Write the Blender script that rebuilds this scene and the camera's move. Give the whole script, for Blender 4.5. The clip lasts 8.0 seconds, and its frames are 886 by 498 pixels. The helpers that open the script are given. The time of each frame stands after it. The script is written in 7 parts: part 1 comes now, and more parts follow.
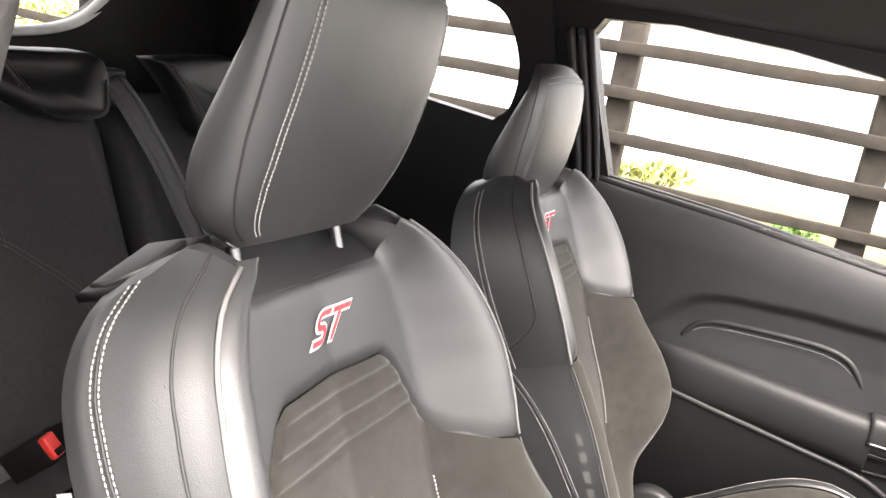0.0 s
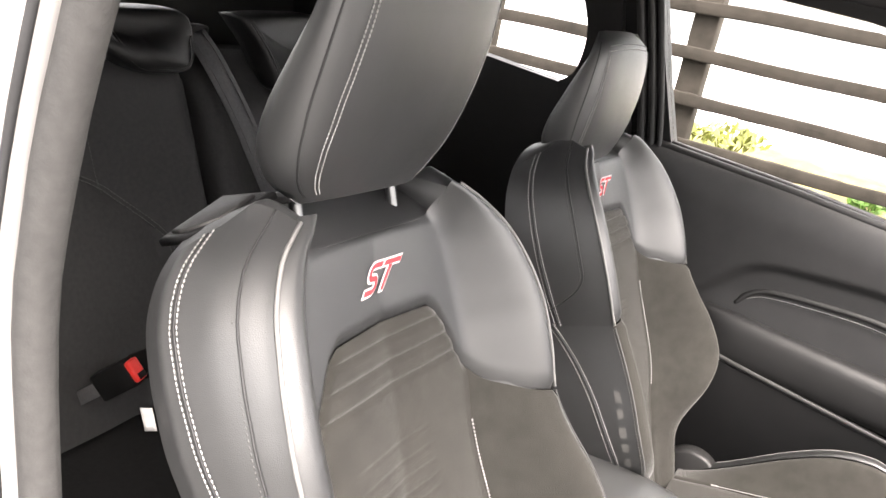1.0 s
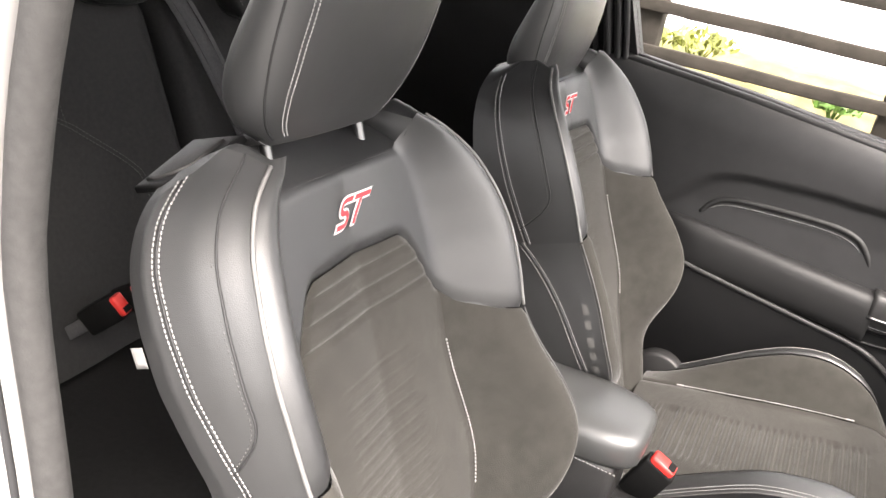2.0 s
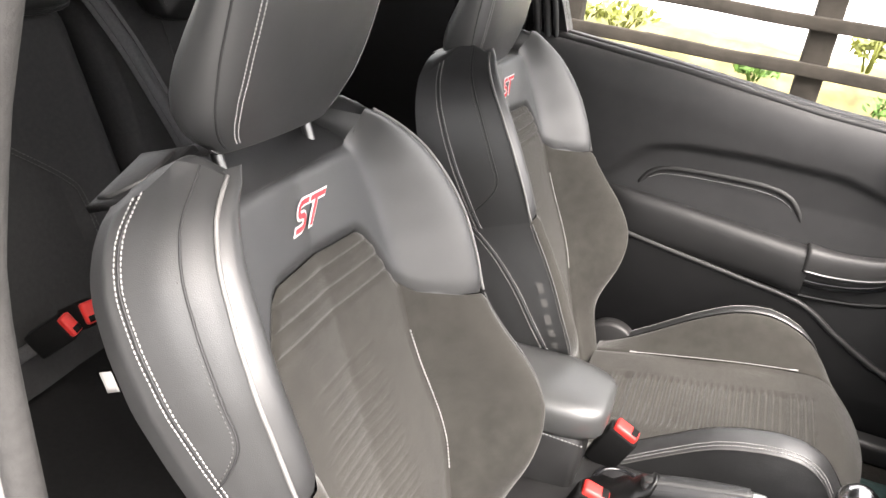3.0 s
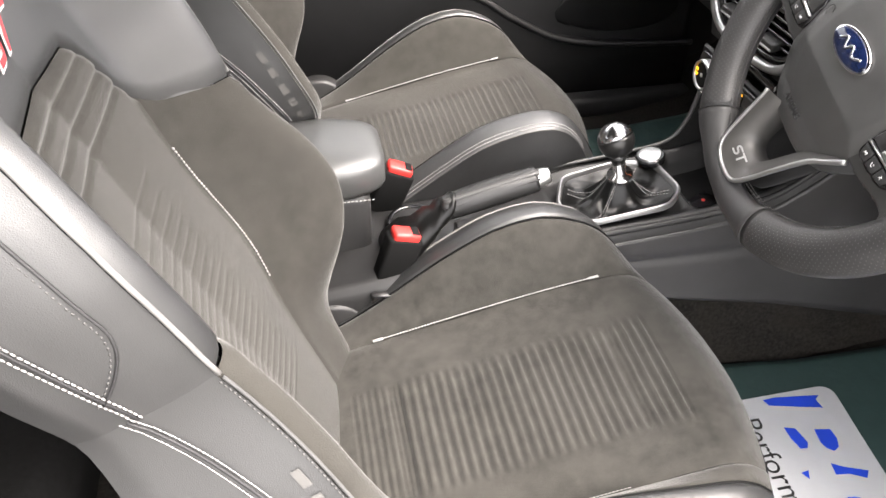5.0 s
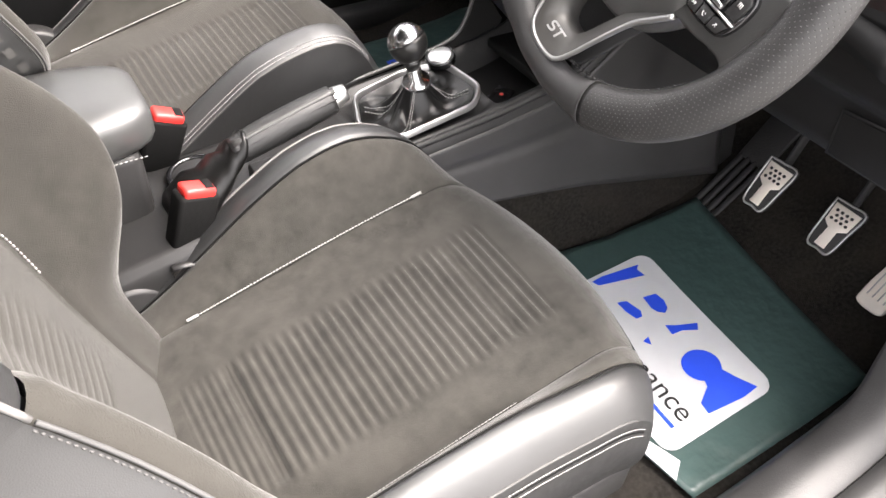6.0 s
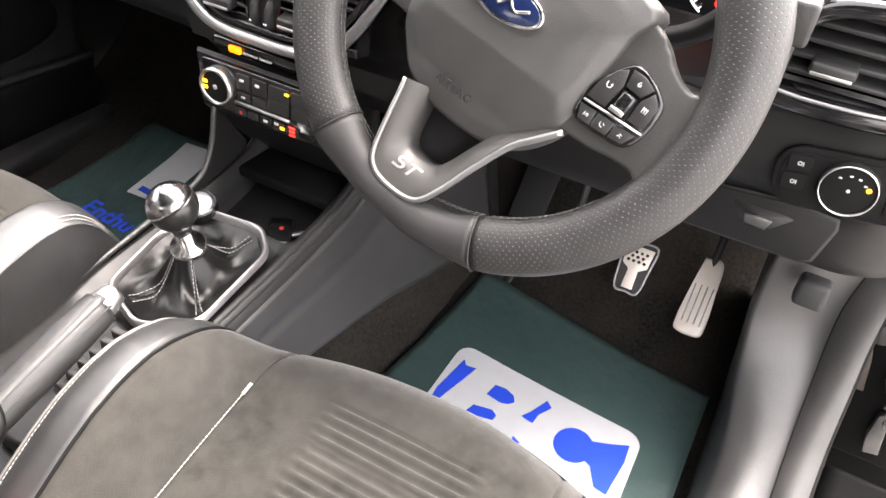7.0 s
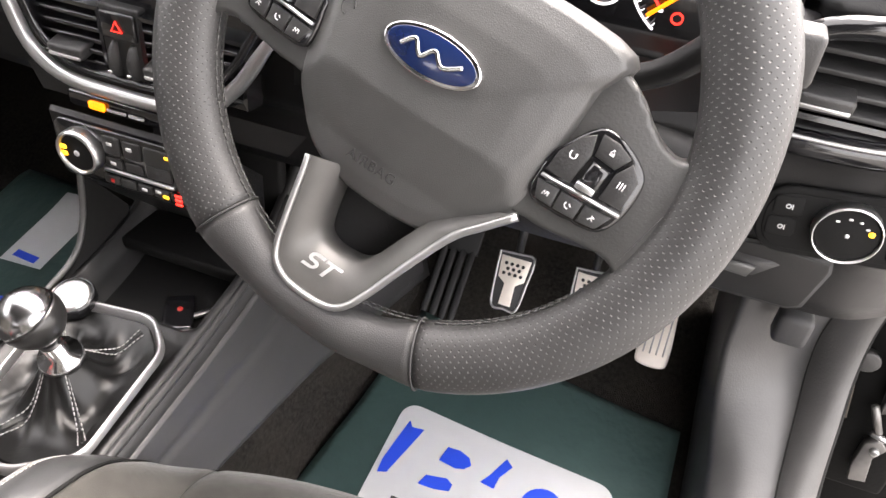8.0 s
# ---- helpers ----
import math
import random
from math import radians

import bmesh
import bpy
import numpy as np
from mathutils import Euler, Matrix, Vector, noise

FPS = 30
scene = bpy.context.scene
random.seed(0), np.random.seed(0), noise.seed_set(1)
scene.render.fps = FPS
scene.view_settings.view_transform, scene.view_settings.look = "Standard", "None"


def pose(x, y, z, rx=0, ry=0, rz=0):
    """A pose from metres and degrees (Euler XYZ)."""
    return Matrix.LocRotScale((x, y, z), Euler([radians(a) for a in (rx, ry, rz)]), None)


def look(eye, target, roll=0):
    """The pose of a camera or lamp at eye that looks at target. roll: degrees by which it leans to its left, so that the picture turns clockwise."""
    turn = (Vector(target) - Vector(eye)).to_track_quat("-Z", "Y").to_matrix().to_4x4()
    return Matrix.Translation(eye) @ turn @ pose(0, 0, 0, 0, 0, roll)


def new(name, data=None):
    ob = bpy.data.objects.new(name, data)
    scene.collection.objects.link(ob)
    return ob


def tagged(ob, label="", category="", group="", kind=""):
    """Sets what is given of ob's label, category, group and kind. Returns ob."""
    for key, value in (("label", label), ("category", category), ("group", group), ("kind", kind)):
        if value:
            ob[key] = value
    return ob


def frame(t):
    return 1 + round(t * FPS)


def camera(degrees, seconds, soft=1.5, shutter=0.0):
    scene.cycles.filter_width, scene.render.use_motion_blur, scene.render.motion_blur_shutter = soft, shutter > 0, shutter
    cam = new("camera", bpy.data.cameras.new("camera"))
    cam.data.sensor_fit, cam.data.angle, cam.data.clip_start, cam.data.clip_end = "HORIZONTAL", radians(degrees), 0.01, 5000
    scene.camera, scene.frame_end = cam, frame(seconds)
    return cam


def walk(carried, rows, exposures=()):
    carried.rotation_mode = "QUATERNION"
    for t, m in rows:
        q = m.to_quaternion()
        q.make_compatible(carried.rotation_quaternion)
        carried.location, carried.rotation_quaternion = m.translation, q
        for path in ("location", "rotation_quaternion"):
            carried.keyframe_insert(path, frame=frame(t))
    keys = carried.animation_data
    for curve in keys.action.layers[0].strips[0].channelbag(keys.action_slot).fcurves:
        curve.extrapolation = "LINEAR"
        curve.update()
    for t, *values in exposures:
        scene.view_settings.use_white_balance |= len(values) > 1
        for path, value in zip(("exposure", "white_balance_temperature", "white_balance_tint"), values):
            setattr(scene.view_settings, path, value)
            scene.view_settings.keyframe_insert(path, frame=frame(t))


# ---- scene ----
cam = camera(60.2, 8.0)
PATH = [
    (0, (0.353, -0.853, 1.243), (-0.404, 0.929, 0.741), 9.4),
    (0.5, (0.382, -0.87, 1.257), (-0.49, 0.865, 0.777), 9.5),
    (1, (0.392, -0.888, 1.269), (-0.489, 0.786, 0.619), 10.8),
    (1.5, (0.403, -0.894, 1.278), (-0.423, 0.753, 0.501), 11.0),
    (1.7, (0.407, -0.898, 1.288), (-0.39, 0.742, 0.467), 10.5),
    (2.8, (0.396, -0.916, 1.307), (-0.252, 0.763, 0.435), 7.7),
    (3, (0.387, -0.915, 1.307), (-0.214, 0.782, 0.435), 7.2),
    (3.5, (0.343, -0.894, 1.306), (-0.056, 0.835, 0.384), 5.9),
    (4, (0.285, -0.871, 1.29), (0.174, 0.837, 0.256), 4.6),
    (4.5, (0.248, -0.858, 1.267), (0.43, 0.765, 0.112), 3.5),
    (4.7, (0.24, -0.871, 1.247), (0.494, 0.705, 0.042), 2.5),
    (5.8, (0.23, -0.833, 1.194), (0.809, 0.437, -0.239), -0.2),
    (6, (0.204, -0.78, 1.157), (1.042, 0.391, -0.231), 4.6),
    (6.5, (0.17, -0.612, 1.135), (1.431, 0.257, -0.151), 8.3),
    (7, (0.208, -0.523, 1.129), (1.667, 0.1, -0.089), 7.7),
    (7.5, (0.259, -0.513, 1.147), (1.771, 0.026, -0.047), 7.9),
    (8, (0.343, -0.457, 1.116), (1.854, -0.019, -0.119), 6.5),
]
walk(cam, [(t, look(eye, target, roll)) for t, eye, target, roll in PATH], exposures=[(0, 3.50, 6900, 14), (1.5, 3.35, 6900, 14), (3, 3.32, 6800, 13), (4.5, 3.40, 6800, 13), (6, 3.50, 6800, 14), (7, 4.05, 6900, 15), (8, 4.0, 6900, 15)])

# ---------------------------------------------------------------- light
world = bpy.data.worlds.new("world")
scene.world = world
world.use_nodes = True
wn = world.node_tree
sky = wn.nodes.new("ShaderNodeTexSky")
sky.sky_type = 'NISHITA'
sky.sun_disc = False
sky.sun_elevation = radians(55)
sky.sun_rotation = radians(119.7)
sky.air_density, sky.dust_density, sky.ozone_density = 1.0, 4.0, 1.0
wn.nodes["Background"].inputs["Strength"].default_value = 0.15
cloud = wn.nodes.new("ShaderNodeHueSaturation")
cloud.inputs["Saturation"].default_value = 0.25
wn.links.new(sky.outputs["Color"], cloud.inputs["Color"])
haze = wn.nodes.new("ShaderNodeMix")
haze.data_type = 'RGBA'
haze.inputs["Factor"].default_value = 0.6
haze.inputs["B"].default_value = (3.0, 3.0, 3.0, 1)
wn.links.new(cloud.outputs["Color"], haze.inputs["A"])
wn.links.new(haze.outputs["Result"], wn.nodes["Background"].inputs["Color"])
sun_data = bpy.data.lights.new("sun", 'SUN')
sun_data.energy, sun_data.angle, sun_data.color = 2.0, radians(60), (1.0, 0.95, 0.90)
sun = new("sun", sun_data)
sun.matrix_world = look((2.8, -1.6, 4.6), (0, 0, 0))


# ---------------------------------------------------------------- materials
def material(name, colour, rough=0.5, metal=0.0, vary=0.15, scale=30.0, bump=0.0, bump_scale=200.0, cells=False,
             sheen=0.0, coat=0.0, spec=0.5, big=0.0, big_scale=4.0, rough_vary=0.06, tint=None, wave=0.0, coat_rough=0.05):
    m = bpy.data.materials.new(name)
    m.use_nodes = True
    t = m.node_tree
    p = t.nodes["Principled BSDF"]
    co = t.nodes.new("ShaderNodeTexCoord")
    n1 = t.nodes.new("ShaderNodeTexNoise")
    n1.inputs["Scale"].default_value, n1.inputs["Detail"].default_value = scale, 6.0
    t.links.new(co.outputs["Object"], n1.inputs["Vector"])
    n2 = t.nodes.new("ShaderNodeTexNoise")
    n2.inputs["Scale"].default_value, n2.inputs["Detail"].default_value = big_scale, 4.0
    t.links.new(co.outputs["Object"], n2.inputs["Vector"])
    r1 = t.nodes.new("ShaderNodeValToRGB")
    lo, hi = 1.0 - vary, 1.0 + vary
    r1.color_ramp.elements[0].position, r1.color_ramp.elements[1].position = 0.3, 0.7
    r1.color_ramp.elements[0].color = (colour[0] * lo, colour[1] * lo, colour[2] * lo, 1)
    r1.color_ramp.elements[1].color = (colour[0] * hi, colour[1] * hi, colour[2] * hi, 1)
    t.links.new(n1.outputs["Fac"], r1.inputs["Fac"])
    last = r1.outputs["Color"]
    if big > 0:
        r2 = t.nodes.new("ShaderNodeValToRGB")
        r2.color_ramp.elements[0].position, r2.color_ramp.elements[1].position = 0.35, 0.7
        r2.color_ramp.elements[0].color = (0, 0, 0, 1)
        r2.color_ramp.elements[1].color = (big, big, big, 1)
        t.links.new(n2.outputs["Fac"], r2.inputs["Fac"])
        mx = t.nodes.new("ShaderNodeMix")
        mx.data_type = 'RGBA'
        t.links.new(r2.outputs["Color"], mx.inputs["Factor"])
        t.links.new(last, mx.inputs["A"])
        c = tint or tuple(v * 2.0 for v in colour)
        mx.inputs["B"].default_value = (*c, 1)
        last = mx.outputs["Result"]
    t.links.new(last, p.inputs["Base Color"])
    mr = t.nodes.new("ShaderNodeMapRange")
    mr.inputs["To Min"].default_value, mr.inputs["To Max"].default_value = max(0.02, rough - rough_vary), min(1, rough + rough_vary)
    t.links.new(n2.outputs["Fac"], mr.inputs["Value"])
    t.links.new(mr.outputs["Result"], p.inputs["Roughness"])
    p.inputs["Metallic"].default_value = metal
    p.inputs["Specular IOR Level"].default_value = spec
    p.inputs["Sheen Weight"].default_value = sheen
    p.inputs["Sheen Roughness"].default_value = 0.4
    p.inputs["Coat Weight"].default_value = coat
    p.inputs["Coat Roughness"].default_value = coat_rough
    if bump > 0:
        if cells:
            h = t.nodes.new("ShaderNodeTexVoronoi")
            h.feature = 'DISTANCE_TO_EDGE'
            h.inputs["Scale"].default_value = bump_scale
            out = h.outputs["Distance"]
        else:
            h = t.nodes.new("ShaderNodeTexNoise")
            h.inputs["Scale"].default_value, h.inputs["Detail"].default_value = bump_scale, 8.0
            out = h.outputs["Fac"]
        t.links.new(co.outputs["Object"], h.inputs["Vector"])
        b = t.nodes.new("ShaderNodeBump")
        b.inputs["Strength"].default_value, b.inputs["Distance"].default_value = bump, 0.002
        t.links.new(out, b.inputs["Height"])
        t.links.new(b.outputs["Normal"], p.inputs["Normal"])
        if wave > 0:
            w = t.nodes.new("ShaderNodeTexNoise")
            w.inputs["Scale"].default_value, w.inputs["Detail"].default_value = 22.0, 3.0
            t.links.new(co.outputs["Object"], w.inputs["Vector"])
            b2 = t.nodes.new("ShaderNodeBump")
            b2.inputs["Strength"].default_value, b2.inputs["Distance"].default_value = wave, 0.006
            t.links.new(w.outputs["Fac"], b2.inputs["Height"])
            t.links.new(b2.outputs["Normal"], b.inputs["Normal"])
    return m


def emitter(name, colour, strength):
    m = bpy.data.materials.new(name)
    m.use_nodes = True
    p = m.node_tree.nodes["Principled BSDF"]
    p.inputs["Base Color"].default_value = (*colour, 1)
    p.inputs["Emission Color"].default_value = (*colour, 1)
    p.inputs["Emission Strength"].default_value = strength
    return m


LEATHER = material("black leather", (0.0185, 0.0189, 0.0195), 0.46, vary=0.10, bump=0.16, bump_scale=750, cells=True, big=0.25, spec=0.85, wave=0.14, coat=0.45, coat_rough=0.48)
REAR = material("black woven fabric", (0.023, 0.0228, 0.0231), 0.8, vary=0.2, scale=150, bump=0.4, bump_scale=900, spec=0.3, big=0.3, big_scale=3)
GAITER = material("black gaiter leather", (0.0038, 0.0038, 0.0038), 0.33, vary=0.10, bump=0.12, bump_scale=700, cells=True, spec=0.36, wave=0.3)
# Darker, duller copy of the black leather; holds the shade of the cushion sides.
CUSHION_LEATHER = material("creased leather, darker copy", (0.0110, 0.0112, 0.0115), 0.47, vary=0.12, bump=0.2, bump_scale=600, cells=True, big=0.3, spec=0.62, wave=0.45, coat=0.15, coat_rough=0.4)
SUEDE = material("charcoal suede", (0.030, 0.0286, 0.0255), 0.95, vary=0.16, scale=40, bump=0.35, bump_scale=900, sheen=0.25,
                 spec=0.15, big=0.45, big_scale=3.6, tint=(0.050, 0.0475, 0.042))
PIPING = material("pale grey piping", (0.15, 0.147, 0.143), 0.55)
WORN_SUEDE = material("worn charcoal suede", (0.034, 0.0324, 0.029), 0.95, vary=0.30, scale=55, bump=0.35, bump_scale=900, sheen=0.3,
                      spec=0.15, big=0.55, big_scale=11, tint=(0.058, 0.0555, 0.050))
THREAD = material("pale grey thread", (0.32, 0.315, 0.31), 0.75)
THREAD_MID = material("grey thread", (0.065, 0.064, 0.063), 0.7)
THREAD_DARK = material("dark thread", (0.06, 0.06, 0.06), 0.8)
SOFT = material("black soft-touch plastic", (0.0072, 0.0072, 0.0075), 0.42, vary=0.1, bump=0.18, bump_scale=800, cells=True, big=0.2, spec=0.29)
HARD = material("dark grey hard plastic", (0.019, 0.0188, 0.019), 0.44, bump=0.2, bump_scale=700, big=0.3, big_scale=6, spec=0.45)
COVER = material("dark grey grained plastic", (0.043, 0.043, 0.0424), 0.44, bump=0.14, bump_scale=800, cells=True, big=0.15, spec=0.65)
KICK = material("scuffed grey plastic", (0.026, 0.0256, 0.0258), 0.44, bump=0.15, bump_scale=500, big=0.5, big_scale=9, spec=0.55)
GLOSS = material("gloss black plastic", (0.008, 0.008, 0.009), 0.12, vary=0.05, coat=0.4)
RUBBER = material("black rubber", (0.02, 0.02, 0.021), 0.65, bump=0.2, bump_scale=300)
CHROME = material("chrome", (0.72, 0.72, 0.73), 0.16, metal=1.0, vary=0.04)
SATIN = material("satin silver", (0.60, 0.60, 0.60), 0.32, metal=1.0, vary=0.05)
SILVER_PAINT = material("silver painted plastic", (0.40, 0.40, 0.40), 0.35, metal=0.6)
TRIM = material("satin grey trim", (0.36, 0.36, 0.36), 0.30, metal=0.8, vary=0.04)
KNOB = material("satin black knob", (0.012, 0.012, 0.012), 0.30, vary=0.05, spec=0.6)
PEDAL = material("brushed pedal metal", (0.74, 0.68, 0.62), 0.42, metal=0.25, vary=0.06, bump=0.1)
CAVITY = material("matt near-black", (0.004, 0.004, 0.004), 0.8, vary=0.2, bump=0.2, spec=0.2)
KNOB_CAP = material("brushed chrome cap", (0.52, 0.52, 0.53), 0.20, metal=1.0, vary=0.05, bump=0.05)
CARPET = material("black carpet", (0.018, 0.0168, 0.0155), 1.0, vary=0.6, scale=200, bump=1.0, bump_scale=700, spec=0.1, big=0.6, big_scale=14, tint=(0.030, 0.026, 0.022))
LINING = material("dark headlining fabric", (0.014, 0.014, 0.015), 0.95, vary=0.2, scale=200, bump=0.3, bump_scale=800)
RED = material("red plastic", (0.62, 0.035, 0.03), 0.4, bump=0.1)
LOGO_RED = material("red embroidery", (0.60, 0.05, 0.06), 0.7, bump=0.6, bump_scale=900)
LOGO_WHITE = material("white embroidery", (0.72, 0.70, 0.69), 0.7, bump=0.6, bump_scale=900)
FADED_PRINT = material("faded grey embossing", (0.085, 0.083, 0.08), 0.7)
POST = material("dull chrome", (0.15, 0.15, 0.15), 0.32, metal=1.0, vary=0.05)
LABEL = material("greyish white label", (0.13, 0.128, 0.126), 0.7, bump=0.2)
CONSOLE = material("dark console plastic", (0.0135, 0.0134, 0.0136), 0.42, bump=0.15, bump_scale=700, big=0.3, big_scale=6, spec=0.38)
SPOKE_PRINT = material("satin pale emblem", (0.42, 0.42, 0.42), 0.45)
PRINT = material("pale grey print", (0.55, 0.55, 0.55), 0.5)
PAPER_GREEN = material("dark green waxed paper", (0.033, 0.060, 0.057), 0.40, vary=0.08, bump=0.25, bump_scale=30, big=0.3, tint=(0.055, 0.088, 0.083), wave=0.9)
PAPER_WHITE = material("white printed paper", (0.52, 0.525, 0.54), 0.45, vary=0.03, bump=0.1, bump_scale=40)
INK_BLUE = material("blue ink", (0.02, 0.07, 0.62), 0.45, vary=0.04)
INK_BLACK = material("black ink", (0.02, 0.02, 0.02), 0.5)
BADGE_BLUE = material("deep blue enamel", (0.006, 0.013, 0.050), 0.2, coat=0.5)
PAINT = material("pale silver car paint", (0.34, 0.332, 0.325), 0.40, vary=0.03, coat=0.2)
WEBBING = material("dark grey seat belt webbing", (0.06, 0.06, 0.062), 0.7, vary=0.2, scale=300, bump=0.4, bump_scale=500)
BELT_TAG = material("white label", (0.65, 0.64, 0.63), 0.6)
WOOD = material("weathered grey brown timber", (0.030, 0.026, 0.022), 0.9, vary=0.35, scale=18, bump=0.7, bump_scale=60, big=0.5, tint=(0.045, 0.038, 0.030), spec=0.2)
LEAF = material("green leaves", (0.10, 0.20, 0.035), 0.6, vary=0.35, scale=8)
LEAF_YELLOW = material("yellow green leaves", (0.22, 0.24, 0.05), 0.6, vary=0.35, scale=8)
VERGE = material("dry yellow grass verge", (0.20, 0.165, 0.075), 1.0, vary=0.5, scale=9, bump=1.0, bump_scale=30, big=0.8, big_scale=2.2, tint=(0.09, 0.11, 0.035))
YARD = material("mid-grey unseen ground", (0.14, 0.138, 0.135), 0.9, vary=0.25, scale=40, bump=0.5, bump_scale=120, big=0.4, big_scale=1.5)
PALE = material("pale concrete", (0.62, 0.61, 0.60), 0.9, vary=0.06, scale=2)
SCREEN = emitter("lit screen", (0.80, 0.82, 0.98), 0.22)
AMBER = emitter("amber light", (1.0, 0.45, 0.02), 0.22)
AMBER_ORANGE = emitter("orange light", (1.0, 0.22, 0.005), 0.20)
RED_LIT = emitter("red light", (1.0, 0.03, 0.02), 0.22)
WHITE_LIT = emitter("white dial print", (0.9, 0.9, 0.95), 0.16)
GLASS = bpy.data.materials.new("window glass")
GLASS.use_nodes = True
gp = GLASS.node_tree.nodes["Principled BSDF"]
gp.inputs["Base Color"].default_value = (0.97, 0.98, 0.97, 1)
gp.inputs["Roughness"].default_value = 0.0
gp.inputs["Transmission Weight"].default_value = 1.0
gp.inputs["IOR"].default_value = 1.02


# ---------------------------------------------------------------- mesh helpers
EMBLEM_S = [(-0.0035, 0.0128), (-0.0175, 0.0128), (-0.0230, 0.0100), (-0.0230, 0.0040), (-0.0185, 0.0004), (-0.0105, -0.0004), (-0.0062, -0.0040), (-0.0062, -0.0095), (-0.0110, -0.0128), (-0.0260, -0.0128)]
EMBLEM_T = [[(-0.0005, 0.0128), (0.0280, 0.0128)], [(0.0115, 0.0100), (0.0115, -0.0158)]]


def ribbon(bm, pts, half, place, lift, ends=0.0):
    """A flat stroke of that half width along a path in the plane, set in space by place(x, y, lift)."""
    pts = [Vector((x, y)) for x, y in pts]
    pts[0] -= (pts[1] - pts[0]).normalized() * ends
    pts[-1] += (pts[-1] - pts[-2]).normalized() * ends
    rows = []
    for i, p in enumerate(pts):
        d = (pts[min(i + 1, len(pts) - 1)] - pts[max(i - 1, 0)]).normalized()
        o = Vector((-d.y, d.x)) * half
        rows.append([bm.verts.new(place(*(p + o * k), lift)) for k in (-1, -0.4, 0.4, 1)])
    for a, b in zip(rows, rows[1:]):
        for k in range(3):
            bm.faces.new((a[k], a[k + 1], b[k + 1], b[k]))
    return bm


def link(name, bm, mat, parent=None, label="", smooth=True):
    me = bpy.data.meshes.new(name)
    bmesh.ops.recalc_face_normals(bm, faces=bm.faces)
    if smooth:
        for f in bm.faces:
            f.smooth = True
    bm.to_mesh(me)
    bm.free()
    me.materials.append(mat)
    ob = new(name, me)
    if parent is not None:
        ob.parent = parent
    if label:
        ob["label"] = label
    return ob


def part(name, bm, mat, parent, label="", smooth=True):
    return link(name, bm, mat, parent, label, smooth)


def thing(name, label, category, group="", at=None, kind=""):
    ob = new(name)
    ob.empty_display_size = 0.05
    if at is not None:
        ob.matrix_basis = at
    return tagged(ob, label, category, group, kind)


def sheet(fn, na, nb, bm=None, skirt=None):
    """A grid of fn(a, b), a and b from 0 to 1; with skirt, the rim is carried on by that vector."""
    bm = bm or bmesh.new()
    rows = [[bm.verts.new(fn(i / na, j / nb)) for j in range(nb + 1)] for i in range(na + 1)]
    for i in range(na):
        for j in range(nb):
            bm.faces.new((rows[i][j], rows[i + 1][j], rows[i + 1][j + 1], rows[i][j + 1]))
    if skirt is not None:
        low = [[bm.verts.new(v.co + Vector(skirt)) for v in r] for r in rows]
        for i in range(na):
            for j in range(nb):
                bm.faces.new((low[i][j], low[i][j + 1], low[i + 1][j + 1], low[i + 1][j]))
        for i in range(na):
            bm.faces.new((rows[i][0], low[i][0], low[i + 1][0], rows[i + 1][0]))
            bm.faces.new((rows[i][nb], rows[i + 1][nb], low[i + 1][nb], low[i][nb]))
        for j in range(nb):
            bm.faces.new((rows[0][j], rows[0][j + 1], low[0][j + 1], low[0][j]))
            bm.faces.new((rows[na][j], low[na][j], low[na][j + 1], rows[na][j + 1]))
    return bm


def loft(rings, caps=True, closed=True, bm=None):
    bm = bm or bmesh.new()
    vs = [[bm.verts.new(p) for p in r] for r in rings]
    n = len(vs[0])
    for a, b in zip(vs, vs[1:]):
        for i in range(n if closed else n - 1):
            k = (i + 1) % n
            bm.faces.new((a[i], a[k], b[k], b[i]))
    if caps and closed:
        bm.faces.new(vs[0])
        bm.faces.new(vs[-1])
    return bm


def spline(pts, n):
    """n + 1 points along a smooth curve through pts."""
    pts = [Vector(p) for p in pts]
    ext = [pts[0] * 2 - pts[1]] + pts + [pts[-1] * 2 - pts[-2]]
    out = []
    for k in range(n + 1):
        f = k / n * (len(pts) - 1)
        i = min(int(f), len(pts) - 2)
        t = f - i
        a, b, c, d = ext[i:i + 4]
        out.append(0.5 * (2 * b + (c - a) * t + (2 * a - 5 * b + 4 * c - d) * t * t + (3 * b - a - 3 * c + d) * t ** 3))
    return out


def lerp_table(table, x):
    """A smooth value at x out of rows of (x, value)."""
    if x <= table[0][0]:
        return table[0][1]
    for (x0, y0), (x1, y1) in zip(table, table[1:]):
        if x <= x1:
            t = (x - x0) / (x1 - x0)
            return y0 + (y1 - y0) * t
    return table[-1][1]


def soft_table(table, x, w=0.02):
    return (lerp_table(table, x - w) + 2 * lerp_table(table, x) + lerp_table(table, x + w)) / 4


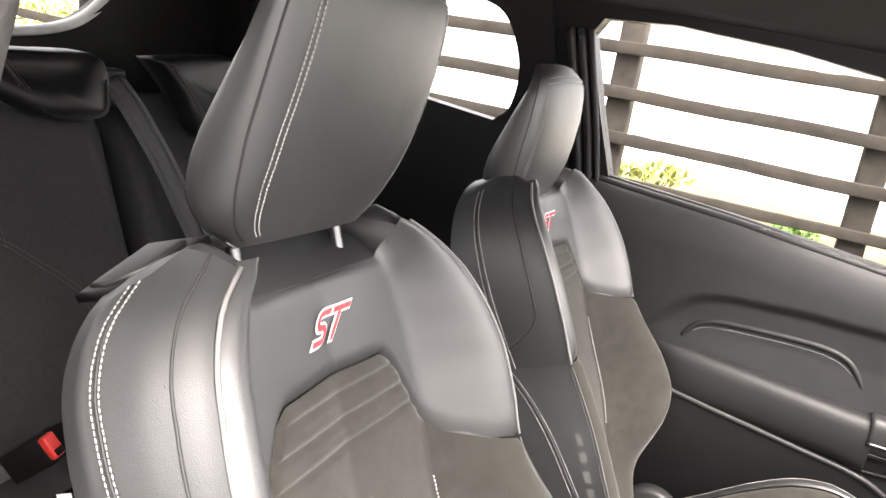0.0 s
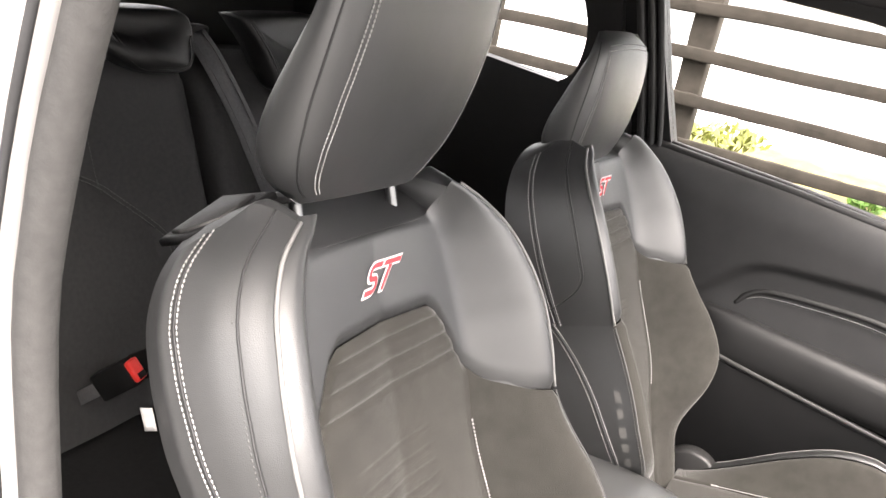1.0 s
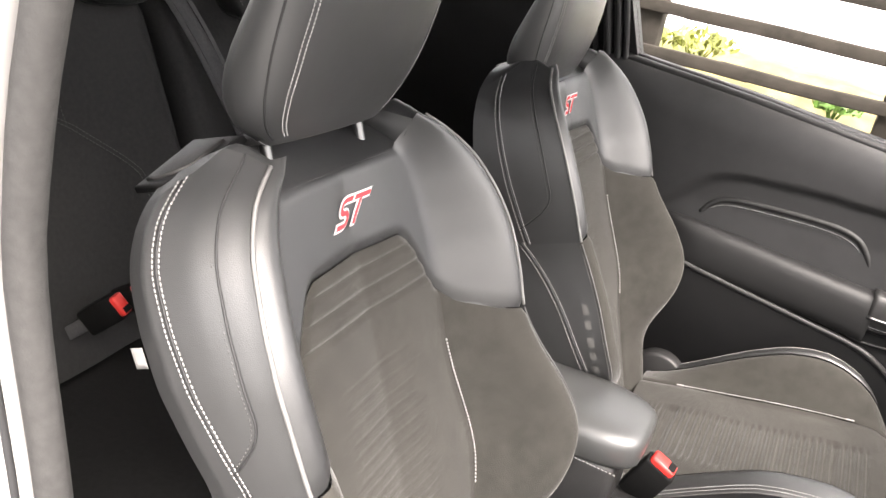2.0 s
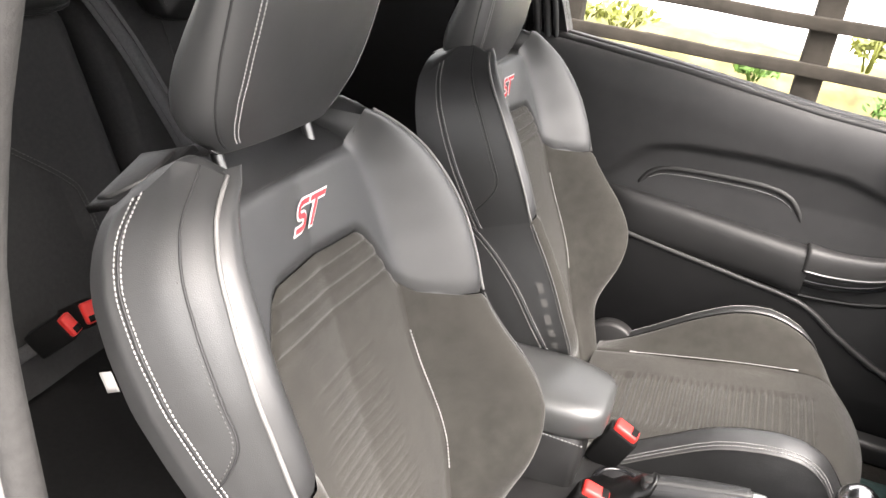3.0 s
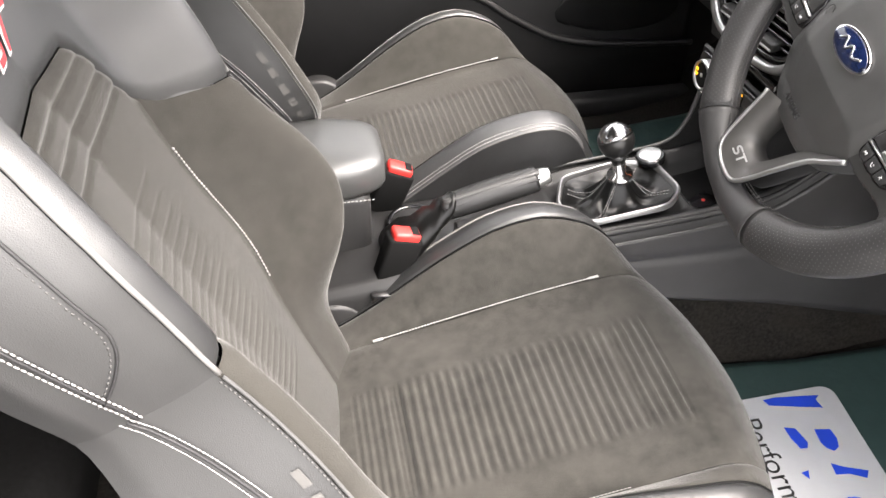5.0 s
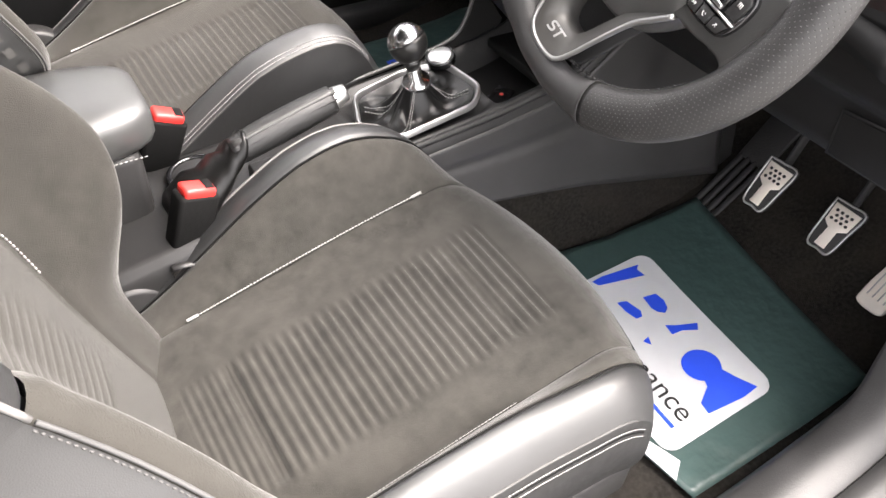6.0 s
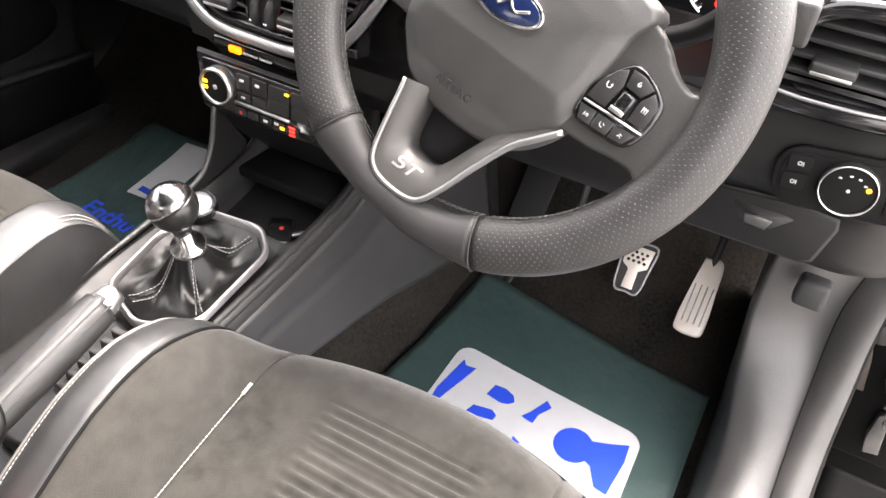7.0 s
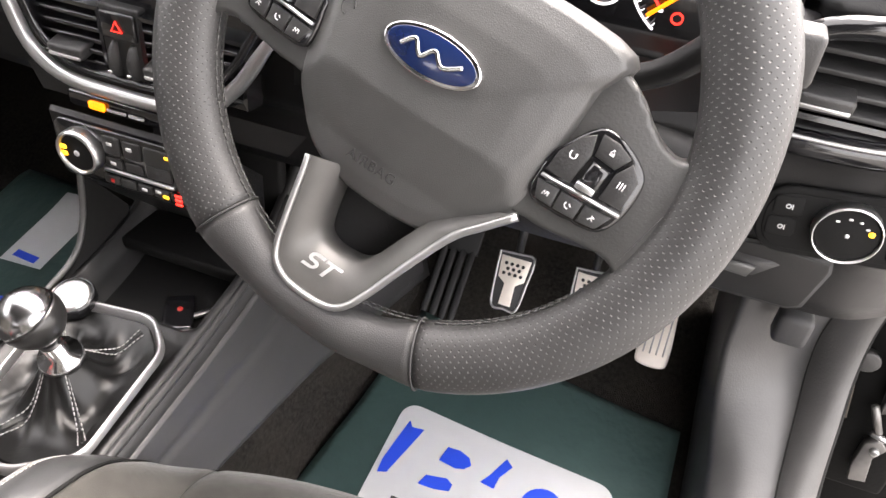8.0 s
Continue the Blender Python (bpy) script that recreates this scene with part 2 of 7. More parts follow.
def tube(path, radius, sides=8, bm=None, closed=False, flat=1.0, up=None):
    """A round or flattened bar along a path; radius is a number or a function of 0..1."""
    path = [Vector(p) for p in path]
    n = len(path)
    rings = []
    ref = Vector(up) if up else Vector((0.3, 0.2, 0.93))
    for i, p in enumerate(path):
        d = (path[(i + 1) % n] - path[i - 1]) if closed else (path[min(i + 1, n - 1)] - path[max(i - 1, 0)])
        d.normalize()
        s = d.cross(ref)
        if s.length < 1e-4:
            s = d.orthogonal()
        s.normalize()
        u = s.cross(d)
        r = radius(i / max(1, n - 1)) if callable(radius) else radius
        rings.append([p + s * (r * math.cos(2 * math.pi * k / sides)) + u * (r * flat * math.sin(2 * math.pi * k / sides)) for k in range(sides)])
    if closed:
        rings.append(rings[0])
        bm = bm or bmesh.new()
        vs = [[bm.verts.new(q) for q in r] for r in rings[:-1]]
        for i in range(n):
            a, b = vs[i], vs[(i + 1) % n]
            for k in range(sides):
                j = (k + 1) % sides
                bm.faces.new((a[k], a[j], b[j], b[k]))
        return bm
    return loft(rings, bm=bm)


def box(x0, x1, y0, y1, z0, z1, bevel=0.0, segments=2, m=None, bm=None):
    b = bmesh.new()
    bmesh.ops.create_cube(b, size=1.0)
    for v in b.verts:
        v.co = Vector(((x0 + x1) / 2 + v.co.x * (x1 - x0), (y0 + y1) / 2 + v.co.y * (y1 - y0), (z0 + z1) / 2 + v.co.z * (z1 - z0)))
    if bevel > 0:
        bmesh.ops.bevel(b, geom=list(b.edges), offset=bevel, segments=segments, profile=0.5, affect='EDGES')
    if m is not None:
        b.transform(m)
    return merge(bm, b)


def merge(bm, b):
    if bm is None:
        return b
    me = bpy.data.meshes.new("t")
    b.to_mesh(me)
    b.free()
    bm.from_mesh(me)
    bpy.data.meshes.remove(me)
    return bm


def prism(outline, depth, m=None, bevel=0.0, segments=2, bm=None):
    """A flat outline in x, y, carried up z by depth, with a bevelled top rim, then set by m."""
    b = bmesh.new()
    vs = [b.verts.new((x, y, 0)) for x, y in outline]
    f = b.faces.new(vs)
    r = bmesh.ops.extrude_face_region(b, geom=[f])
    top = [v for v in r["geom"] if isinstance(v, bmesh.types.BMVert)]
    for v in top:
        v.co.z += depth
    if bevel > 0:
        edges = [e for e in b.edges if all(v in top for v in e.verts)]
        bmesh.ops.bevel(b, geom=edges, offset=bevel, segments=segments, profile=0.5, affect='EDGES')
    if m is not None:
        b.transform(m)
    return merge(bm, b)


def disc(radius, depth, m=None, bevel=0.0, sides=32, bm=None):
    return prism([(radius * math.cos(2 * math.pi * k / sides), radius * math.sin(2 * math.pi * k / sides)) for k in range(sides)], depth, m, bevel, bm=bm)


def ring(r0, r1, depth, m=None, sides=40, bm=None):
    b = bmesh.new()
    rings = []
    for r, z in ((r0, 0), (r0, depth), (r0 + (r1 - r0) * 0.3, depth * 1.25), (r0 + (r1 - r0) * 0.7, depth * 1.25), (r1, depth), (r1, 0)):
        rings.append([Vector((r * math.cos(2 * math.pi * k / sides), r * math.sin(2 * math.pi * k / sides), z)) for k in range(sides)])
    loft(rings + [rings[0]], caps=False, bm=b)
    if m is not None:
        b.transform(m)
    return merge(bm, b)


def rounded(w, h, r, n=5):
    """A rectangle's outline with round corners, centred."""
    out = []
    for cx, cy, a0 in ((w / 2 - r, h / 2 - r, 0), (-w / 2 + r, h / 2 - r, 90), (-w / 2 + r, -h / 2 + r, 180), (w / 2 - r, -h / 2 + r, 270)):
        for k in range(n + 1):
            a = radians(a0 + 90 * k / n)
            out.append((cx + r * math.cos(a), cy + r * math.sin(a)))
    return out


def stitches(path, pitch=0.0055, length=0.0036, radius=0.0009, bm=None):
    """A row of single stitches along a path."""
    bm = bm or bmesh.new()
    path = [Vector(p) for p in path]
    total = sum((b - a).length for a, b in zip(path, path[1:]))
    dist = 0.0
    want = 0.0
    for a, b in zip(path, path[1:]):
        d = b - a
        seg = d.length
        if seg < 1e-6:
            continue
        d.normalize()
        while want < dist + seg:
            p = a + d * (want - dist)
            tube([p, p + d * (length * 0.5) , p + d * length], lambda f: radius * (1.0 if 0.2 < f < 0.8 else 0.6), 4, bm=bm)
            want += pitch
        dist += seg
    return bm


def axes(origin, x, y, z):
    m = Matrix((Vector(x), Vector(y), Vector(z))).transposed().to_4x4()
    m.translation = Vector(origin)
    return m


# ---------------------------------------------------------------- front seats
RIBS = [0.386, 0.366, 0.348, 0.332, 0.318, 0.303, 0.289, 0.2755, 0.2625, 0.250, 0.2375, 0.225, 0.2125, 0.200, 0.1875, 0.175, 0.1625, 0.150, 0.1375, 0.125, 0.1125, 0.10]


def seat(name, label, centre, shift, recline, slide=0.0, drop=0.0, outer=-1, lean=0.0):
    base = Vector((0.42 + shift, centre, 0.335))
    root = thing(name, label, "car seat", "front seats", Matrix.Translation(base))
    off = Vector((0.42, 0, 0.335))
    hinge = Vector((0.2325 + slide, 0, 0.493))
    tilt = radians(recline)
    ax_v = Vector((-math.sin(tilt), 0, math.cos(tilt)))
    ax_n = Vector((math.cos(tilt), 0, math.sin(tilt)))

    def bk(u, v, n):
        return hinge + ax_v * v + ax_n * n + Vector((0, u, 0)) - off

    half = [(-0.06, 0.170), (0.0, 0.180), (0.08, 0.190), (0.14, 0.205), (0.17, 0.224), (0.20, 0.240), (0.235, 0.238), (0.27, 0.227), (0.32, 0.209),
            (0.36, 0.201), (0.385, 0.203), (0.41, 0.206), (0.47, 0.207), (0.515, 0.199), (0.56, 0.183), (0.59, 0.160), (0.605, 0.143), (0.618, 0.121), (0.632, 0.10)]
    crest = [(-0.06, 0.020), (0.05, 0.025), (0.08, 0.036), (0.11, 0.064), (0.14, 0.090), (0.17, 0.105), (0.20, 0.110), (0.27, 0.100), (0.32, 0.086), (0.372, 0.072),
             (0.41, 0.074), (0.47, 0.070), (0.515, 0.062), (0.56, 0.050), (0.59, 0.038), (0.618, 0.028)]

    def wide(v):
        return soft_table(half, v, 0.012)

    def ridge(v):
        return soft_table(crest, v, 0.02)

    def front(a, v):
        """Height of the front over the middle plane, at the share a of the half width."""
        t = min(1.0, abs(a))
        s = min(1.0, max(0.0, (t - 0.57) / 0.36))
        s = s * s * (3 - 2 * s)
        n = ridge(v) * s
        if t > 0.9:
            n -= 0.010 * ((t - 0.9) / 0.1) ** 2
        return n - 0.006 * (1 - min(1, t / 0.57)) ** 2

    def seam_low(a):
        """Lower border of the shoulder leather."""
        return lerp_table([(0, 0.506), (0.36, 0.503), (0.43, 0.492), (0.50, 0.462), (0.58, 0.428), (0.68, 0.402), (0.82, 0.384), (1.0, 0.372)], abs(a))

    def seam_high(a):
        t = abs(a)
        return 0.591 + 0.031 * min(1.0, max(0.0, (t - 0.58) / 0.30)) ** 0.9

    def pillow(a, b, depth=0.006, reach=0.08):
        e = min(a, 1 - a, b, 1 - b) / reach
        return -depth * (1 - min(1.0, e)) ** 2

    # padded core, closed behind
    def core_ring(v):
        w = wide(v) - 0.012
        pts = []
        for k in range(41):
            a = -1 + 2 * k / 40
            pts.append(bk(a * w, v, front(a, v) - 0.018))
        for u, n in ((w - 0.004, -0.01), (w - 0.025, -0.055), (w - 0.050, -0.082), (w * 0.5, -0.095), (-w * 0.5, -0.095), (-w + 0.050, -0.082), (-w + 0.025, -0.055), (-w + 0.004, -0.01)):
            pts.append(bk(u, v, n))
        return pts
    bm = loft([core_ring(-0.05 + 0.635 * k / 40) for k in range(41)])
    back = part("backrest", bm, LEATHER, root)

    def pt(a, v, lift=0.0):
        return bk(a * wide(v), v, front(a, v) + lift)

    # shoulder leather
    def shoulder(p, q):
        a = -1 + 2 * p
        lo, hi = seam_low(a), seam_high(a)
        v = lo + (hi - lo) * q
        e = min(q, 1 - q) * (hi - lo) / 0.012
        return bk(a * wide(v), v, front(a, v) - 0.005 * (1 - min(1, e)) ** 2)
    part("shoulder_panel", sheet(shoulder, 72, 22), LEATHER, back, "smooth black leather shoulder panel")

    # recessed leather under the headrest
    def top_band(p, q):
        a = (-1 + 2 * p)
        u = a * 0.104
        v = 0.588 + 0.046 * min(1, q * 1.3) - 0.01 * max(0, q - 0.77)
        n = -0.004 - 0.080 * q ** 1.2 - 0.012 * (1 - a * a) * q
        return bk(u * (1 - 0.12 * q), v, n)
    part("top_panel", sheet(top_band, 24, 12), LEATHER, back)

    def slant(p):
        """How far the flank widens towards the rear; past the twin seam it turns straight back."""
        return soft_table([(0, 0.0), (0.12, 0.013), (0.30, 0.027), (0.60, 0.040), (0.70, 0.042), (1.0, 0.036)], p, 0.05) * (1.0 if outer < 0 else 0.32)

    def rear_edge(v):
        if outer > 0:
            return -0.085
        return soft_table([(-0.06, -0.060), (0.20, -0.046), (0.38, -0.032), (0.50, -0.048), (0.60, -0.064)], v, 0.03)

    # flank of the shoulder: its top runs up to an apex behind the piping, then down to the rear
    def flank_at(side, p, q):
        v = 0.372 + (soft_table([(0, 0.618), (0.14, 0.628), (0.33, 0.637), (0.55, 0.618), (0.70, 0.612), (1.0, 0.605)], p, 0.03) - 0.372) * q
        w, r = wide(v), front(1.0, v)
        n = r + (rear_edge(v) - r) * lerp_table([(0, 0), (0.60, 0.74), (1.0, 1.0)], p)
        return bk(side * (w + slant(p) * soft_table([(0.37, 0.28), (0.50, 0.62), (0.60, 1.0)], v, 0.02)), v, n)

    # shoulder caps between the flank's top and the recess under the headrest
    for side in (-1, 1):
        def cap(p, q, side=side):
            outer = flank_at(side, q, 1.0)
            n = 0.018 - 0.090 * q
            inner = bk(side * (0.106 - 0.012 * q), 0.616 + 0.017 * min(1, q * 2), n)
            return outer.lerp(inner, p) + (ax_v * 0.006 * math.sin(math.pi * p) * min(1, q * 4))
        part("shoulder_cap", sheet(cap, 12, 16), LEATHER, back)

        def notch(p, q, side=side):
            a = cap(1.0, q)
            b = top_band(0.0 if side < 0 else 1.0, q)
            return a.lerp(b, p) - Vector((0, side * 0.004 * math.sin(math.pi * p), 0))
        part("recess_wall", sheet(notch, 8, 12), LEATHER, back)

    # suede centre with quilted ribs
    def insert(p, q):
        a = (-1 + 2 * p) * 0.60
        hi = seam_low(a) - 0.001
        v = min(hi, -0.05 + 0.555 * q)
        n = front(a, v) + 0.001
        u = a * wide(v)
        for line in (0.488, 0.466, 0.444):
            n -= 0.0034 * max(0.0, 1 - abs(v - line) / 0.007) ** 2
        n -= 0.005 * (1 - min(1, (hi - v) / 0.01)) ** 2
        for line in RIBS:
            if abs(v - line) < 0.0045:
                side_in = min(1.0, max(0.0, (0.060 + 0.07 * (0.386 - line) - abs(u + 0.008)) / 0.012))
                n -= 0.0009 * side_in * (1 - abs(v - line) / 0.0045) ** 2
        return bk(u, v, n)
    part("centre_panel", sheet(insert, 48, 330), SUEDE, back, "charcoal suede centre with horizontal ribs")

    # suede side bolsters below the shoulders
    for side in (-1, 1):
        def bolster(p, q, side=side):
            a = side * (0.595 + 0.405 * p)
            hi = seam_low(a) - 0.001
            v = -0.055 + (hi + 0.055) * q
            e = min(p * 0.09, (1 - p) * 0.09, (1 - q) * (hi + 0.05)) / 0.010
            n = front(a, v) + 0.002 - 0.005 * (1 - min(1, e)) ** 2
            return bk(a * wide(v), v, n)
        part("side_bolster", sheet(bolster, 20, 48), SUEDE, back, "charcoal suede side bolster")

        # leather flank from the ridge to the rear edge, above and below the notch
        def flank(p, q, side=side):
            return flank_at(side, p, q)
        part("flank_panel", sheet(flank, 48, 28), LEATHER, back, "black leather flank with an airbag seam")

        def low_flank(p, q, side=side):
            v = -0.055 + 0.428 * q
            w, r = wide(v), front(1.0, v)
            n = r + (rear_edge(v) - r) * lerp_table([(0, 0), (0.60, 0.74), (1.0, 1.0)], p)
            u = w + slant(p) * (0.14 + 0.14 * q)
            if outer > 0 and side < 0:
                u -= 0.018 * (1 - q) * p
            return bk(side * u, v, n)
        part("lower_flank", sheet(low_flank, 14, 26), LEATHER, back)

        # pale piping along the shoulder's ridge
        pipe = [bk(side * (wide(v) + 0.001), v, front(1.0, v) + 0.003) for v in [0.374 + 0.244 * k / 30 for k in range(31)]]
        part("piping", tube(pipe, 0.0019, 8), PIPING, back, "pale grey piping")
        # twin seam on the flank
        for d in (-0.0035, 0.0035):
            row = []
            for k in range(30):
                q = k / 29
                p = 0.55 - 0.11 * (1 - q) ** 2 + d / 0.15
                v0 = flank(p, q)
                row.append(v0 + Vector((0, side * 0.0012, 0)))
            part("stitching", stitches(row, 0.0044, 0.0034, 0.0008), THREAD, back)
        part("seam", tube([flank(0.55 - 0.11 * (1 - k / 29) ** 2, k / 29) + Vector((0, side * 0.0004, 0)) for k in range(30)], 0.0013, 5), RUBBER, back)
        # stitched edge of the airbag flap, curving forwards at its foot
        row = [flank(0.17 + 0.31 * (1 - min(1, q / 0.24)) ** 2.2, 0.10 + 0.90 * q) + Vector((0, side * 0.0006, 0)) for q in [k / 60 for k in range(61)]]
        part("seam", tube(row, 0.0012, 5), RUBBER, back)
        row = [p + Vector((0, side * 0.0006, 0)) - ax_n * 0.004 for p in row]
        part("stitching", stitches(row, 0.0045, 0.0026, 0.0008), THREAD_MID, back)
        row = [low_flank(0.14 + 0.36 * q ** 4, q) + Vector((0, side * 0.0012, 0)) for q in [k / 30 for k in range(31)]]
        for d in (-0.0045, 0.0045):
            part("stitching", stitches([p + ax_n * d for p in row], 0.0036, 0.0033, 0.0006), THREAD, back)
        part("seam", tube([p - Vector((0, side * 0.0006, 0)) for p in row], 0.0014, 5), RUBBER, back)
        edge = [bk(side * (wide(v) + 0.001), v, front(1.0, v) + 0.003) for v in [-0.03 + 0.40 * k / 30 for k in range(31)]]
        part("edge_seam", tube(edge, 0.0014, 6), THREAD_DARK, back)
        part("stitching", stitches([p + Vector((0, side * 0.0022, 0)) - ax_n * 0.003 for p in edge], 0.0044, 0.0026, 0.0009), THREAD_MID, back)
        # fine pale seam between centre and bolster
        a = side * 0.595
        row = [bk(a * wide(v), v, front(a, v) + 0.0025) for v in [0.165 + 0.195 * k / 24 for k in range(25)]]
        part("stitching", stitches(row, 0.0046, 0.0032, 0.0012), THREAD, back)
    row = [pt(-0.5 + k / 20, 0.590, 0.0) for k in range(21)]
    part("stitching", stitches(row, 0.004, 0.0022, 0.0005), THREAD_DARK, back)

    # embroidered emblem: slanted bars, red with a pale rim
    def emblem(x, y, lift):
        u = 0.82 * x + 0.72 * y + 0.001
        v = 0.5485 + 0.82 * y
        return bk(u, v, front(u / wide(v), v) + lift)
    for half_w, ends, lift, mat, nm in ((0.0050, 0.0020, 0.0014, LOGO_WHITE, "emblem_rim"), (0.0027, 0.0, 0.0023, LOGO_RED, "emblem")):
        bm = bmesh.new()
        letter = [(p.x, p.y) for p in spline([Vector((x, y, 0)) for x, y in EMBLEM_S], 36)]
        ribbon(bm, letter, half_w, emblem, lift, ends)
        for k, stroke in enumerate(EMBLEM_T):
            ribbon(bm, [stroke[0], ((stroke[0][0] + stroke[1][0]) / 2, (stroke[0][1] + stroke[1][1]) / 2), stroke[1]], half_w, emblem, lift + 0.00008 * (k + 1), ends)
        part(nm, bm, mat, back, "red and white embroidered emblem" if mat is LOGO_RED else "")
    # worn pale lettering band on the lower bolster facing the door side
    bm = bmesh.new()
    for k in range(6):
        def glyph(p, q, k=k):
            v = 0.285 - 0.023 * k - (0.012 if k % 2 else 0.015) * p
            return low_flank(0.065 + 0.045 * q, (v + 0.055) / 0.428, -1) - Vector((0, 0.0012, 0))
        sheet(glyph, 4, 4, bm)
    part("worn_lettering", bm, FADED_PRINT, back, "worn grey lettering marks")

    # headrest on two posts
    hw = [(0.628, 0.074), (0.640, 0.096), (0.665, 0.111), (0.70, 0.118), (0.74, 0.119), (0.78, 0.116), (0.80, 0.110), (0.818, 0.096), (0.826, 0.072)]
    hf = [(0.628, 0.006), (0.64, 0.020), (0.66, 0.040), (0.685, 0.061), (0.715, 0.081), (0.744, 0.098), (0.77, 0.110), (0.79, 0.118), (0.81, 0.119), (0.826, 0.108)]
    hb = [(0.628, -0.022), (0.645, -0.038), (0.68, -0.040), (0.71, -0.020), (0.735, 0.006), (0.76, 0.032), (0.785, 0.060), (0.805, 0.082), (0.826, 0.100)]

    def head_pt(f, v):
        """f runs round from 0 to 1; 0.25 is straight ahead."""
        w, nf, nb = soft_table(hw, v, 0.008), soft_table(hf, v, 0.008), soft_table(hb, v, 0.008)
        c, s = math.cos(2 * math.pi * f), math.sin(2 * math.pi * f)
        e = 0.44
        u = w * math.copysign(abs(c) ** e, c)
        mid, ext = (nf + nb) / 2, (nf - nb) / 2
        n = mid + ext * math.copysign(abs(s) ** e, s)
        if s > 0:
            u *= (1.04 if outer < 0 else 1.0) - (0.15 if outer < 0 else 0.02) * s
            n -= 0.010 * (u / w) ** 2
        else:
            u *= (1.04 if outer < 0 else 1.0) + 0.32 * s * (0.10 + 0.9 * min(1, max(0, (v - 0.66) / 0.15)))
        n -= lean * (v - 0.628)
        return bk(u, v - drop, n - 0.55 * drop)
    vs = [0.628 + 0.198 * (0.5 - 0.5 * math.cos(math.pi * k / 22)) for k in range(23)]
    bm = loft([[head_pt(k / 56, v) for k in range(56)] for v in vs])
    head = part("headrest", bm, LEATHER, root, "black leather headrest")
    for f in (0.5 - 0.128, 0.128):
        for d in (-0.0045, 0.0045):
            turn = math.copysign(0.030, f - 0.25)
            row = [head_pt(f + d * 1.4 + turn * (1 - k / 30) ** 1.5, 0.634 + 0.160 * k / 30) + ax_n * 0.0008 for k in range(31)]
            part("stitching", stitches(row, 0.0036, 0.0030, 0.0008 if (f - 0.25) * outer < 0 else 0.0005), THREAD, head)
    for d in (0.0, 0.008):
        row = [head_pt(0.128 + 0.244 * k / 20, 0.797 + d - 0.004 * abs(k - 10) / 10) + ax_n * 0.001 for k in range(21)]
        part("stitching", stitches(row, 0.0036, 0.0029, 0.0008), THREAD, head)
    for f in (0.455, 0.045):
        row = [head_pt(f, 0.633 + 0.175 * k / 24) for k in range(25)]
        part("seam", tube(row, 0.0011, 5), RUBBER, head)
    for side in (-1, 1):
        part("post", tube([bk(side * 0.070, v, -0.028) for v in (0.57, 0.60, 0.63, 0.66)], 0.0056, 10), POST, head, "chrome headrest post")
        part("post_guide", box(-0.016, 0.016, -0.017, 0.017, -0.004, 0.005, 0.003, m=Matrix.Translation(bk(side * 0.070, 0.634, -0.035)) @ pose(0, 0, 0, 0, -recline, 0)), HARD, head)
    # plastic belt guide lying on the outer shoulder, with a raised flap
    gm = axes(bk(outer * 0.130, 0.622, -0.060), Vector((0, outer * 0.93, -0.37)), ax_n, Vector((0, outer * 0.93, -0.37)).cross(ax_n))
    if (gm.to_3x3() @ Vector((0, 0, 1))).z < 0:
        gm = gm @ Matrix.Diagonal((1, 1, -1, 1))
    guide = part("belt_guide", prism([(-0.040, 0.030), (0.012, 0.030), (0.032, 0.004), (0.034, -0.026), (-0.040, -0.030)], 0.007, gm, 0.003), SOFT, root, "black plastic belt guide")
    part("flap", prism([(-0.030, 0.018), (0.008, 0.019), (0.026, -0.004), (0.026, -0.018), (-0.030, -0.020)], 0.010, gm, 0.002), HARD, guide)
    part("label_tag", sheet(lambda p, q: flank_at(outer, 0.99, 0.50 + 0.07 * q) + Vector((-0.008 * p, outer * (0.004 * p + 0.002), -0.002 * p)), 4, 4, skirt=(0.0008, outer * 0.0006, 0)), LABEL, root, "white sewn-in fabric label")

    # ---- seat cushion: each side has its stitch line, seam, edge and the height of its bolster
    full = [(0.2, -0.015), (0.26, 0.0), (0.315, 0.026), (0.39, 0.068), (0.46, 0.096), (0.525, 0.097), (0.585, 0.066), (0.62, 0.034), (0.66, 0.0)]
    worn = [(0.2, 0.045), (0.3, 0.062), (0.4, 0.058), (0.5, 0.044), (0.58, 0.018), (0.64, 0.0)]
    near = [(0.2, -0.01), (0.26, 0.008), (0.32, 0.038), (0.39, 0.075), (0.46, 0.108), (0.52, 0.113), (0.57, 0.108), (0.61, 0.082), (0.64, 0.050), (0.67, 0.02)]
    SIDES = {1: (0.158, 0.207, 0.252, full, 10.0), -1: (0.142, 0.165, 0.208, worn, 32.0) if outer < 0 else (0.158, 0.205, 0.252, near, 7.0)}
    bm = box(0.24 - off.x, 0.62 - off.x, -SIDES[-1][2] + 0.03, SIDES[1][2] - 0.03, 0.372 - off.z, 0.445 - off.z, 0.02)
    cush = part("seat_cushion", bm, HARD, root)
    # Driver's pad is worn; the passenger's darker suede also carries its weaker, cooler light.
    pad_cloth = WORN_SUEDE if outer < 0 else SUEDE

    def reach(u):
        return 0.700 - 0.95 * u * u

    def top(a, u, lift=0.0):
        t = abs(u)
        p0, p1, p2, bump, fall = SIDES[1 if u >= 0 else -1]
        x = 0.225 + (reach(u) - 0.225) * a
        z = 0.490 + 0.211 * (x - 0.300)
        s = min(1.0, max(0.0, (t - p0 + 0.010) / (p1 - p0 + 0.016)))
        s = s * s * (3 - 2 * s)
        z += soft_table(bump, x, 0.025) * s
        if t > p1 + 0.010:
            z -= fall * (t - p1 - 0.010) ** 2
        if a > 0.84:
            z -= 0.042 * ((a - 0.84) / 0.16) ** 2.4
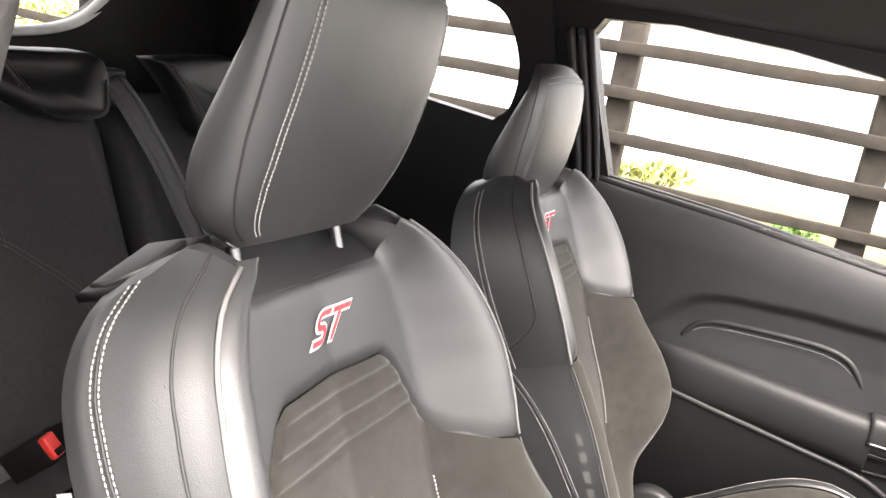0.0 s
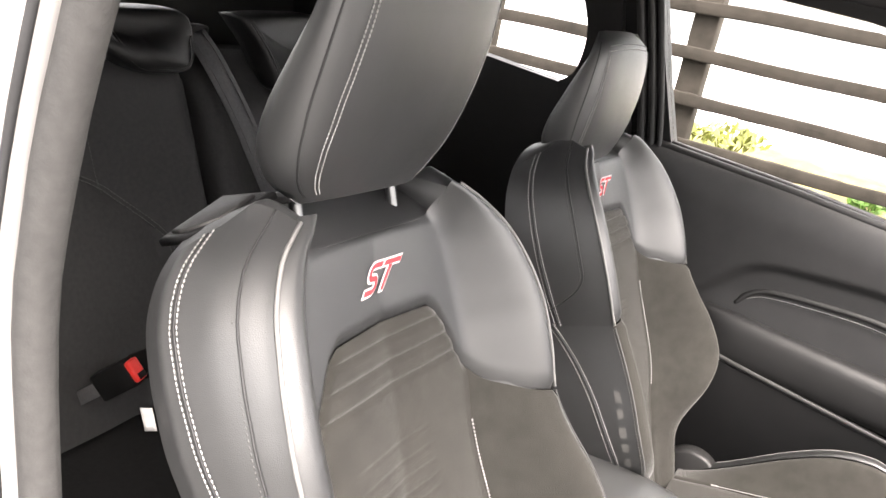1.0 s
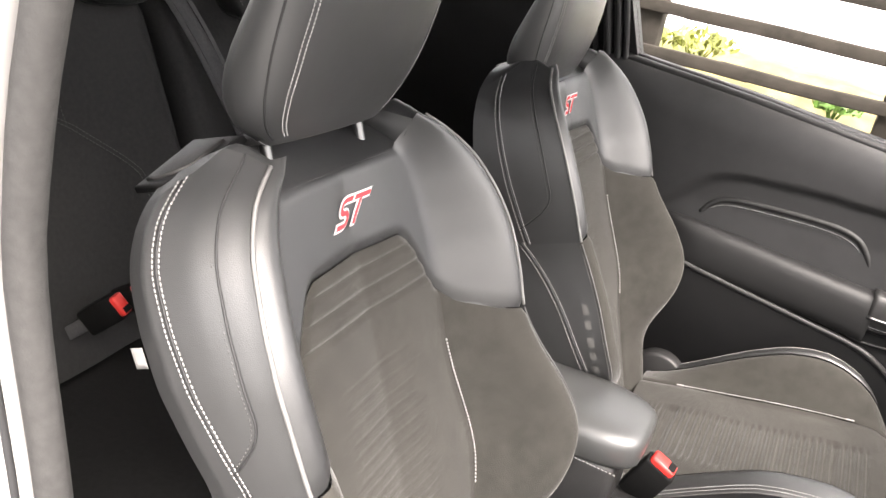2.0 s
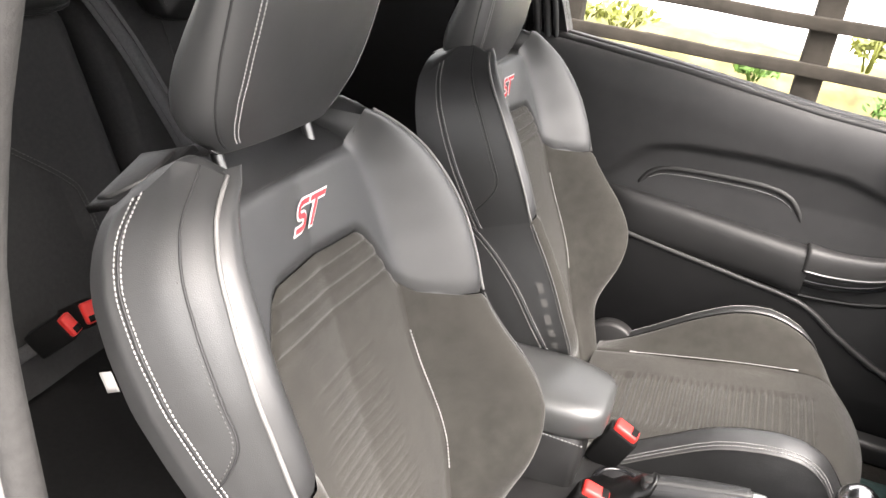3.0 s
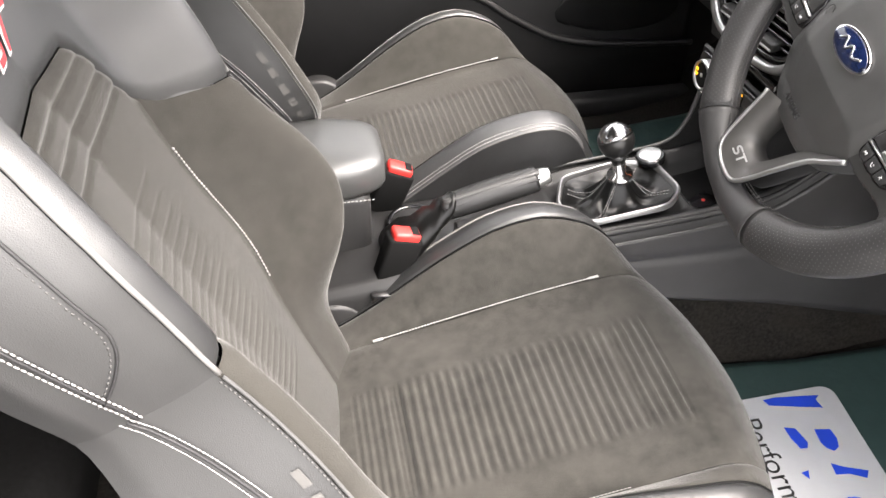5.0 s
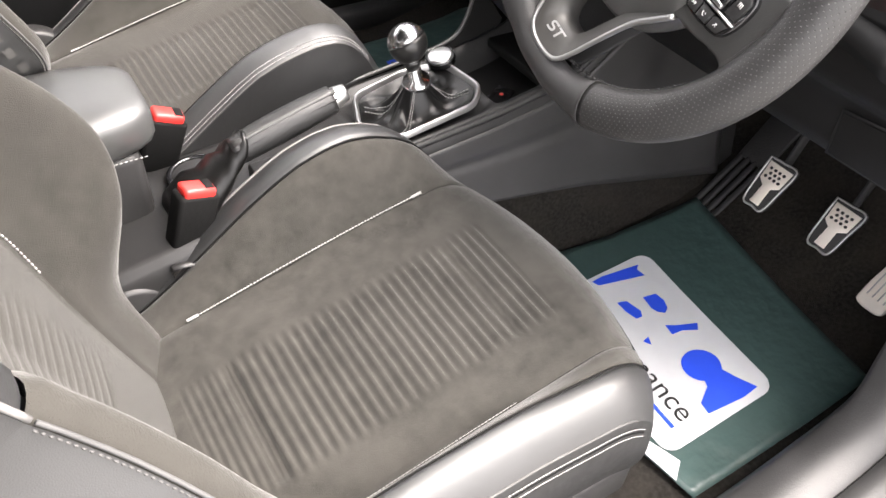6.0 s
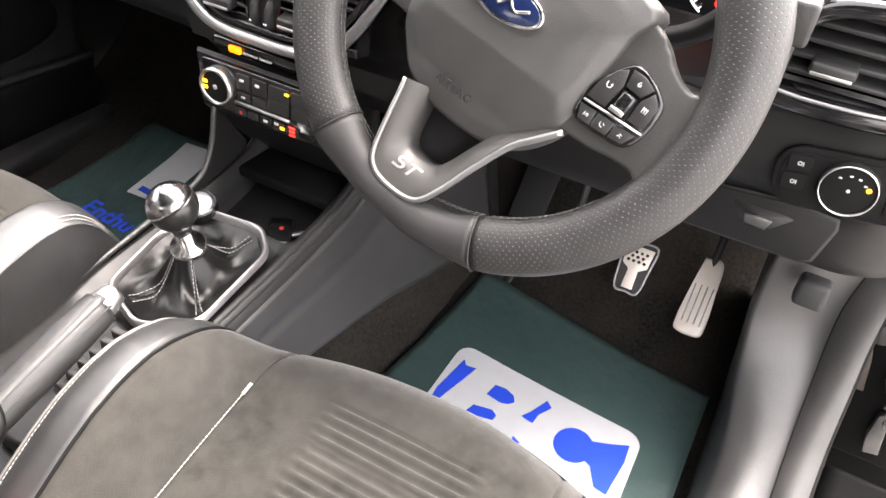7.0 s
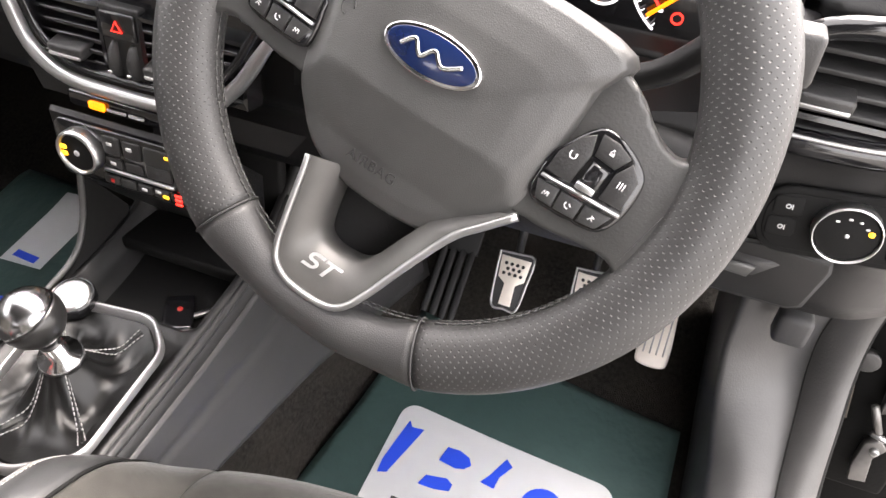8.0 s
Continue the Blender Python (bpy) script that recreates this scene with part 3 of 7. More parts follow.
        return Vector((x, u, z + lift)) - off

    def seatpad(p, q):
        u = -SIDES[-1][0] + (SIDES[-1][0] + SIDES[1][0]) * q
        v = top(p, u, 0.0)
        x = v.x + off.x
        e = min(q, 1 - q) * 0.316 / 0.008
        v.z -= 0.003 * (1 - min(1, e)) ** 2
        # soft hollows of use
        v.z += 0.0016 * math.sin(31 * x + 9 * u) * math.sin(23 * u + 2.0)
        if abs(u) < 0.078 and 0.25 < x < 0.622:
            edge = min(1.0, (0.078 - abs(u)) / 0.006)
            if 0.311 < x < 0.568:
                v.z += edge * (0.0019 * math.cos(2 * math.pi * x / 0.0118) - 0.001)
            elif x <= 0.303:
                v.z += edge * (0.0012 * math.cos(2 * math.pi * x / 0.009) - 0.001)
            elif x >= 0.578:
                v.z += edge * (0.0019 * math.cos(2 * math.pi * x / 0.0112) - 0.001)
            for line, dep in ((0.307, 0.0060), (0.573, 0.0050)):
                v.z -= dep * edge * max(0.0, 1 - abs(x - line) / 0.012) ** 1.5
        return v
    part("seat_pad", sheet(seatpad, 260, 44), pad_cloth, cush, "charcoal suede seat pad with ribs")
    for side in (-1, 1):
        p0, p1, p2 = SIDES[side][:3]

        def thigh(p, q, side=side, p0=p0, p1=p1):
            v = top(p, side * (p0 + (p1 - p0) * q))
            e = min(q, 1 - q) * (p1 - p0) / 0.006
            v.z -= 0.003 * (1 - min(1, e)) ** 2
            return v
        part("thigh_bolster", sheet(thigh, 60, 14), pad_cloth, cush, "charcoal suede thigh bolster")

        def rim(p, q, side=side, p1=p1, p2=p2):
            v = top(p, side * (p1 + (p2 - p1) * q))
            e = q * (p2 - p1) / 0.006
            v.z -= 0.003 * (1 - min(1, e)) ** 2
            return v
        part("edge_panel", sheet(rim, 80, 16), LEATHER, cush, "black leather cushion edge")
        part("seam", tube([top(0.02 + 0.97 * k / 50, side * (p1 + 0.0005), -0.0016) for k in range(51)], 0.0016, 5), CAVITY, cush)
        part("piping", tube([top(0.03 + 0.90 * k / 60, side * p2, 0.0) for k in range(61)], 0.0015, 6), THREAD_MID if side < 0 else PIPING, cush)

        def skirt(p, q, side=side, p2=p2):
            v0 = top(p, side * p2)
            z1 = 0.365 - off.z
            return Vector((v0.x - 0.02 * q * p, side * (p2 + 0.014 * math.sin(math.pi * min(1, q * 1.2)) - 0.015 * q), v0.z + (z1 - v0.z) * q))
        # Shade on the side is put in with the darker leather copy.
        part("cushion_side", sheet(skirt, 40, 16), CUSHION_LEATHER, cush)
        if SIDES[side][3] is worn:
            for q in (0.07, 0.13):
                row = [skirt(0.04 + 0.92 * k / 40, q) + Vector((0, side * 0.0008, 0)) for k in range(41)]
                part("stitching", stitches(row, 0.0042, 0.0034, 0.0007), THREAD, cush)
            part("seam", tube([skirt(0.04 + 0.92 * k / 40, 0.10) for k in range(41)], 0.0014, 5), CAVITY, cush)
        else:
            for d in (0.036, 0.0415) if outer > 0 else (0.040,):
                row = [top(0.05 + 0.90 * k / 50, side * (p1 + d), 0.0006) for k in range(51)]
                part("stitching", stitches(row, 0.0042, 0.0034, 0.0007), THREAD, cush)
        if SIDES[side][3] is worn:
            row = [top(0.06 + 0.88 * k / 40, side * (p1 + 0.005), -0.001) for k in range(41)]
            part("stitching", stitches(row, 0.0042, 0.0034, 0.0007), THREAD, cush)
        x0, x1 = (0.300, 0.589) if side > 0 or outer > 0 else (0.300, 0.520)
        row = [top((x - 0.225) / (reach(p0) - 0.225), side * p0, 0.0012) for x in [x0 + (x1 - x0) * k / 30 for k in range(31)]]
        part("stitching", stitches(row, 0.0042, 0.0036, 0.0011 if side > 0 else 0.0007), THREAD, cush)
        for x in (x0, x1) if side > 0 else ():
            v0 = top((x - 0.225) / (reach(p0) - 0.225), side * p0, 0.0012)
            part("stitch_end", box(-0.007, 0.007, -0.0018, 0.0018, -0.0008, 0.0012, 0.0006, m=Matrix.Translation(v0) @ pose(0, 0, 0, 0, -12, 0)), THREAD, cush)

    def apron(p, q):
        u = -SIDES[-1][2] + (SIDES[-1][2] + SIDES[1][2]) * p
        v0 = top(1.0, u)
        z1 = 0.385 - off.z
        return Vector((v0.x + 0.012 * math.sin(math.pi * min(1, q * 1.4)) - 0.05 * q, u * (1 - 0.06 * q), v0.z + (z1 - v0.z) * q))
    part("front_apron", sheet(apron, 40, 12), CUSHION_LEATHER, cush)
    for side in (-1, 1):
        w = SIDES[side][2] - 0.017
        bm = box(0.20 - off.x, 0.66 - off.x, side * w - 0.018, side * w + 0.018, 0.355 - off.z, 0.43 - off.z, 0.012)
        part("side_trim", bm, HARD, root, "black plastic seat side trim")
        bm = box(0.15 - off.x, 0.70 - off.x, side * (w - 0.045) - 0.02, side * (w - 0.045) + 0.02, 0.328 - off.z, 0.372 - off.z, 0.004)
        part("rail", bm, SATIN, root, "steel seat rail")
        hinge_m = Matrix.Translation(Vector((0.245, side * 0.225, 0.455)) - off) @ pose(0, 0, 0, 90, 0, 0)
        part("recliner", disc(0.055, 0.03, hinge_m @ Matrix.Translation((0, 0, -0.015)), 0.006), HARD, root)
    return root


seat("driver_seat", "black leather and charcoal suede bucket seat with red emblem", -0.335, 0.0, 20.0)
seat("passenger_seat", "black leather and suede passenger bucket seat beside the door", 0.307, 0.030, 20.5, -0.036, 0.042, 1, 0.15)


# ---------------------------------------------------------------- the car's shell
def solid(name, bm, mat, label, category, group="", kind="", smooth=True):
    return tagged(link(name, bm, mat, smooth=smooth), label, category, group, kind)


def floor_z(x):
    return lerp_table([(-1.2, 0.46), (-0.45, 0.46), (-0.35, 0.33), (0.80, 0.322), (0.95, 0.328), (1.12, 0.362), (1.25, 0.44), (1.5, 0.70)], x)


floor = solid("floor", sheet(lambda p, q: Vector((-1.15 + 2.65 * p, -0.705 + 1.41 * q, floor_z(-1.15 + 2.65 * p))), 80, 16, skirt=(0, 0, -0.05)), CARPET,
              "black carpeted car floor with dust and grit", "floor", kind="structure")
ceiling = solid("ceiling", sheet(lambda p, q: Vector((-1.05 + 1.60 * p, -0.60 + 1.20 * q, 1.415 - 0.045 * (2 * q - 1) ** 2 - 0.03 * (2 * p - 1) ** 2)), 24, 16, skirt=(0, 0, 0.03)),
                LINING, "dark fabric headlining", "ceiling", kind="structure")
# Unseen darker ground, added so less light bounces up into the cabin.


def opening(name, outer, inner, y_of, depth, mat, label, category="wall"):
    """A panel in the x, z plane with an opening; both outlines have as many points; y_of gives its place."""
    f = lambda ring_, d: [Vector((x, y_of(x, z) + d, z)) for x, z in ring_]
    bm = loft([f(outer, 0), f(inner, 0), f(inner, depth), f(outer, depth), f(outer, 0)], caps=False)
    bmesh.ops.remove_doubles(bm, verts=bm.verts, dist=1e-5)
    return solid(name, bm, mat, label, category, kind="structure", smooth=False)


def round_ring(pts, n=72):
    return [(p.x, p.y) for p in spline([Vector((a, b, 0)) for a, b in pts + pts[:1]], n)[:-1]]


def lean(x, z):
    return 0.70 - 0.30 * max(0.0, z - 1.02)


# door window: belt, rear edge, roof line, windscreen pillar
win = [(0.030, 1.045), (-0.005, 1.17), (-0.040, 1.315), (-0.020, 1.343), (0.113, 1.348), (0.306, 1.333), (0.47, 1.308), (0.75, 1.20), (0.98, 1.03), (1.00, 0.962), (0.918, 0.963), (0.55, 0.989), (0.28, 1.022)]
out = [(-0.06, 1.00), (-0.10, 1.17), (-0.15, 1.36), (-0.06, 1.42), (0.113, 1.43), (0.33, 1.42), (0.54, 1.39), (0.80, 1.28), (1.06, 1.10), (1.16, 0.94), (0.93, 0.94), (0.55, 0.965), (0.27, 0.998)]
opening("wall_passenger_window", out, win, lean, 0.05, SOFT, "dark window surround of the passenger door")
quart = [(-0.219, 1.118), (-0.384, 1.136), (-0.50, 1.150), (-0.60, 1.19), (-0.58, 1.27), (-0.50, 1.325), (-0.423, 1.341), (-0.305, 1.350), (-0.226, 1.335), (-0.188, 1.285), (-0.172, 1.22), (-0.185, 1.15)]
qout = [(-0.10, 0.45), (-0.40, 0.45), (-0.80, 0.45), (-1.10, 0.70), (-1.10, 1.10), (-1.00, 1.42), (-0.60, 1.42), (-0.30, 1.42), (-0.14, 1.42), (-0.12, 1.36), (-0.09, 1.17), (-0.05, 0.98)]
quart, qout = round_ring(quart), round_ring(qout)
opening("wall_passenger_quarter", qout, quart, lambda x, z: 0.665 - 0.22 * max(0, z - 1.0), 0.05, SOFT, "dark rear quarter trim with a side window")
opening("wall_driver_quarter", qout, quart, lambda x, z: -0.715 + 0.22 * max(0, z - 1.0), 0.05, SOFT, "dark rear quarter trim on the driver's side")
# tailgate with its window
rear_in = [(-0.36, 1.165), (-0.18, 1.150), (0.0, 1.147), (0.13, 1.153), (0.243, 1.180), (0.325, 1.246), (0.352, 1.30), (0.30, 1.365), (0.0, 1.372), (-0.30, 1.365), (-0.37, 1.30), (-0.375, 1.22)]
rear_out = [(-0.68, 0.45), (-0.30, 0.45), (0.0, 0.45), (0.30, 0.45), (0.68, 0.45), (0.66, 1.0), (0.62, 1.25), (0.55, 1.42), (0.0, 1.44), (-0.55, 1.42), (-0.62, 1.25), (-0.66, 1.0)]
rear_in, rear_out = round_ring(rear_in), round_ring(rear_out)
g = lambda ring_, d: [Vector((-0.95 - 0.25 * (1.15 - z) * 0.4 + d, y, z)) for y, z in ring_]
bm = loft([g(rear_out, 0), g(rear_in, 0), g(rear_in, -0.05), g(rear_out, -0.05), g(rear_out, 0)], caps=False)
bmesh.ops.remove_doubles(bm, verts=bm.verts, dist=1e-5)
solid("wall_tailgate", bm, SOFT, "dark tailgate trim round the rear window", "wall", kind="structure", smooth=False)
bm = tube([Vector((-0.957, y, z)) for y, z in rear_in], 0.014, 8, closed=True, flat=0.6)
solid("trim_rear_window", bm, BELT_TAG, "pale painted rim of the rear window", "window trim", kind="structure")
solid("parcel_ledge", box(-0.94, -0.70, -0.58, 0.58, 1.02, 1.05, 0.01), LINING, "black fabric parcel shelf behind the rear seats", "shelf", kind="structure")


def pane(name, pts, label):
    bm = bmesh.new()
    a = [bm.verts.new(p) for p in pts]
    bm.faces.new(a)
    r = bmesh.ops.extrude_face_region(bm, geom=list(bm.faces))
    for v in [v for v in r["geom"] if isinstance(v, bmesh.types.BMVert)]:
        v.co += Vector((0, 0.004, 0))
    ob = solid(name, bm, GLASS, label, "window", kind="structure", smooth=False)
    ob.visible_shadow = False
    return ob


pane("window_1", [Vector((x, lean(x, z) + 0.025, z)) for x, z in win], "clear glass of the passenger door window")
pane("window_2", [Vector((x, 0.69 - 0.22 * max(0, z - 1.0), z)) for x, z in quart], "clear fixed glass of the rear side window")
# vertical seals and pillar trim beside the door window
for k, (dx, r, mat) in enumerate(((-0.012, 0.006, RUBBER), (-0.030, 0.008, HARD), (-0.052, 0.009, SILVER_PAINT))):
    path = spline([(0.028 + dx, lean(0, 1.0) - 0.004, 0.99), (0.012 + dx, lean(0, 1.10) - 0.006, 1.10), (-0.006 + dx, lean(0, 1.2) - 0.006, 1.20), (-0.030 + dx, lean(0, 1.32) - 0.006, 1.32)], 16)
    solid("trim_pillar_seal", tube(path, r, 8), HARD if mat is SILVER_PAINT else mat, "vertical rubber seal beside the window", "seal", kind="structure")
solid("trim_window_belt", tube(spline([(0.03, 0.70, 1.047), (0.28, 0.70, 1.024), (0.55, 0.70, 0.991), (0.918, 0.70, 0.965), (1.0, 0.70, 0.962)], 24), 0.004, 6), RUBBER,
      "black rubber seal along the window's foot", "seal", kind="structure")

# ---------------------------------------------------------------- passenger door
door = thing("passenger_door", "closed black plastic car door with leather armrest and silver handle", "car door", at=Matrix.Translation((0.5, 0.70, 0.36)))
D0 = Vector((0.5, 0.70, 0.36))


def belt(x):
    return lerp_table([(-0.1, 1.055), (0.03, 1.045), (0.28, 1.022), (0.55, 0.989), (0.918, 0.963), (1.15, 0.95)], x)


def scoop(x):
    return soft_table([(0.10, 0.74), (0.19, 0.80), (0.24, 0.858), (0.30, 0.876), (0.45, 0.884), (0.62, 0.881), (0.70, 0.858), (0.80, 0.83), (1.2, 0.80)], x, 0.02)


def door_y(x, z):
    b = belt(x)
    d = min(1.0, max(0.0, b - z) / 0.085)
    y = 0.70 - 0.002 - 0.034 * math.sqrt(max(0.0, 1 - (1 - d) ** 2))
    s = min(1.0, max(0.0, (scoop(x) - z) / 0.014))
    y += 0.012 * s * s * (3 - 2 * s) * (1 if x > 0.15 else 0)
    y -= 0.010 * min(1, max(0, (0.80 - z) / 0.08))
    return y


def panel(p, q):
    x = -0.055 + 1.19 * p
    z = 0.36 + (belt(x) - 0.36) * q
    return Vector((x, door_y(x, z), z)) - D0


DOOR_SKIN = material("black grained door skin", (0.0095, 0.0095, 0.0098), 0.52, vary=0.12, bump=0.18, bump_scale=800, cells=True, big=0.25, spec=0.42, wave=0.12)
DOOR_TOP = material("soft grained door panel", (0.0165, 0.0166, 0.0172), 0.46, vary=0.12, bump=0.18, bump_scale=800, cells=True, big=0.25, spec=0.30, wave=0.1)
part("panel", sheet(panel, 100, 90, skirt=(0, 0.05, 0)), DOOR_TOP, door, "black grained door panel")
part("top_rail", tube([Vector((x, 0.692, belt(x) - 0.008)) - D0 for x in [-0.05 + 1.18 * k / 30 for k in range(31)]], 0.010, 10), SOFT, door)


def loft_bar(stations):
    """stations: (x, y, z, half depth, half height) along the door."""
    rings = []
    for x, y, z, hy, hz in stations:
        rings.append([Vector((x, y + hy * math.copysign(abs(math.cos(a)) ** 0.6, math.cos(a)), z + hz * math.copysign(abs(math.sin(a)) ** 0.6, math.sin(a)))) - D0 for a in [2 * math.pi * k / 24 for k in range(24)]])
    return loft(rings)


def smooth_stations(st, n):
    a = spline([Vector(s[:3]) for s in st], n)
    b = spline([Vector((s[3], s[4], 0)) for s in st], n)
    return [(*p, q.x, q.y) for p, q in zip(a, b)]


part("armrest", loft_bar(smooth_stations([(0.17, 0.675, 0.712, 0.012, 0.045), (0.24, 0.668, 0.708, 0.028, 0.050), (0.40, 0.665, 0.695, 0.032, 0.050), (0.55, 0.663, 0.682, 0.034, 0.050), (0.605, 0.663, 0.676, 0.034, 0.052)], 30)), DOOR_SKIN, door, "smooth black armrest")


def pad(p, q):
    x = 0.245 + 0.345 * p
    base = lerp_table([(0.245, 0.766), (0.59, 0.735)], x)
    hi = soft_table([(0.20, 0.768), (0.27, 0.800), (0.32, 0.816), (0.45, 0.817), (0.52, 0.812), (0.555, 0.785), (0.575, 0.755), (0.592, 0.736)], x, 0.008)
    z = base + (max(hi, base + 0.002) - base) * q
    e = min(p, 1 - p, 1 - q) / 0.12
    return Vector((x, 0.682 + 0.012 * (1 - min(1, e)) ** 2 - 0.006 * (1 - q), z)) - D0


part("armrest_pad", sheet(pad, 44, 14, skirt=(0, 0.03, 0)), LEATHER, door, "stitched black leather elbow pad")
rim = [(0.243, 0.770), (0.262, 0.796), (0.30, 0.813), (0.40, 0.820), (0.49, 0.820), (0.535, 0.808), (0.56, 0.782), (0.578, 0.750), (0.592, 0.738)]
part("piping", tube(spline([Vector((x, 0.678, z + 0.004)) - D0 for x, z in rim], 50), 0.0065, 8), DOOR_SKIN, door)
part("stitching", stitches(spline([Vector((x - 0.002, 0.675, z - 0.008)) - D0 for x, z in rim], 60), 0.0045, 0.003, 0.0007), THREAD, door)
part("stitching", stitches(spline([Vector((x - 0.004, 0.6765, z - 0.012)) - D0 for x, z in rim], 60), 0.0045, 0.003, 0.0007), THREAD, door)

# pull handle: a gloss grip running forwards and up
st = [(0.596, 0.655, 0.700, 0.026, 0.036), (0.65, 0.650, 0.700, 0.020, 0.034), (0.72, 0.647, 0.712, 0.018, 0.030), (0.77, 0.648, 0.735, 0.016, 0.026), (0.82, 0.652, 0.775, 0.016, 0.024), (0.885, 0.662, 0.822, 0.014, 0.022), (0.93, 0.678, 0.845, 0.008, 0.014)]
grip = part("pull_handle", loft_bar(smooth_stations(st, 40)), HARD, door, "dark grey door pull")
# Metal strip in place of the broad highlight along the grip.
part("grip_highlight", tube(spline([Vector((x, y - hy - 0.001, z - 0.012)) - D0 for x, y, z, hy, hz in st[:5]], 24), 0.003, 8), POST, grip, "satin strip standing in for the grip's highlight")
part("lower_grip", tube(spline([Vector((x, y + 0.004, z - hz * 1.1)) - D0 for x, y, z, hy, hz in st[:6]], 30), lambda f: 0.016 * (1 - 0.5 * f), 10), GLOSS, grip)
sw = part("window_switch", box(-0.045, 0.045, -0.012, 0.012, -0.006, 0.012, 0.005, m=Matrix.Translation(Vector((0.845, 0.668, 0.838)) - D0) @ pose(0, 0, 0, 0, -38, 0)), GLOSS, door, "gloss black window switch")
part("switch_key", box(-0.014, 0.010, -0.008, 0.008, 0.011, 0.016, 0.003, m=Matrix.Translation(Vector((0.838, 0.666, 0.838)) - D0) @ pose(0, 0, 0, 0, -38, 0)), SATIN, sw)
# inner door handle in its recess
dm = axes(Vector((0.775, 0.668, 0.917)) - D0, (1, 0, 0), (0, 0, 1), (0, -1, 0))
bez = part("handle_recess", prism([(-0.090, 0.040), (-0.080, -0.030), (0.05, -0.048), (0.140, -0.005), (0.150, 0.028), (0.05, 0.040)], 0.004, dm, 0.0035, 4), SOFT, door, "dark handle recess")
part("handle_well", prism([(-0.060, 0.028), (-0.055, -0.020), (0.045, -0.036), (0.120, -0.002), (0.125, 0.020), (0.03, 0.030)], 0.0065, dm, 0.001), CONSOLE, bez)
lever = spline([Vector((0.703, 0.650, 0.946)) - D0, Vector((0.716, 0.645, 0.918)) - D0, Vector((0.742, 0.640, 0.902)) - D0, Vector((0.780, 0.640, 0.896)) - D0, Vector((0.822, 0.644, 0.890)) - D0], 24)
HANDLE = material("dull silver plastic", (0.30, 0.297, 0.29), 0.45, metal=0.25, vary=0.04)
part("door_handle", tube(lever, lambda f: 0.0165 - 0.005 * f, 12, flat=0.6), HANDLE, door, "satin silver door handle")
# lower panel with its raised lip, pocket and loudspeaker bulge
low = [(0.05, 0.70), (0.283, 0.662), (0.48, 0.634), (0.615, 0.611), (0.70, 0.560), (0.806, 0.505), (0.92, 0.482), (1.072, 0.472), (1.14, 0.47), (1.14, 0.36), (0.05, 0.36)]
lm = axes(Vector((0, 0.682, 0)) - D0, (1, 0, 0), (0, 0, 1), (0, -1, 0))
part("lower_panel", prism(low, 0.040, lm, 0.006), SOFT, door, "dark grey lower door panel")
# Bead is paler and glossier than the panel to give its edge a highlight.
part("lip", tube(spline([Vector((x, 0.643, z)) - D0 for x, z in low[:9]], 50), 0.0065, 8), HARD, door)
oval = [(0.80, 0.540), (0.84, 0.610), (0.89, 0.672), (0.95, 0.690), (1.02, 0.668), (1.09, 0.60), (1.10, 0.53), (1.02, 0.497), (0.90, 0.500)]
oval = [(p.x, p.y) for p in spline([Vector((x, z, 0)) for x, z in oval + oval[:1]], 48)[:-1]]
part("speaker_cover", prism(oval, 0.022, axes(Vector((0, 0.686, 0)) - D0, (1, 0, 0), (0, 0, 1), (0, -1, 0)), 0.012, 3), SOFT, door, "dark loudspeaker cover")
part("screw", disc(0.006, 0.003, axes(Vector((0.935, 0.664, 0.640)) - D0, (1, 0, 0), (0, 0, 1), (0, -1, 0)), 0.001, 14), SATIN, door)
bm = bmesh.new()
tube(spline([Vector((0.26, 0.668, 0.672)) - D0, Vector((0.40, 0.664, 0.655)) - D0, Vector((0.52, 0.664, 0.628)) - D0, Vector((0.62, 0.660, 0.622)) - D0, Vector((0.76, 0.668, 0.640)) - D0, Vector((0.90, 0.678, 0.70)) - D0], 40), 0.005, 8, bm=bm)
part("recess_edge", bm, SOFT, door)

solid("sill_trim", box(0.15, 1.16, 0.588, 0.640, 0.322, 0.372, 0.014, 4), HARD, "dark grey plastic sill beside the passenger footwell", "trim", kind="structure")
# front bulkhead and windscreen pillar foot
solid("wall_bulkhead", box(1.36, 1.42, -0.72, 0.76, 0.30, 0.985, 0.01), LINING, "dark bulkhead behind the dashboard", "wall", kind="structure")
solid("wall_passenger_front", box(1.06, 1.40, 0.712, 0.77, 0.30, 0.975, 0.01), SOFT, "dark front pillar foot beside the passenger door", "wall", kind="structure")

# ---------------------------------------------------------------- rear bench
bench = thing("rear_bench", "black leather and suede rear bench with red buckles", "car seat", at=Matrix.Translation((-0.45, 0.0, 0.46)))
B0 = Vector((-0.45, 0, 0.46))


def bench_back(side):
    def f(p, q):
        y = side * 0.02 + side * 0.60 * p
        z = 0.55 + 0.535 * q
        x = -0.40 - 0.23 * (z - 0.55) / 0.56
        c = abs(p - 0.5) * 2
        x += 0.035 * min(1, max(0, (c - 0.55) / 0.45)) ** 1.5 - 0.02 * max(0, q - 0.93) / 0.07
        e = min(p, 1 - p, 1 - q) / 0.05
        return Vector((x - 0.02 * (1 - min(1, e)) ** 2, y, z)) - B0
    return f


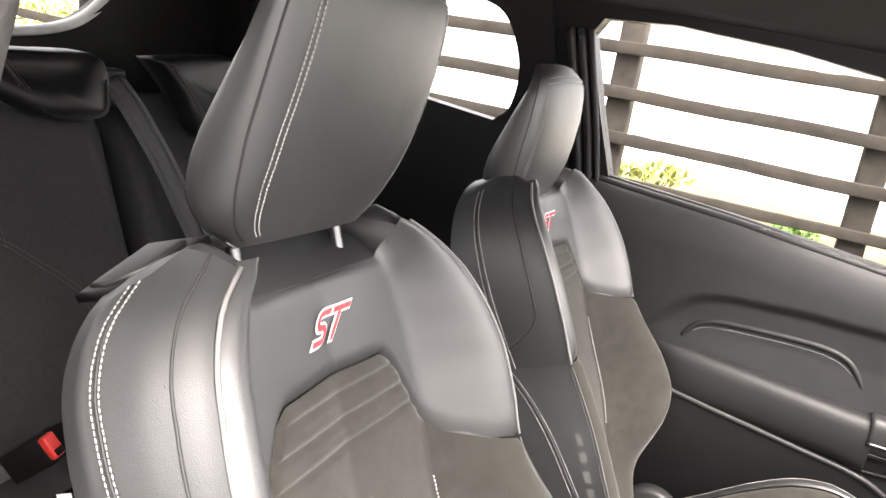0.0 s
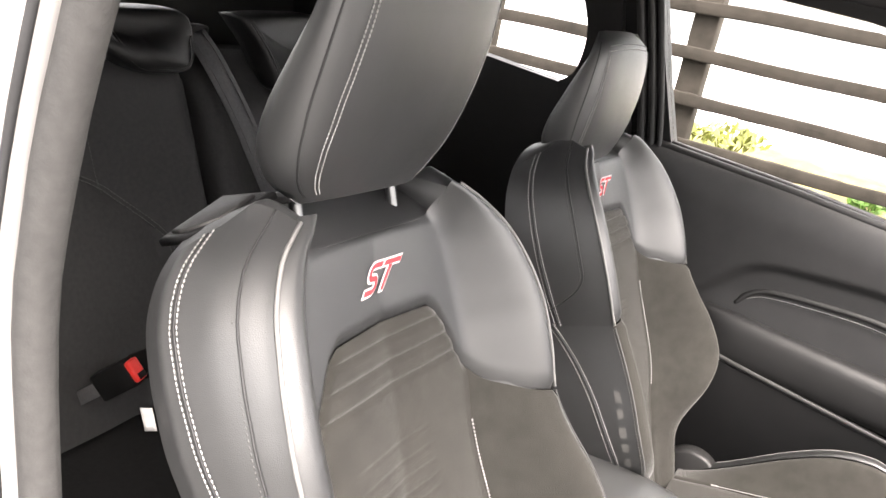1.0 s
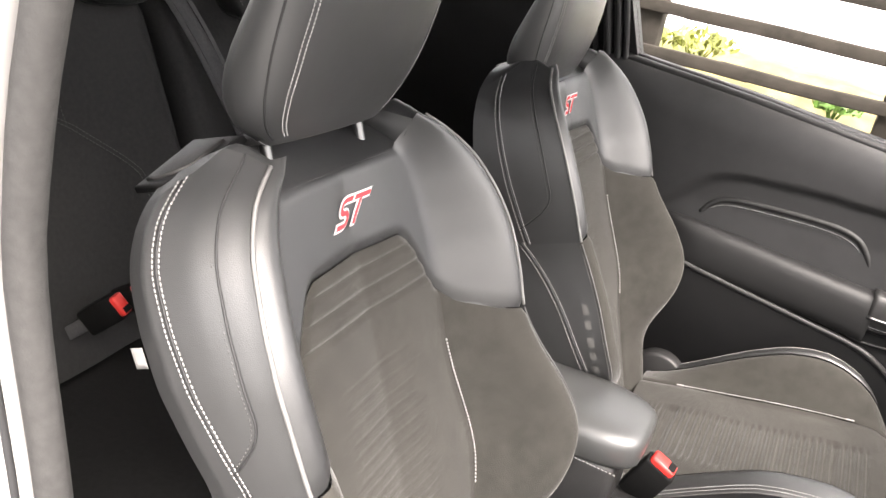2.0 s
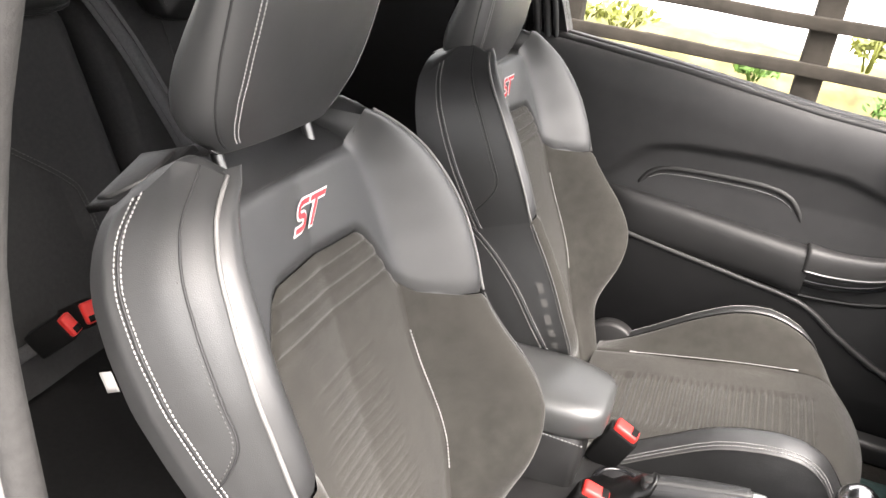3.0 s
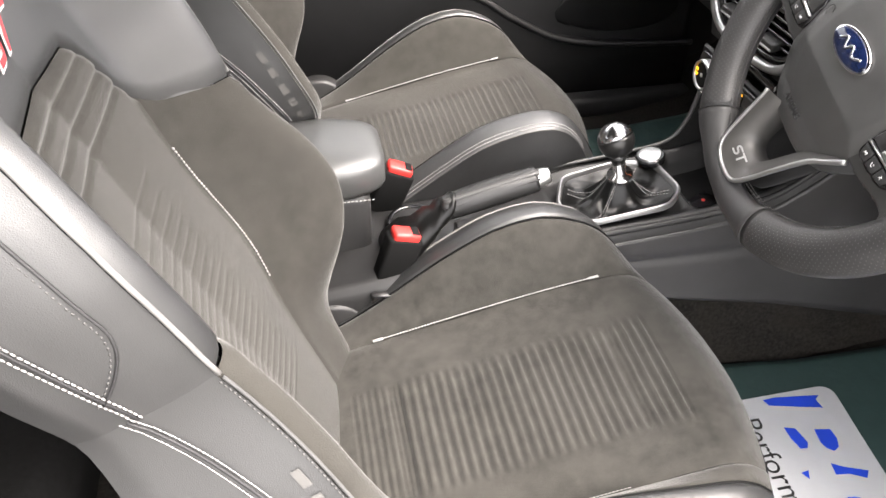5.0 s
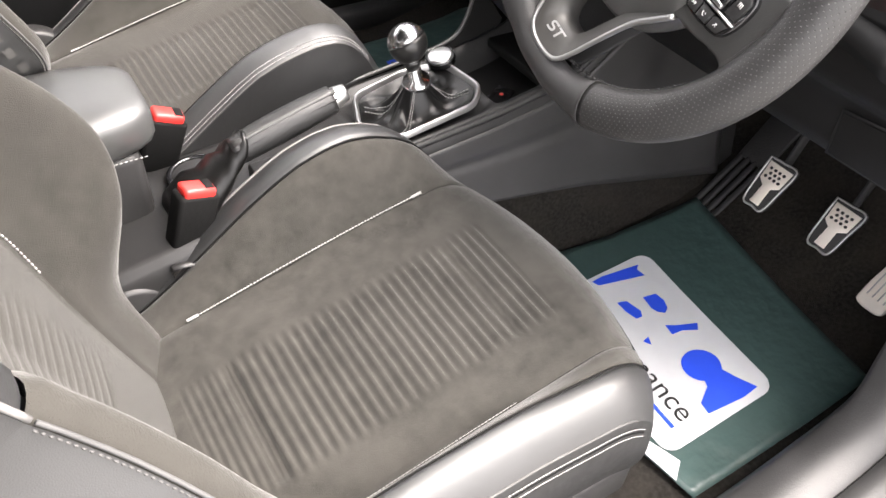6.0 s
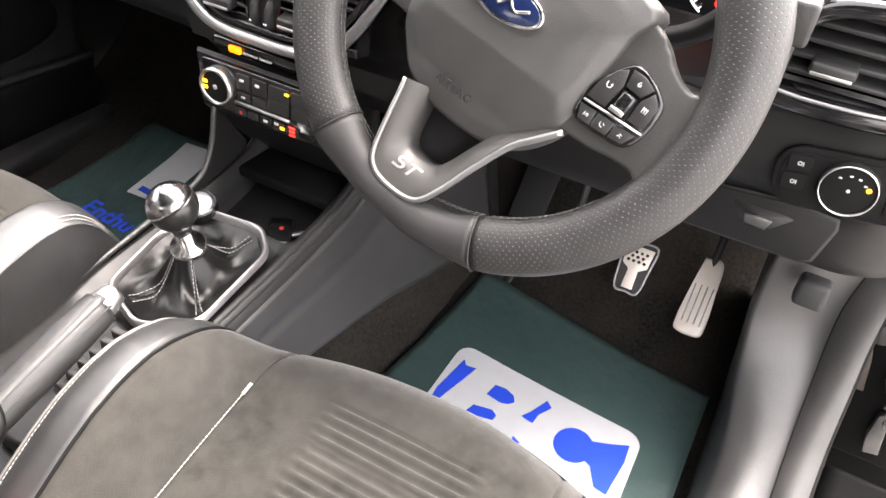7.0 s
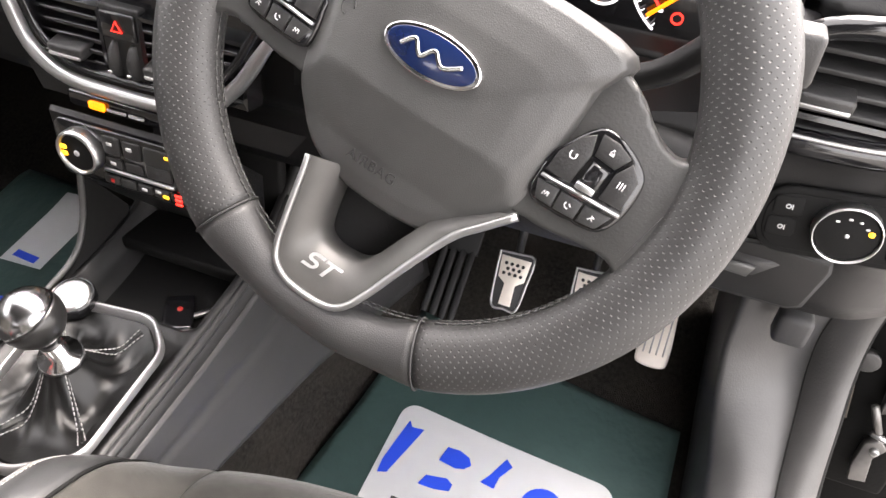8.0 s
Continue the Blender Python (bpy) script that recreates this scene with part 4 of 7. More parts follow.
for side in (-1, 1):
    fb = bench_back(side)
    if side < 0:
        part("centre_gap", box(-0.02, 0.0, -0.03, 0.03, -0.26, 0.26, 0.004, m=Matrix.Translation(Vector((-0.535, 0.0, 0.80)) - B0) @ pose(0, 0, 0, 0, -22.3, 0)), REAR, bench)
    part("backrest", sheet(fb, 40, 36, skirt=(-0.12, 0, -0.02)), REAR, bench, "black fabric rear backrest")
    if side < 0:
        # raised bolster with a stitched border
        edge = spline([(0, -0.330, 0.965), (0, -0.217, 0.923), (0, -0.165, 0.887), (0, -0.108, 0.838), (0, -0.093, 0.806), (0, -0.090, 0.72), (0, -0.096, 0.60)], 40)
        edge = [Vector((-0.40 - 0.23 * (p.z - 0.55) / 0.56 + 0.008, p.y, p.z)) - B0 for p in edge]

        def swell(p, q, edge=edge):
            e = edge[int(round(q * 40))]
            far = Vector((e.x + 0.020, -0.60, e.z))
            v = e.lerp(far, p)
            return v + Vector((0.020 * math.sin(math.pi * min(1, p * 2.2) / 2) - 0.010, 0, 0))
        part("side_bolster", sheet(swell, 20, 40), REAR, bench, "dark fabric rear bolster")
        for d in (0.004, 0.010):
            part("stitching", stitches([p + Vector((0.004, -d, -d * 0.5)) for p in edge], 0.006, 0.004, 0.0008), THREAD_MID, bench)
    for off_p in (0.20, 0.80):
        row = [fb(off_p + 0.10 * math.copysign(min(1, q * 1.4), 0.5 - off_p) * (1 if q < 0.72 else 1), q * 0.92 + 0.02) + Vector((0.002, 0, 0.0)) for q in [k / 30 for k in range(31)]]
        part("stitching", stitches(row, 0.006, 0.004, 0.0008), THREAD_DARK, bench)

    def low(p, q, side=side):
        y = side * 0.015 + side * 0.60 * p
        x = -0.44 + 0.42 * q
        e = min(p, 1 - p, 1 - q) / 0.06
        return Vector((x, y, 0.585 + 0.035 * q + 0.02 * abs(2 * p - 1) ** 3 - 0.03 * (1 - min(1, e)) ** 2)) - B0
    # Darker copy of the backrest's fabric, for the cushion only.
    part("cushion", sheet(low, 30, 24, skirt=(-0.02, 0, -0.13)), material("darker rear fabric", (0.0085, 0.0085, 0.0086), 0.9, vary=0.25, scale=160, bump=0.4, bump_scale=900, spec=0.2), bench, "black fabric rear cushion")
    if side < 0:
        shape = [(-0.240, 1.150), (-0.120, 1.154), (-0.015, 1.150), (-0.012, 1.088), (-0.032, 1.065), (-0.112, 1.063), (-0.165, 1.085), (-0.220, 1.118)]
        lines = [(-0.182, 1.144), (-0.160, 1.112), (-0.134, 1.084), (-0.108, 1.072), (-0.044, 1.072), (-0.024, 1.088), (-0.021, 1.120)]
    else:
        shape = [(0.095, 1.154), (0.200, 1.163), (0.320, 1.160), (0.345, 1.100), (0.310, 1.030), (0.185, 1.027), (0.158, 1.060), (0.135, 1.105)]
        lines = [(0.116, 1.146), (0.152, 1.100), (0.176, 1.056), (0.196, 1.042), (0.290, 1.044)]
    shape = [(p.x, p.y) for p in spline([Vector((y, z, 0)) for y, z in shape + shape[:1]], 64)[:-1]]
    slab = bmesh.new()
    mid_y, mid_z = sum(p[0] for p in shape) / 64, sum(p[1] for p in shape) / 64
    loft([[Vector((x - 0.30 * (z - 1.1), mid_y + (y - mid_y) * f, mid_z + (z - mid_z) * f)) - B0 for y, z in shape]
          for x, f in ((-0.640, 0.80), (-0.632, 0.95), (-0.610, 1.0), (-0.590, 1.0), (-0.578, 0.97), (-0.571, 0.90), (-0.568, 0.60), (-0.567, 0.15))], bm=slab)
    hd = part("headrest", slab, SOFT, bench, "low black leather rear headrest")
    row = spline([Vector((-0.5685 - 0.30 * (z - 1.1), y, z)) - B0 for y, z in lines], 40)
    part("seam", tube(row, 0.0016, 6), RUBBER, hd)
    for d in (-0.004, 0.004):
        part("stitching", stitches([p + Vector((0.0015, d * 0.7, d * 0.7)) for p in row], 0.006, 0.004, 0.0007), THREAD_MID, hd)

belt_t = thing("rear_seat_belt", "dark grey woven belt lying down the rear backrest", "seat belt", at=Matrix.Translation((-0.47, -0.02, 0.8)))
W0 = Vector((-0.47, -0.02, 0.8))
def bench_x(z):
    return -0.40 - 0.23 * (z - 0.55) / 0.56


path = spline([(bench_x(z) + 0.048 * min(1.0, (1.14 - z) / 0.08), y, z) for y, z in ((0.018, 1.12), (0.026, 1.085), (0.050, 1.01), (0.075, 0.935), (0.097, 0.862), (0.112, 0.79), (0.120, 0.70))], 24)
bm = bmesh.new()
rows = []
for p in path:
    rows.append([bm.verts.new(p + Vector((dx, dy, 0.3 * dy)) - W0) for dx, dy in ((0.012, -0.021), (0.012, 0.021), (0.010, 0.021), (0.010, -0.021))])
for a, b in zip(rows, rows[1:]):
    for k in range(4):
        bm.faces.new((a[k], a[(k + 1) % 4], b[(k + 1) % 4], b[k]))
bm.faces.new(rows[0])
bm.faces.new(rows[-1])
part("webbing", bm, WEBBING, belt_t)
for dy in (-0.012, 0.012):
    part("woven_rib", tube([p + Vector((0.0135, dy, 0.3 * dy)) - W0 for p in path], 0.0012, 5), WEBBING, belt_t)
part("upper_guide", box(-0.016, 0.010, -0.034, 0.034, -0.012, 0.012, 0.005, m=Matrix.Translation(path[0] - W0)), SOFT, belt_t, "black belt outlet")


def buckle(name, label, place, turn, rear=False):
    root = thing(name, label, "belt buckle", "belt buckles", Matrix.Translation(place) @ turn)
    body = part("body", box(-0.024, 0.024, -0.014, 0.014, -0.075, 0.0, 0.005), CAVITY, root, "black buckle body")
    key = part("release_button", box(-0.019, 0.019, -0.012, 0.012, -0.006, 0.009, 0.004), RED, root, "red release button")
    part("slot", box(0.006, 0.0165, -0.009, 0.009, 0.0060, 0.0096, 0.0005), CAVITY, key)
    part("stalk", box(-0.012, 0.012, -0.004, 0.004, -0.17, -0.07, 0.002), WEBBING, root)
    return root


buckle("seat_belt_buckle", "black belt buckle with a red button beside the driver's seat", (0.352, -0.090, 0.592), pose(0, 0, 0, 0, 18, 6))
buckle("seat_belt_buckle", "black belt buckle with a red button beside the passenger seat", (0.366, 0.050, 0.602), pose(0, 0, 0, 0, 22, -4))
buckle("rear_belt_buckle", "red rear buckle lying on the rear cushion", (-0.345, -0.283, 0.720), pose(0, 0, 0, 0, 50, 20) @ Matrix.Scale(0.82, 4))
buckle("rear_belt_buckle", "red rear buckle lying on the rear cushion", (-0.345, -0.248, 0.722), pose(0, 0, 0, 0, 55, -10) @ Matrix.Scale(0.82, 4))


# ---------------------------------------------------------------- centre console
con = thing("centre_console", "dark grey plastic centre console with leather armrest and cup holder", "console", at=Matrix.Translation((0.6, -0.03, 0.33)))
C0 = Vector((0.6, -0.03, 0.33))


def con_top(x):
    return soft_table([(0.05, 0.50), (0.30, 0.535), (0.45, 0.548), (0.55, 0.560), (0.62, 0.577), (0.75, 0.588), (0.83, 0.600), (0.88, 0.614), (0.93, 0.650), (1.0, 0.71), (1.2, 0.78)], x, 0.012)


def con_body(p, q):
    """q runs from the driver's floor up, over and down to the passenger's floor."""
    x = 0.02 + 1.18 * p
    zt = con_top(x)
    foot = lerp_table([(0.0, 0.125), (0.6, 0.125), (0.9, 0.135), (1.2, 0.180)], x)
    y = lerp_table([(0, -foot), (0.30, -0.088), (0.36, -0.078), (0.64, 0.078), (0.70, 0.088), (1.0, foot)], q)
    z = lerp_table([(0, 0.325), (0.30, zt - 0.012), (0.36, zt), (0.64, zt), (0.70, zt - 0.012), (1, 0.325)], q)
    if 0.765 < x < 1.10 and 0.375 < q < 0.625:
        z -= (0.045 + max(0.0, zt - 0.605)) * min(1, (x - 0.765) / 0.01) * min(1, (q - 0.375) / 0.02, (0.625 - q) / 0.02)
    if 0.585 < x < 0.752 and 0.385 < q < 0.615:
        z -= 0.012
    return Vector((x, y - 0.03, z)) - C0


part("body", sheet(con_body, 120, 70), CONSOLE, con, "dark grey console moulding")
CONSOLE_SIDE = material("satin dark grey plastic", (0.026, 0.0256, 0.026), 0.40, bump=0.12, bump_scale=700, big=0.35, big_scale=5, spec=0.6)


def con_side(x, z, out):
    """Place on the driver's side of the console, a little proud of the moulding."""
    foot = lerp_table([(0.0, 0.125), (0.6, 0.125), (0.9, 0.135), (1.2, 0.180)], x)
    f = (z - 0.325) / (con_top(x) - 0.012 - 0.325)
    return Vector((x, -0.03 - foot + (foot - 0.088) * f - out, z)) - C0


def side_panel(p, q):
    x = 0.30 + 0.86 * p
    lo = 0.462 - 0.165 * (x - 0.752) - 0.03 * max(0.0, 0.6 - x)
    z = lo + (con_top(x) - 0.020 - lo) * q
    crease = max(0.0, 1 - abs(q - 0.62) / 0.10)
    return con_side(x, z, 0.0035 + 0.011 * (1 - q) ** 2 - 0.0022 * crease)


def side_carpet(p, q):
    x = 0.30 + 0.86 * p
    z = 0.326 + (0.458 - 0.165 * (x - 0.752) - 0.03 * max(0.0, 0.6 - x) - 0.326) * q
    return con_side(x, z, 0.004 + 0.010 * (1 - q) ** 3 + 0.0012 * math.sin(41 * x + 17 * q))


part("side_panel", sheet(side_panel, 60, 24, skirt=(0, 0.008, 0)), CONSOLE_SIDE, con, "satin grey console side panel")
part("side_carpet", sheet(side_carpet, 60, 14), CARPET, con, "dusty carpet along the console foot")
part("edge_trim", tube(spline([Vector((x, -0.112, z)) - C0 for x, z in [(0.60, 0.570), (0.75, 0.582), (0.83, 0.595), (0.88, 0.609), (0.93, 0.645)]], 30), 0.0045, 8), HARD, con)
# thin wall of the cubby on the passenger's side, rising to the climate panel
crest_line = spline([Vector((x, 0.052, z)) for x, z in [(0.60, 0.576), (0.70, 0.588), (0.78, 0.602), (0.808, 0.635), (0.820, 0.69)]], 40)


def fin(p, q):
    c = crest_line[int(round(p * 40))]
    w = math.cos(math.pi * q)
    drop = 0.0 if 0.35 < q < 0.65 else 0.07
    return Vector((c.x + (0.05 if drop else 0.0) * (c.x - 0.60) / 0.22, 0.052 - 0.004 * w, c.z - drop)) - C0


# Wall, floor, back and ledge are near-black; the hollow's shade is in their colour.
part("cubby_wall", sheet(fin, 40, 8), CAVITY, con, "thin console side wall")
# Paler bead along the crest, in place of the edge's highlight.
part("cubby_highlight", tube([p + Vector((0, -0.001, 0.002)) - C0 for p in crest_line], 0.0032, 8), COVER, con, "paler bead for the console wall's edge highlight")
part("cubby_shade", sheet(lambda p, q: Vector((0.760 + 0.18 * p, -0.100 + 0.146 * q, min(0.570, con_top(0.760 + 0.18 * p) - 0.040))) - C0, 10, 10, skirt=(0, 0, -0.01)), CAVITY, con, "near-black cubby floor, toned for shade")
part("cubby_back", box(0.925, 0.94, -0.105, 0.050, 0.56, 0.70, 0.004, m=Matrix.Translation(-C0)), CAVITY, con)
cup = part("cup_holder", ring(0.032, 0.039, 0.006, Matrix.Translation(Vector((0.378, -0.005, 0.543)) - C0)), GLOSS, con, "gloss black cup holder rim")
part("cup_well", disc(0.033, 0.004, Matrix.Translation(Vector((0.378, -0.005, 0.5435)) - C0)), RUBBER, cup)
# socket with a pale round cap
part("socket_cap", disc(0.0185, 0.012, Matrix.Translation(Vector((0.742, 0.013, 0.600)) - C0) @ pose(0, 0, 0, 0, -14, 0), 0.003), SATIN, con, "round satin silver cap")
part("socket_ring", ring(0.0185, 0.0215, 0.008, Matrix.Translation(Vector((0.742, 0.013, 0.600)) - C0) @ pose(0, 0, 0, 0, -14, 0)), GLOSS, con)
# objects in the cubby and the slotted brake cover
part("key_pad", box(-0.026, 0.026, -0.016, 0.016, 0, 0.010, 0.004, m=Matrix.Translation(Vector((0.800, -0.055, 0.556)) - C0) @ pose(0, 0, 0, 0, 0, 30)), GLOSS, con, "gloss black key fob holder")
part("key_edge", box(-0.028, -0.024, -0.016, 0.016, 0.0, 0.008, 0.0015, m=Matrix.Translation(Vector((0.800, -0.055, 0.556)) - C0) @ pose(0, 0, 0, 0, 0, 30)), SATIN, con, "satin edge of the key fob")
part("key_mark", disc(0.003, 0.0108, Matrix.Translation(Vector((0.803, -0.055, 0.556)) - C0)), RED, con, "small red mark")
part("key_blade", box(-0.003, 0.003, -0.020, 0.020, 0, 0.004, 0.001, m=Matrix.Translation(Vector((0.818, -0.082, 0.560)) - C0) @ pose(0, 0, 0, 0, 0, 50)), SATIN, con, "silver key")
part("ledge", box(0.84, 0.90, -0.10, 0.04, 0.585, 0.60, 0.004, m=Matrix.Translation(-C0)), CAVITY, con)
cover = part("brake_slot", box(0.43, 0.575, -0.085, -0.035, 0.545, 0.566, 0.004, m=Matrix.Translation(-C0)), HARD, con)
for k in range(6):
    part("slat", box(-0.004, 0.004, -0.022, 0.022, 0, 0.012, 0.002, m=Matrix.Translation(Vector((0.492 + 0.014 * k, -0.06, 0.562 + 0.002 * k)) - C0)), KICK, cover)

# gear lever
gear = thing("gear_lever", "chrome and black gear knob over a stitched leather gaiter", "gear lever", at=Matrix.Translation((0.67, -0.036, 0.59)))
G0 = Vector((0.67, -0.036, 0.59))
frame_pts = [Vector(p) for p in ((0.578, -0.052, 0), (0.603, 0.010, 0), (0.690, 0.022, 0), (0.744, 0.006, 0), (0.753, -0.066, 0), (0.724, -0.096, 0), (0.610, -0.101, 0))]
loop = []
for k, c in enumerate(frame_pts):
    before, after = frame_pts[k - 1] - c, frame_pts[(k + 1) % len(frame_pts)] - c
    a, b = c + before.normalized() * 0.014, c + after.normalized() * 0.014
    loop += [(a * (1 - f) ** 2 + c * (2 * f * (1 - f)) + b * f * f) for f in (0.0, 0.25, 0.5, 0.75, 1.0)]
    n = frame_pts[(k + 1) % len(frame_pts)] - after.normalized() * 0.014
    loop += [b.lerp(n, f) for f in (0.25, 0.5, 0.75)]
loop = [Vector((p.x, p.y, 0.578 + 0.10 * (p.x - 0.58))) for p in loop]
mid = Vector((0.668, -0.036, 0.59))
rings = []
for f, dz in ((1.05, 0.0), (1.04, 0.007), (1.015, 0.009), (0.985, 0.008), (0.97, 0.004), (0.95, 0.0)):
    rings.append([Vector((mid.x + (p.x - mid.x) * f, mid.y + (p.y - mid.y) * f, p.z + dz)) - G0 for p in loop])
part("surround", loft(rings, caps=False), TRIM, gear, "satin silver gaiter surround")


def gaiter(p, q):
    k = p * len(loop)
    a = loop[int(k) % len(loop)]
    b = loop[(int(k) + 1) % len(loop)]
    base = a.lerp(b, k - int(k))
    base = Vector((mid.x + (base.x - mid.x) * 0.93, mid.y + (base.y - mid.y) * 0.93, base.z + 0.002))
    ang = math.atan2(base.y - mid.y, base.x - mid.x)
    tip = Vector((0.672 + 0.016 * math.cos(ang), -0.036 + 0.016 * math.sin(ang), 0.612))
    v = base.lerp(tip, q ** 0.85)
    v.z = base.z + (tip.z - base.z) * (q ** 2.4) - 0.010 * math.sin(math.pi * q) + 0.0035 * math.sin(5 * ang + 2) * math.sin(math.pi * q) + 0.002 * math.sin(13 * ang + 9 * q) * math.sin(math.pi * q)
    return v - G0


part("gaiter", sheet(gaiter, 72, 20), GAITER, gear, "creased leather, darker copy gaiter")
for p in (0.12, 0.40, 0.62, 0.88):
    part("seam", tube([gaiter(p, 0.06 + 0.90 * k / 20) for k in range(21)], 0.0012, 5), GAITER, gear)
    for d in (-0.012, 0.012):
        part("stitching", stitches([gaiter(p + d * (1 - 0.3 * k / 20), 0.06 + 0.90 * k / 20) + Vector((0, 0, 0.001)) for k in range(21)], 0.0045, 0.0034, 0.0007), THREAD, gear)
ax = (Vector((0.646, -0.041, 0.705)) - Vector((0.672, -0.036, 0.612))).normalized()
L0 = Vector((0.672, -0.036, 0.612)) - G0


def turned(profile, mat, name, label="", n=24):
    s = ax.orthogonal().normalized()
    t = ax.cross(s)
    rings = [[L0 + ax * h + (s * math.cos(2 * math.pi * k / n) + t * math.sin(2 * math.pi * k / n)) * r for k in range(n)] for h, r in profile]
    return part(name, loft(rings), mat, gear, label)


turned([(-0.006, 0.018), (0.001, 0.0192), (0.006, 0.0180), (0.008, 0.0100), (0.030, 0.0095)], CHROME, "collar", "chrome collar")
turned([(0.022, 0.0085), (0.034, 0.0110), (0.044, 0.0150)], KNOB, "knob_neck", "black neck of the gear knob")
ball = L0 + ax * 0.066
tip_ = Vector((-0.30, 0.42, 0.86)).normalized()


def ball_zone(a0, a1, r, mat, name, label):
    """A zone of the ball between two angles from its tip."""
    s_ = tip_.orthogonal().normalized()
    t_ = tip_.cross(s_)
    rings = [[ball + tip_ * (r * math.cos(a)) + (s_ * math.cos(2 * math.pi * k / 36) + t_ * math.sin(2 * math.pi * k / 36)) * (r * math.sin(a)) for k in range(36)] for a in [radians(a0 + (a1 - a0) * m / 16) for m in range(17)]]
    return part(name, loft(rings), mat, gear, label)


ball_zone(80, 178, 0.0254, KNOB, "knob", "satin black gear knob")
ball_zone(2, 79, 0.0256, KNOB_CAP, "knob_top", "chrome cap of the gear knob")

# handbrake
hb = thing("handbrake", "lowered handbrake with a grey leather grip and silver button", "handbrake", at=Matrix.Translation((0.40, -0.06, 0.56)))
H0 = Vector((0.40, -0.06, 0.56))
hp = [Vector((0.408, -0.060, 0.606)), Vector((0.45, -0.060, 0.618)), Vector((0.50, -0.060, 0.631)), Vector((0.538, -0.060, 0.640))]
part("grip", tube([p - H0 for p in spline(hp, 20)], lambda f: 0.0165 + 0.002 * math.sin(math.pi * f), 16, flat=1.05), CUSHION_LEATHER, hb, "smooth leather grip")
part("grip_strip", tube([p - H0 + Vector((0, -0.004, 0.0145)) for p in spline(hp, 12)], 0.007, 8, flat=0.5), COVER, hb)
part("seam", tube([p - H0 + Vector((0, -0.0145, 0.009)) for p in spline(hp, 12)], 0.0012, 5), RUBBER, hb)
part("button", tube([p - H0 for p in spline([(0.536, -0.060, 0.6395), (0.548, -0.060, 0.643), (0.556, -0.060, 0.645)], 6)], lambda f: 0.0145 - 0.004 * f, 14), SATIN, hb, "silver release button")
bm = loft([[Vector((x + 0.3 * r * math.sin(a), -0.06 + r * w * math.cos(a), z + r * math.sin(a))) - H0 for a in [2 * math.pi * k / 24 for k in range(24)]]
           for x, z, r, w in ((0.325, 0.545, 0.024, 1.5), (0.345, 0.553, 0.036, 1.2), (0.362, 0.560, 0.030, 1.2), (0.376, 0.570, 0.036, 1.0), (0.388, 0.578, 0.029, 1.0), (0.396, 0.588, 0.032, 0.9), (0.405, 0.596, 0.024, 0.9), (0.413, 0.606, 0.025, 0.85), (0.420, 0.610, 0.020, 0.9))])
part("gaiter", bm, GAITER, hb, "creased leather handbrake gaiter")

# armrest between the seats
A0 = C0
rings = []
for k in range(17):
    x = 0.06 + 0.28 * (0.5 - 0.5 * math.cos(math.pi * k / 16))
    s = math.sin(math.pi * min(1, max(0.02, k / 16 * 0.98 + 0.01))) ** 0.35
    rings.append([Vector((x, 0.028 + 0.078 * s * math.copysign(abs(math.cos(a)) ** 0.55, math.cos(a)), 0.646 + 0.036 * s * math.copysign(abs(math.sin(a)) ** 0.55, math.sin(a)))) - A0 for a in [2 * math.pi * j / 32 for j in range(32)]])
VINYL = material("smooth dark grey vinyl", (0.045, 0.046, 0.046), 0.36, vary=0.08, bump=0.1, bump_scale=700, cells=True, big=0.2, spec=0.8)
lid = part("armrest", loft(rings), VINYL, con, "padded black leather armrest lid")
part("stitching", stitches([Vector((0.10 + 0.22 * k / 30, -0.046, 0.624)) - A0 for k in range(31)]), THREAD, lid)
part("armrest_base", box(0.08, 0.315, -0.035, 0.09, 0.50, 0.622, 0.012, m=Matrix.Translation(-A0)), HARD, con)

# ---------------------------------------------------------------- dashboard
dash = thing("dashboard", "black moulded dashboard with silver trim", "dashboard", at=Matrix.Translation((1.0, 0, 0.7)))
S0 = Vector((1.0, 0, 0.7))
prof = [(1.30, 0.66), (1.06, 0.70), (0.965, 0.699), (0.915, 0.699), (0.902, 0.706), (0.895, 0.768), (0.882, 0.785), (0.877, 0.81), (0.874, 0.85), (0.868, 0.868), (0.866, 0.880), (0.885, 0.890), (0.888, 0.945), (0.880, 0.958), (0.892, 0.975), (0.95, 0.995), (1.10, 1.01), (1.35, 1.00)]


PASSENGER_SWEEP = [(0.10, 0.0), (0.18, 0.040), (0.30, 0.045), (0.40, 0.047), (0.48, 0.058), (0.55, 0.073), (0.62, 0.090), (0.685, 0.112)]


def dash_body(p, q):
    y = -0.685 + 1.37 * p
    k = q * (len(prof) - 1)
    i = min(int(k), len(prof) - 2)
    x = prof[i][0] + (prof[i + 1][0] - prof[i][0]) * (k - i)
    z = prof[i][1] + (prof[i + 1][1] - prof[i][1]) * (k - i)
    if y > 0.10:
        x += soft_table(PASSENGER_SWEEP, y, 0.02)
    if -0.53 < y < -0.14 and z > 0.86:
        x += 0.07 * min(1, (y + 0.53) / 0.01, (-0.14 - y) / 0.01)
    x += 0.03 * max(0, (-y - 0.62) / 0.065) ** 2
    return Vector((x, y, z)) - S0


part("body", sheet(dash_body, 120, 68), SOFT, dash, "black grained dashboard moulding")
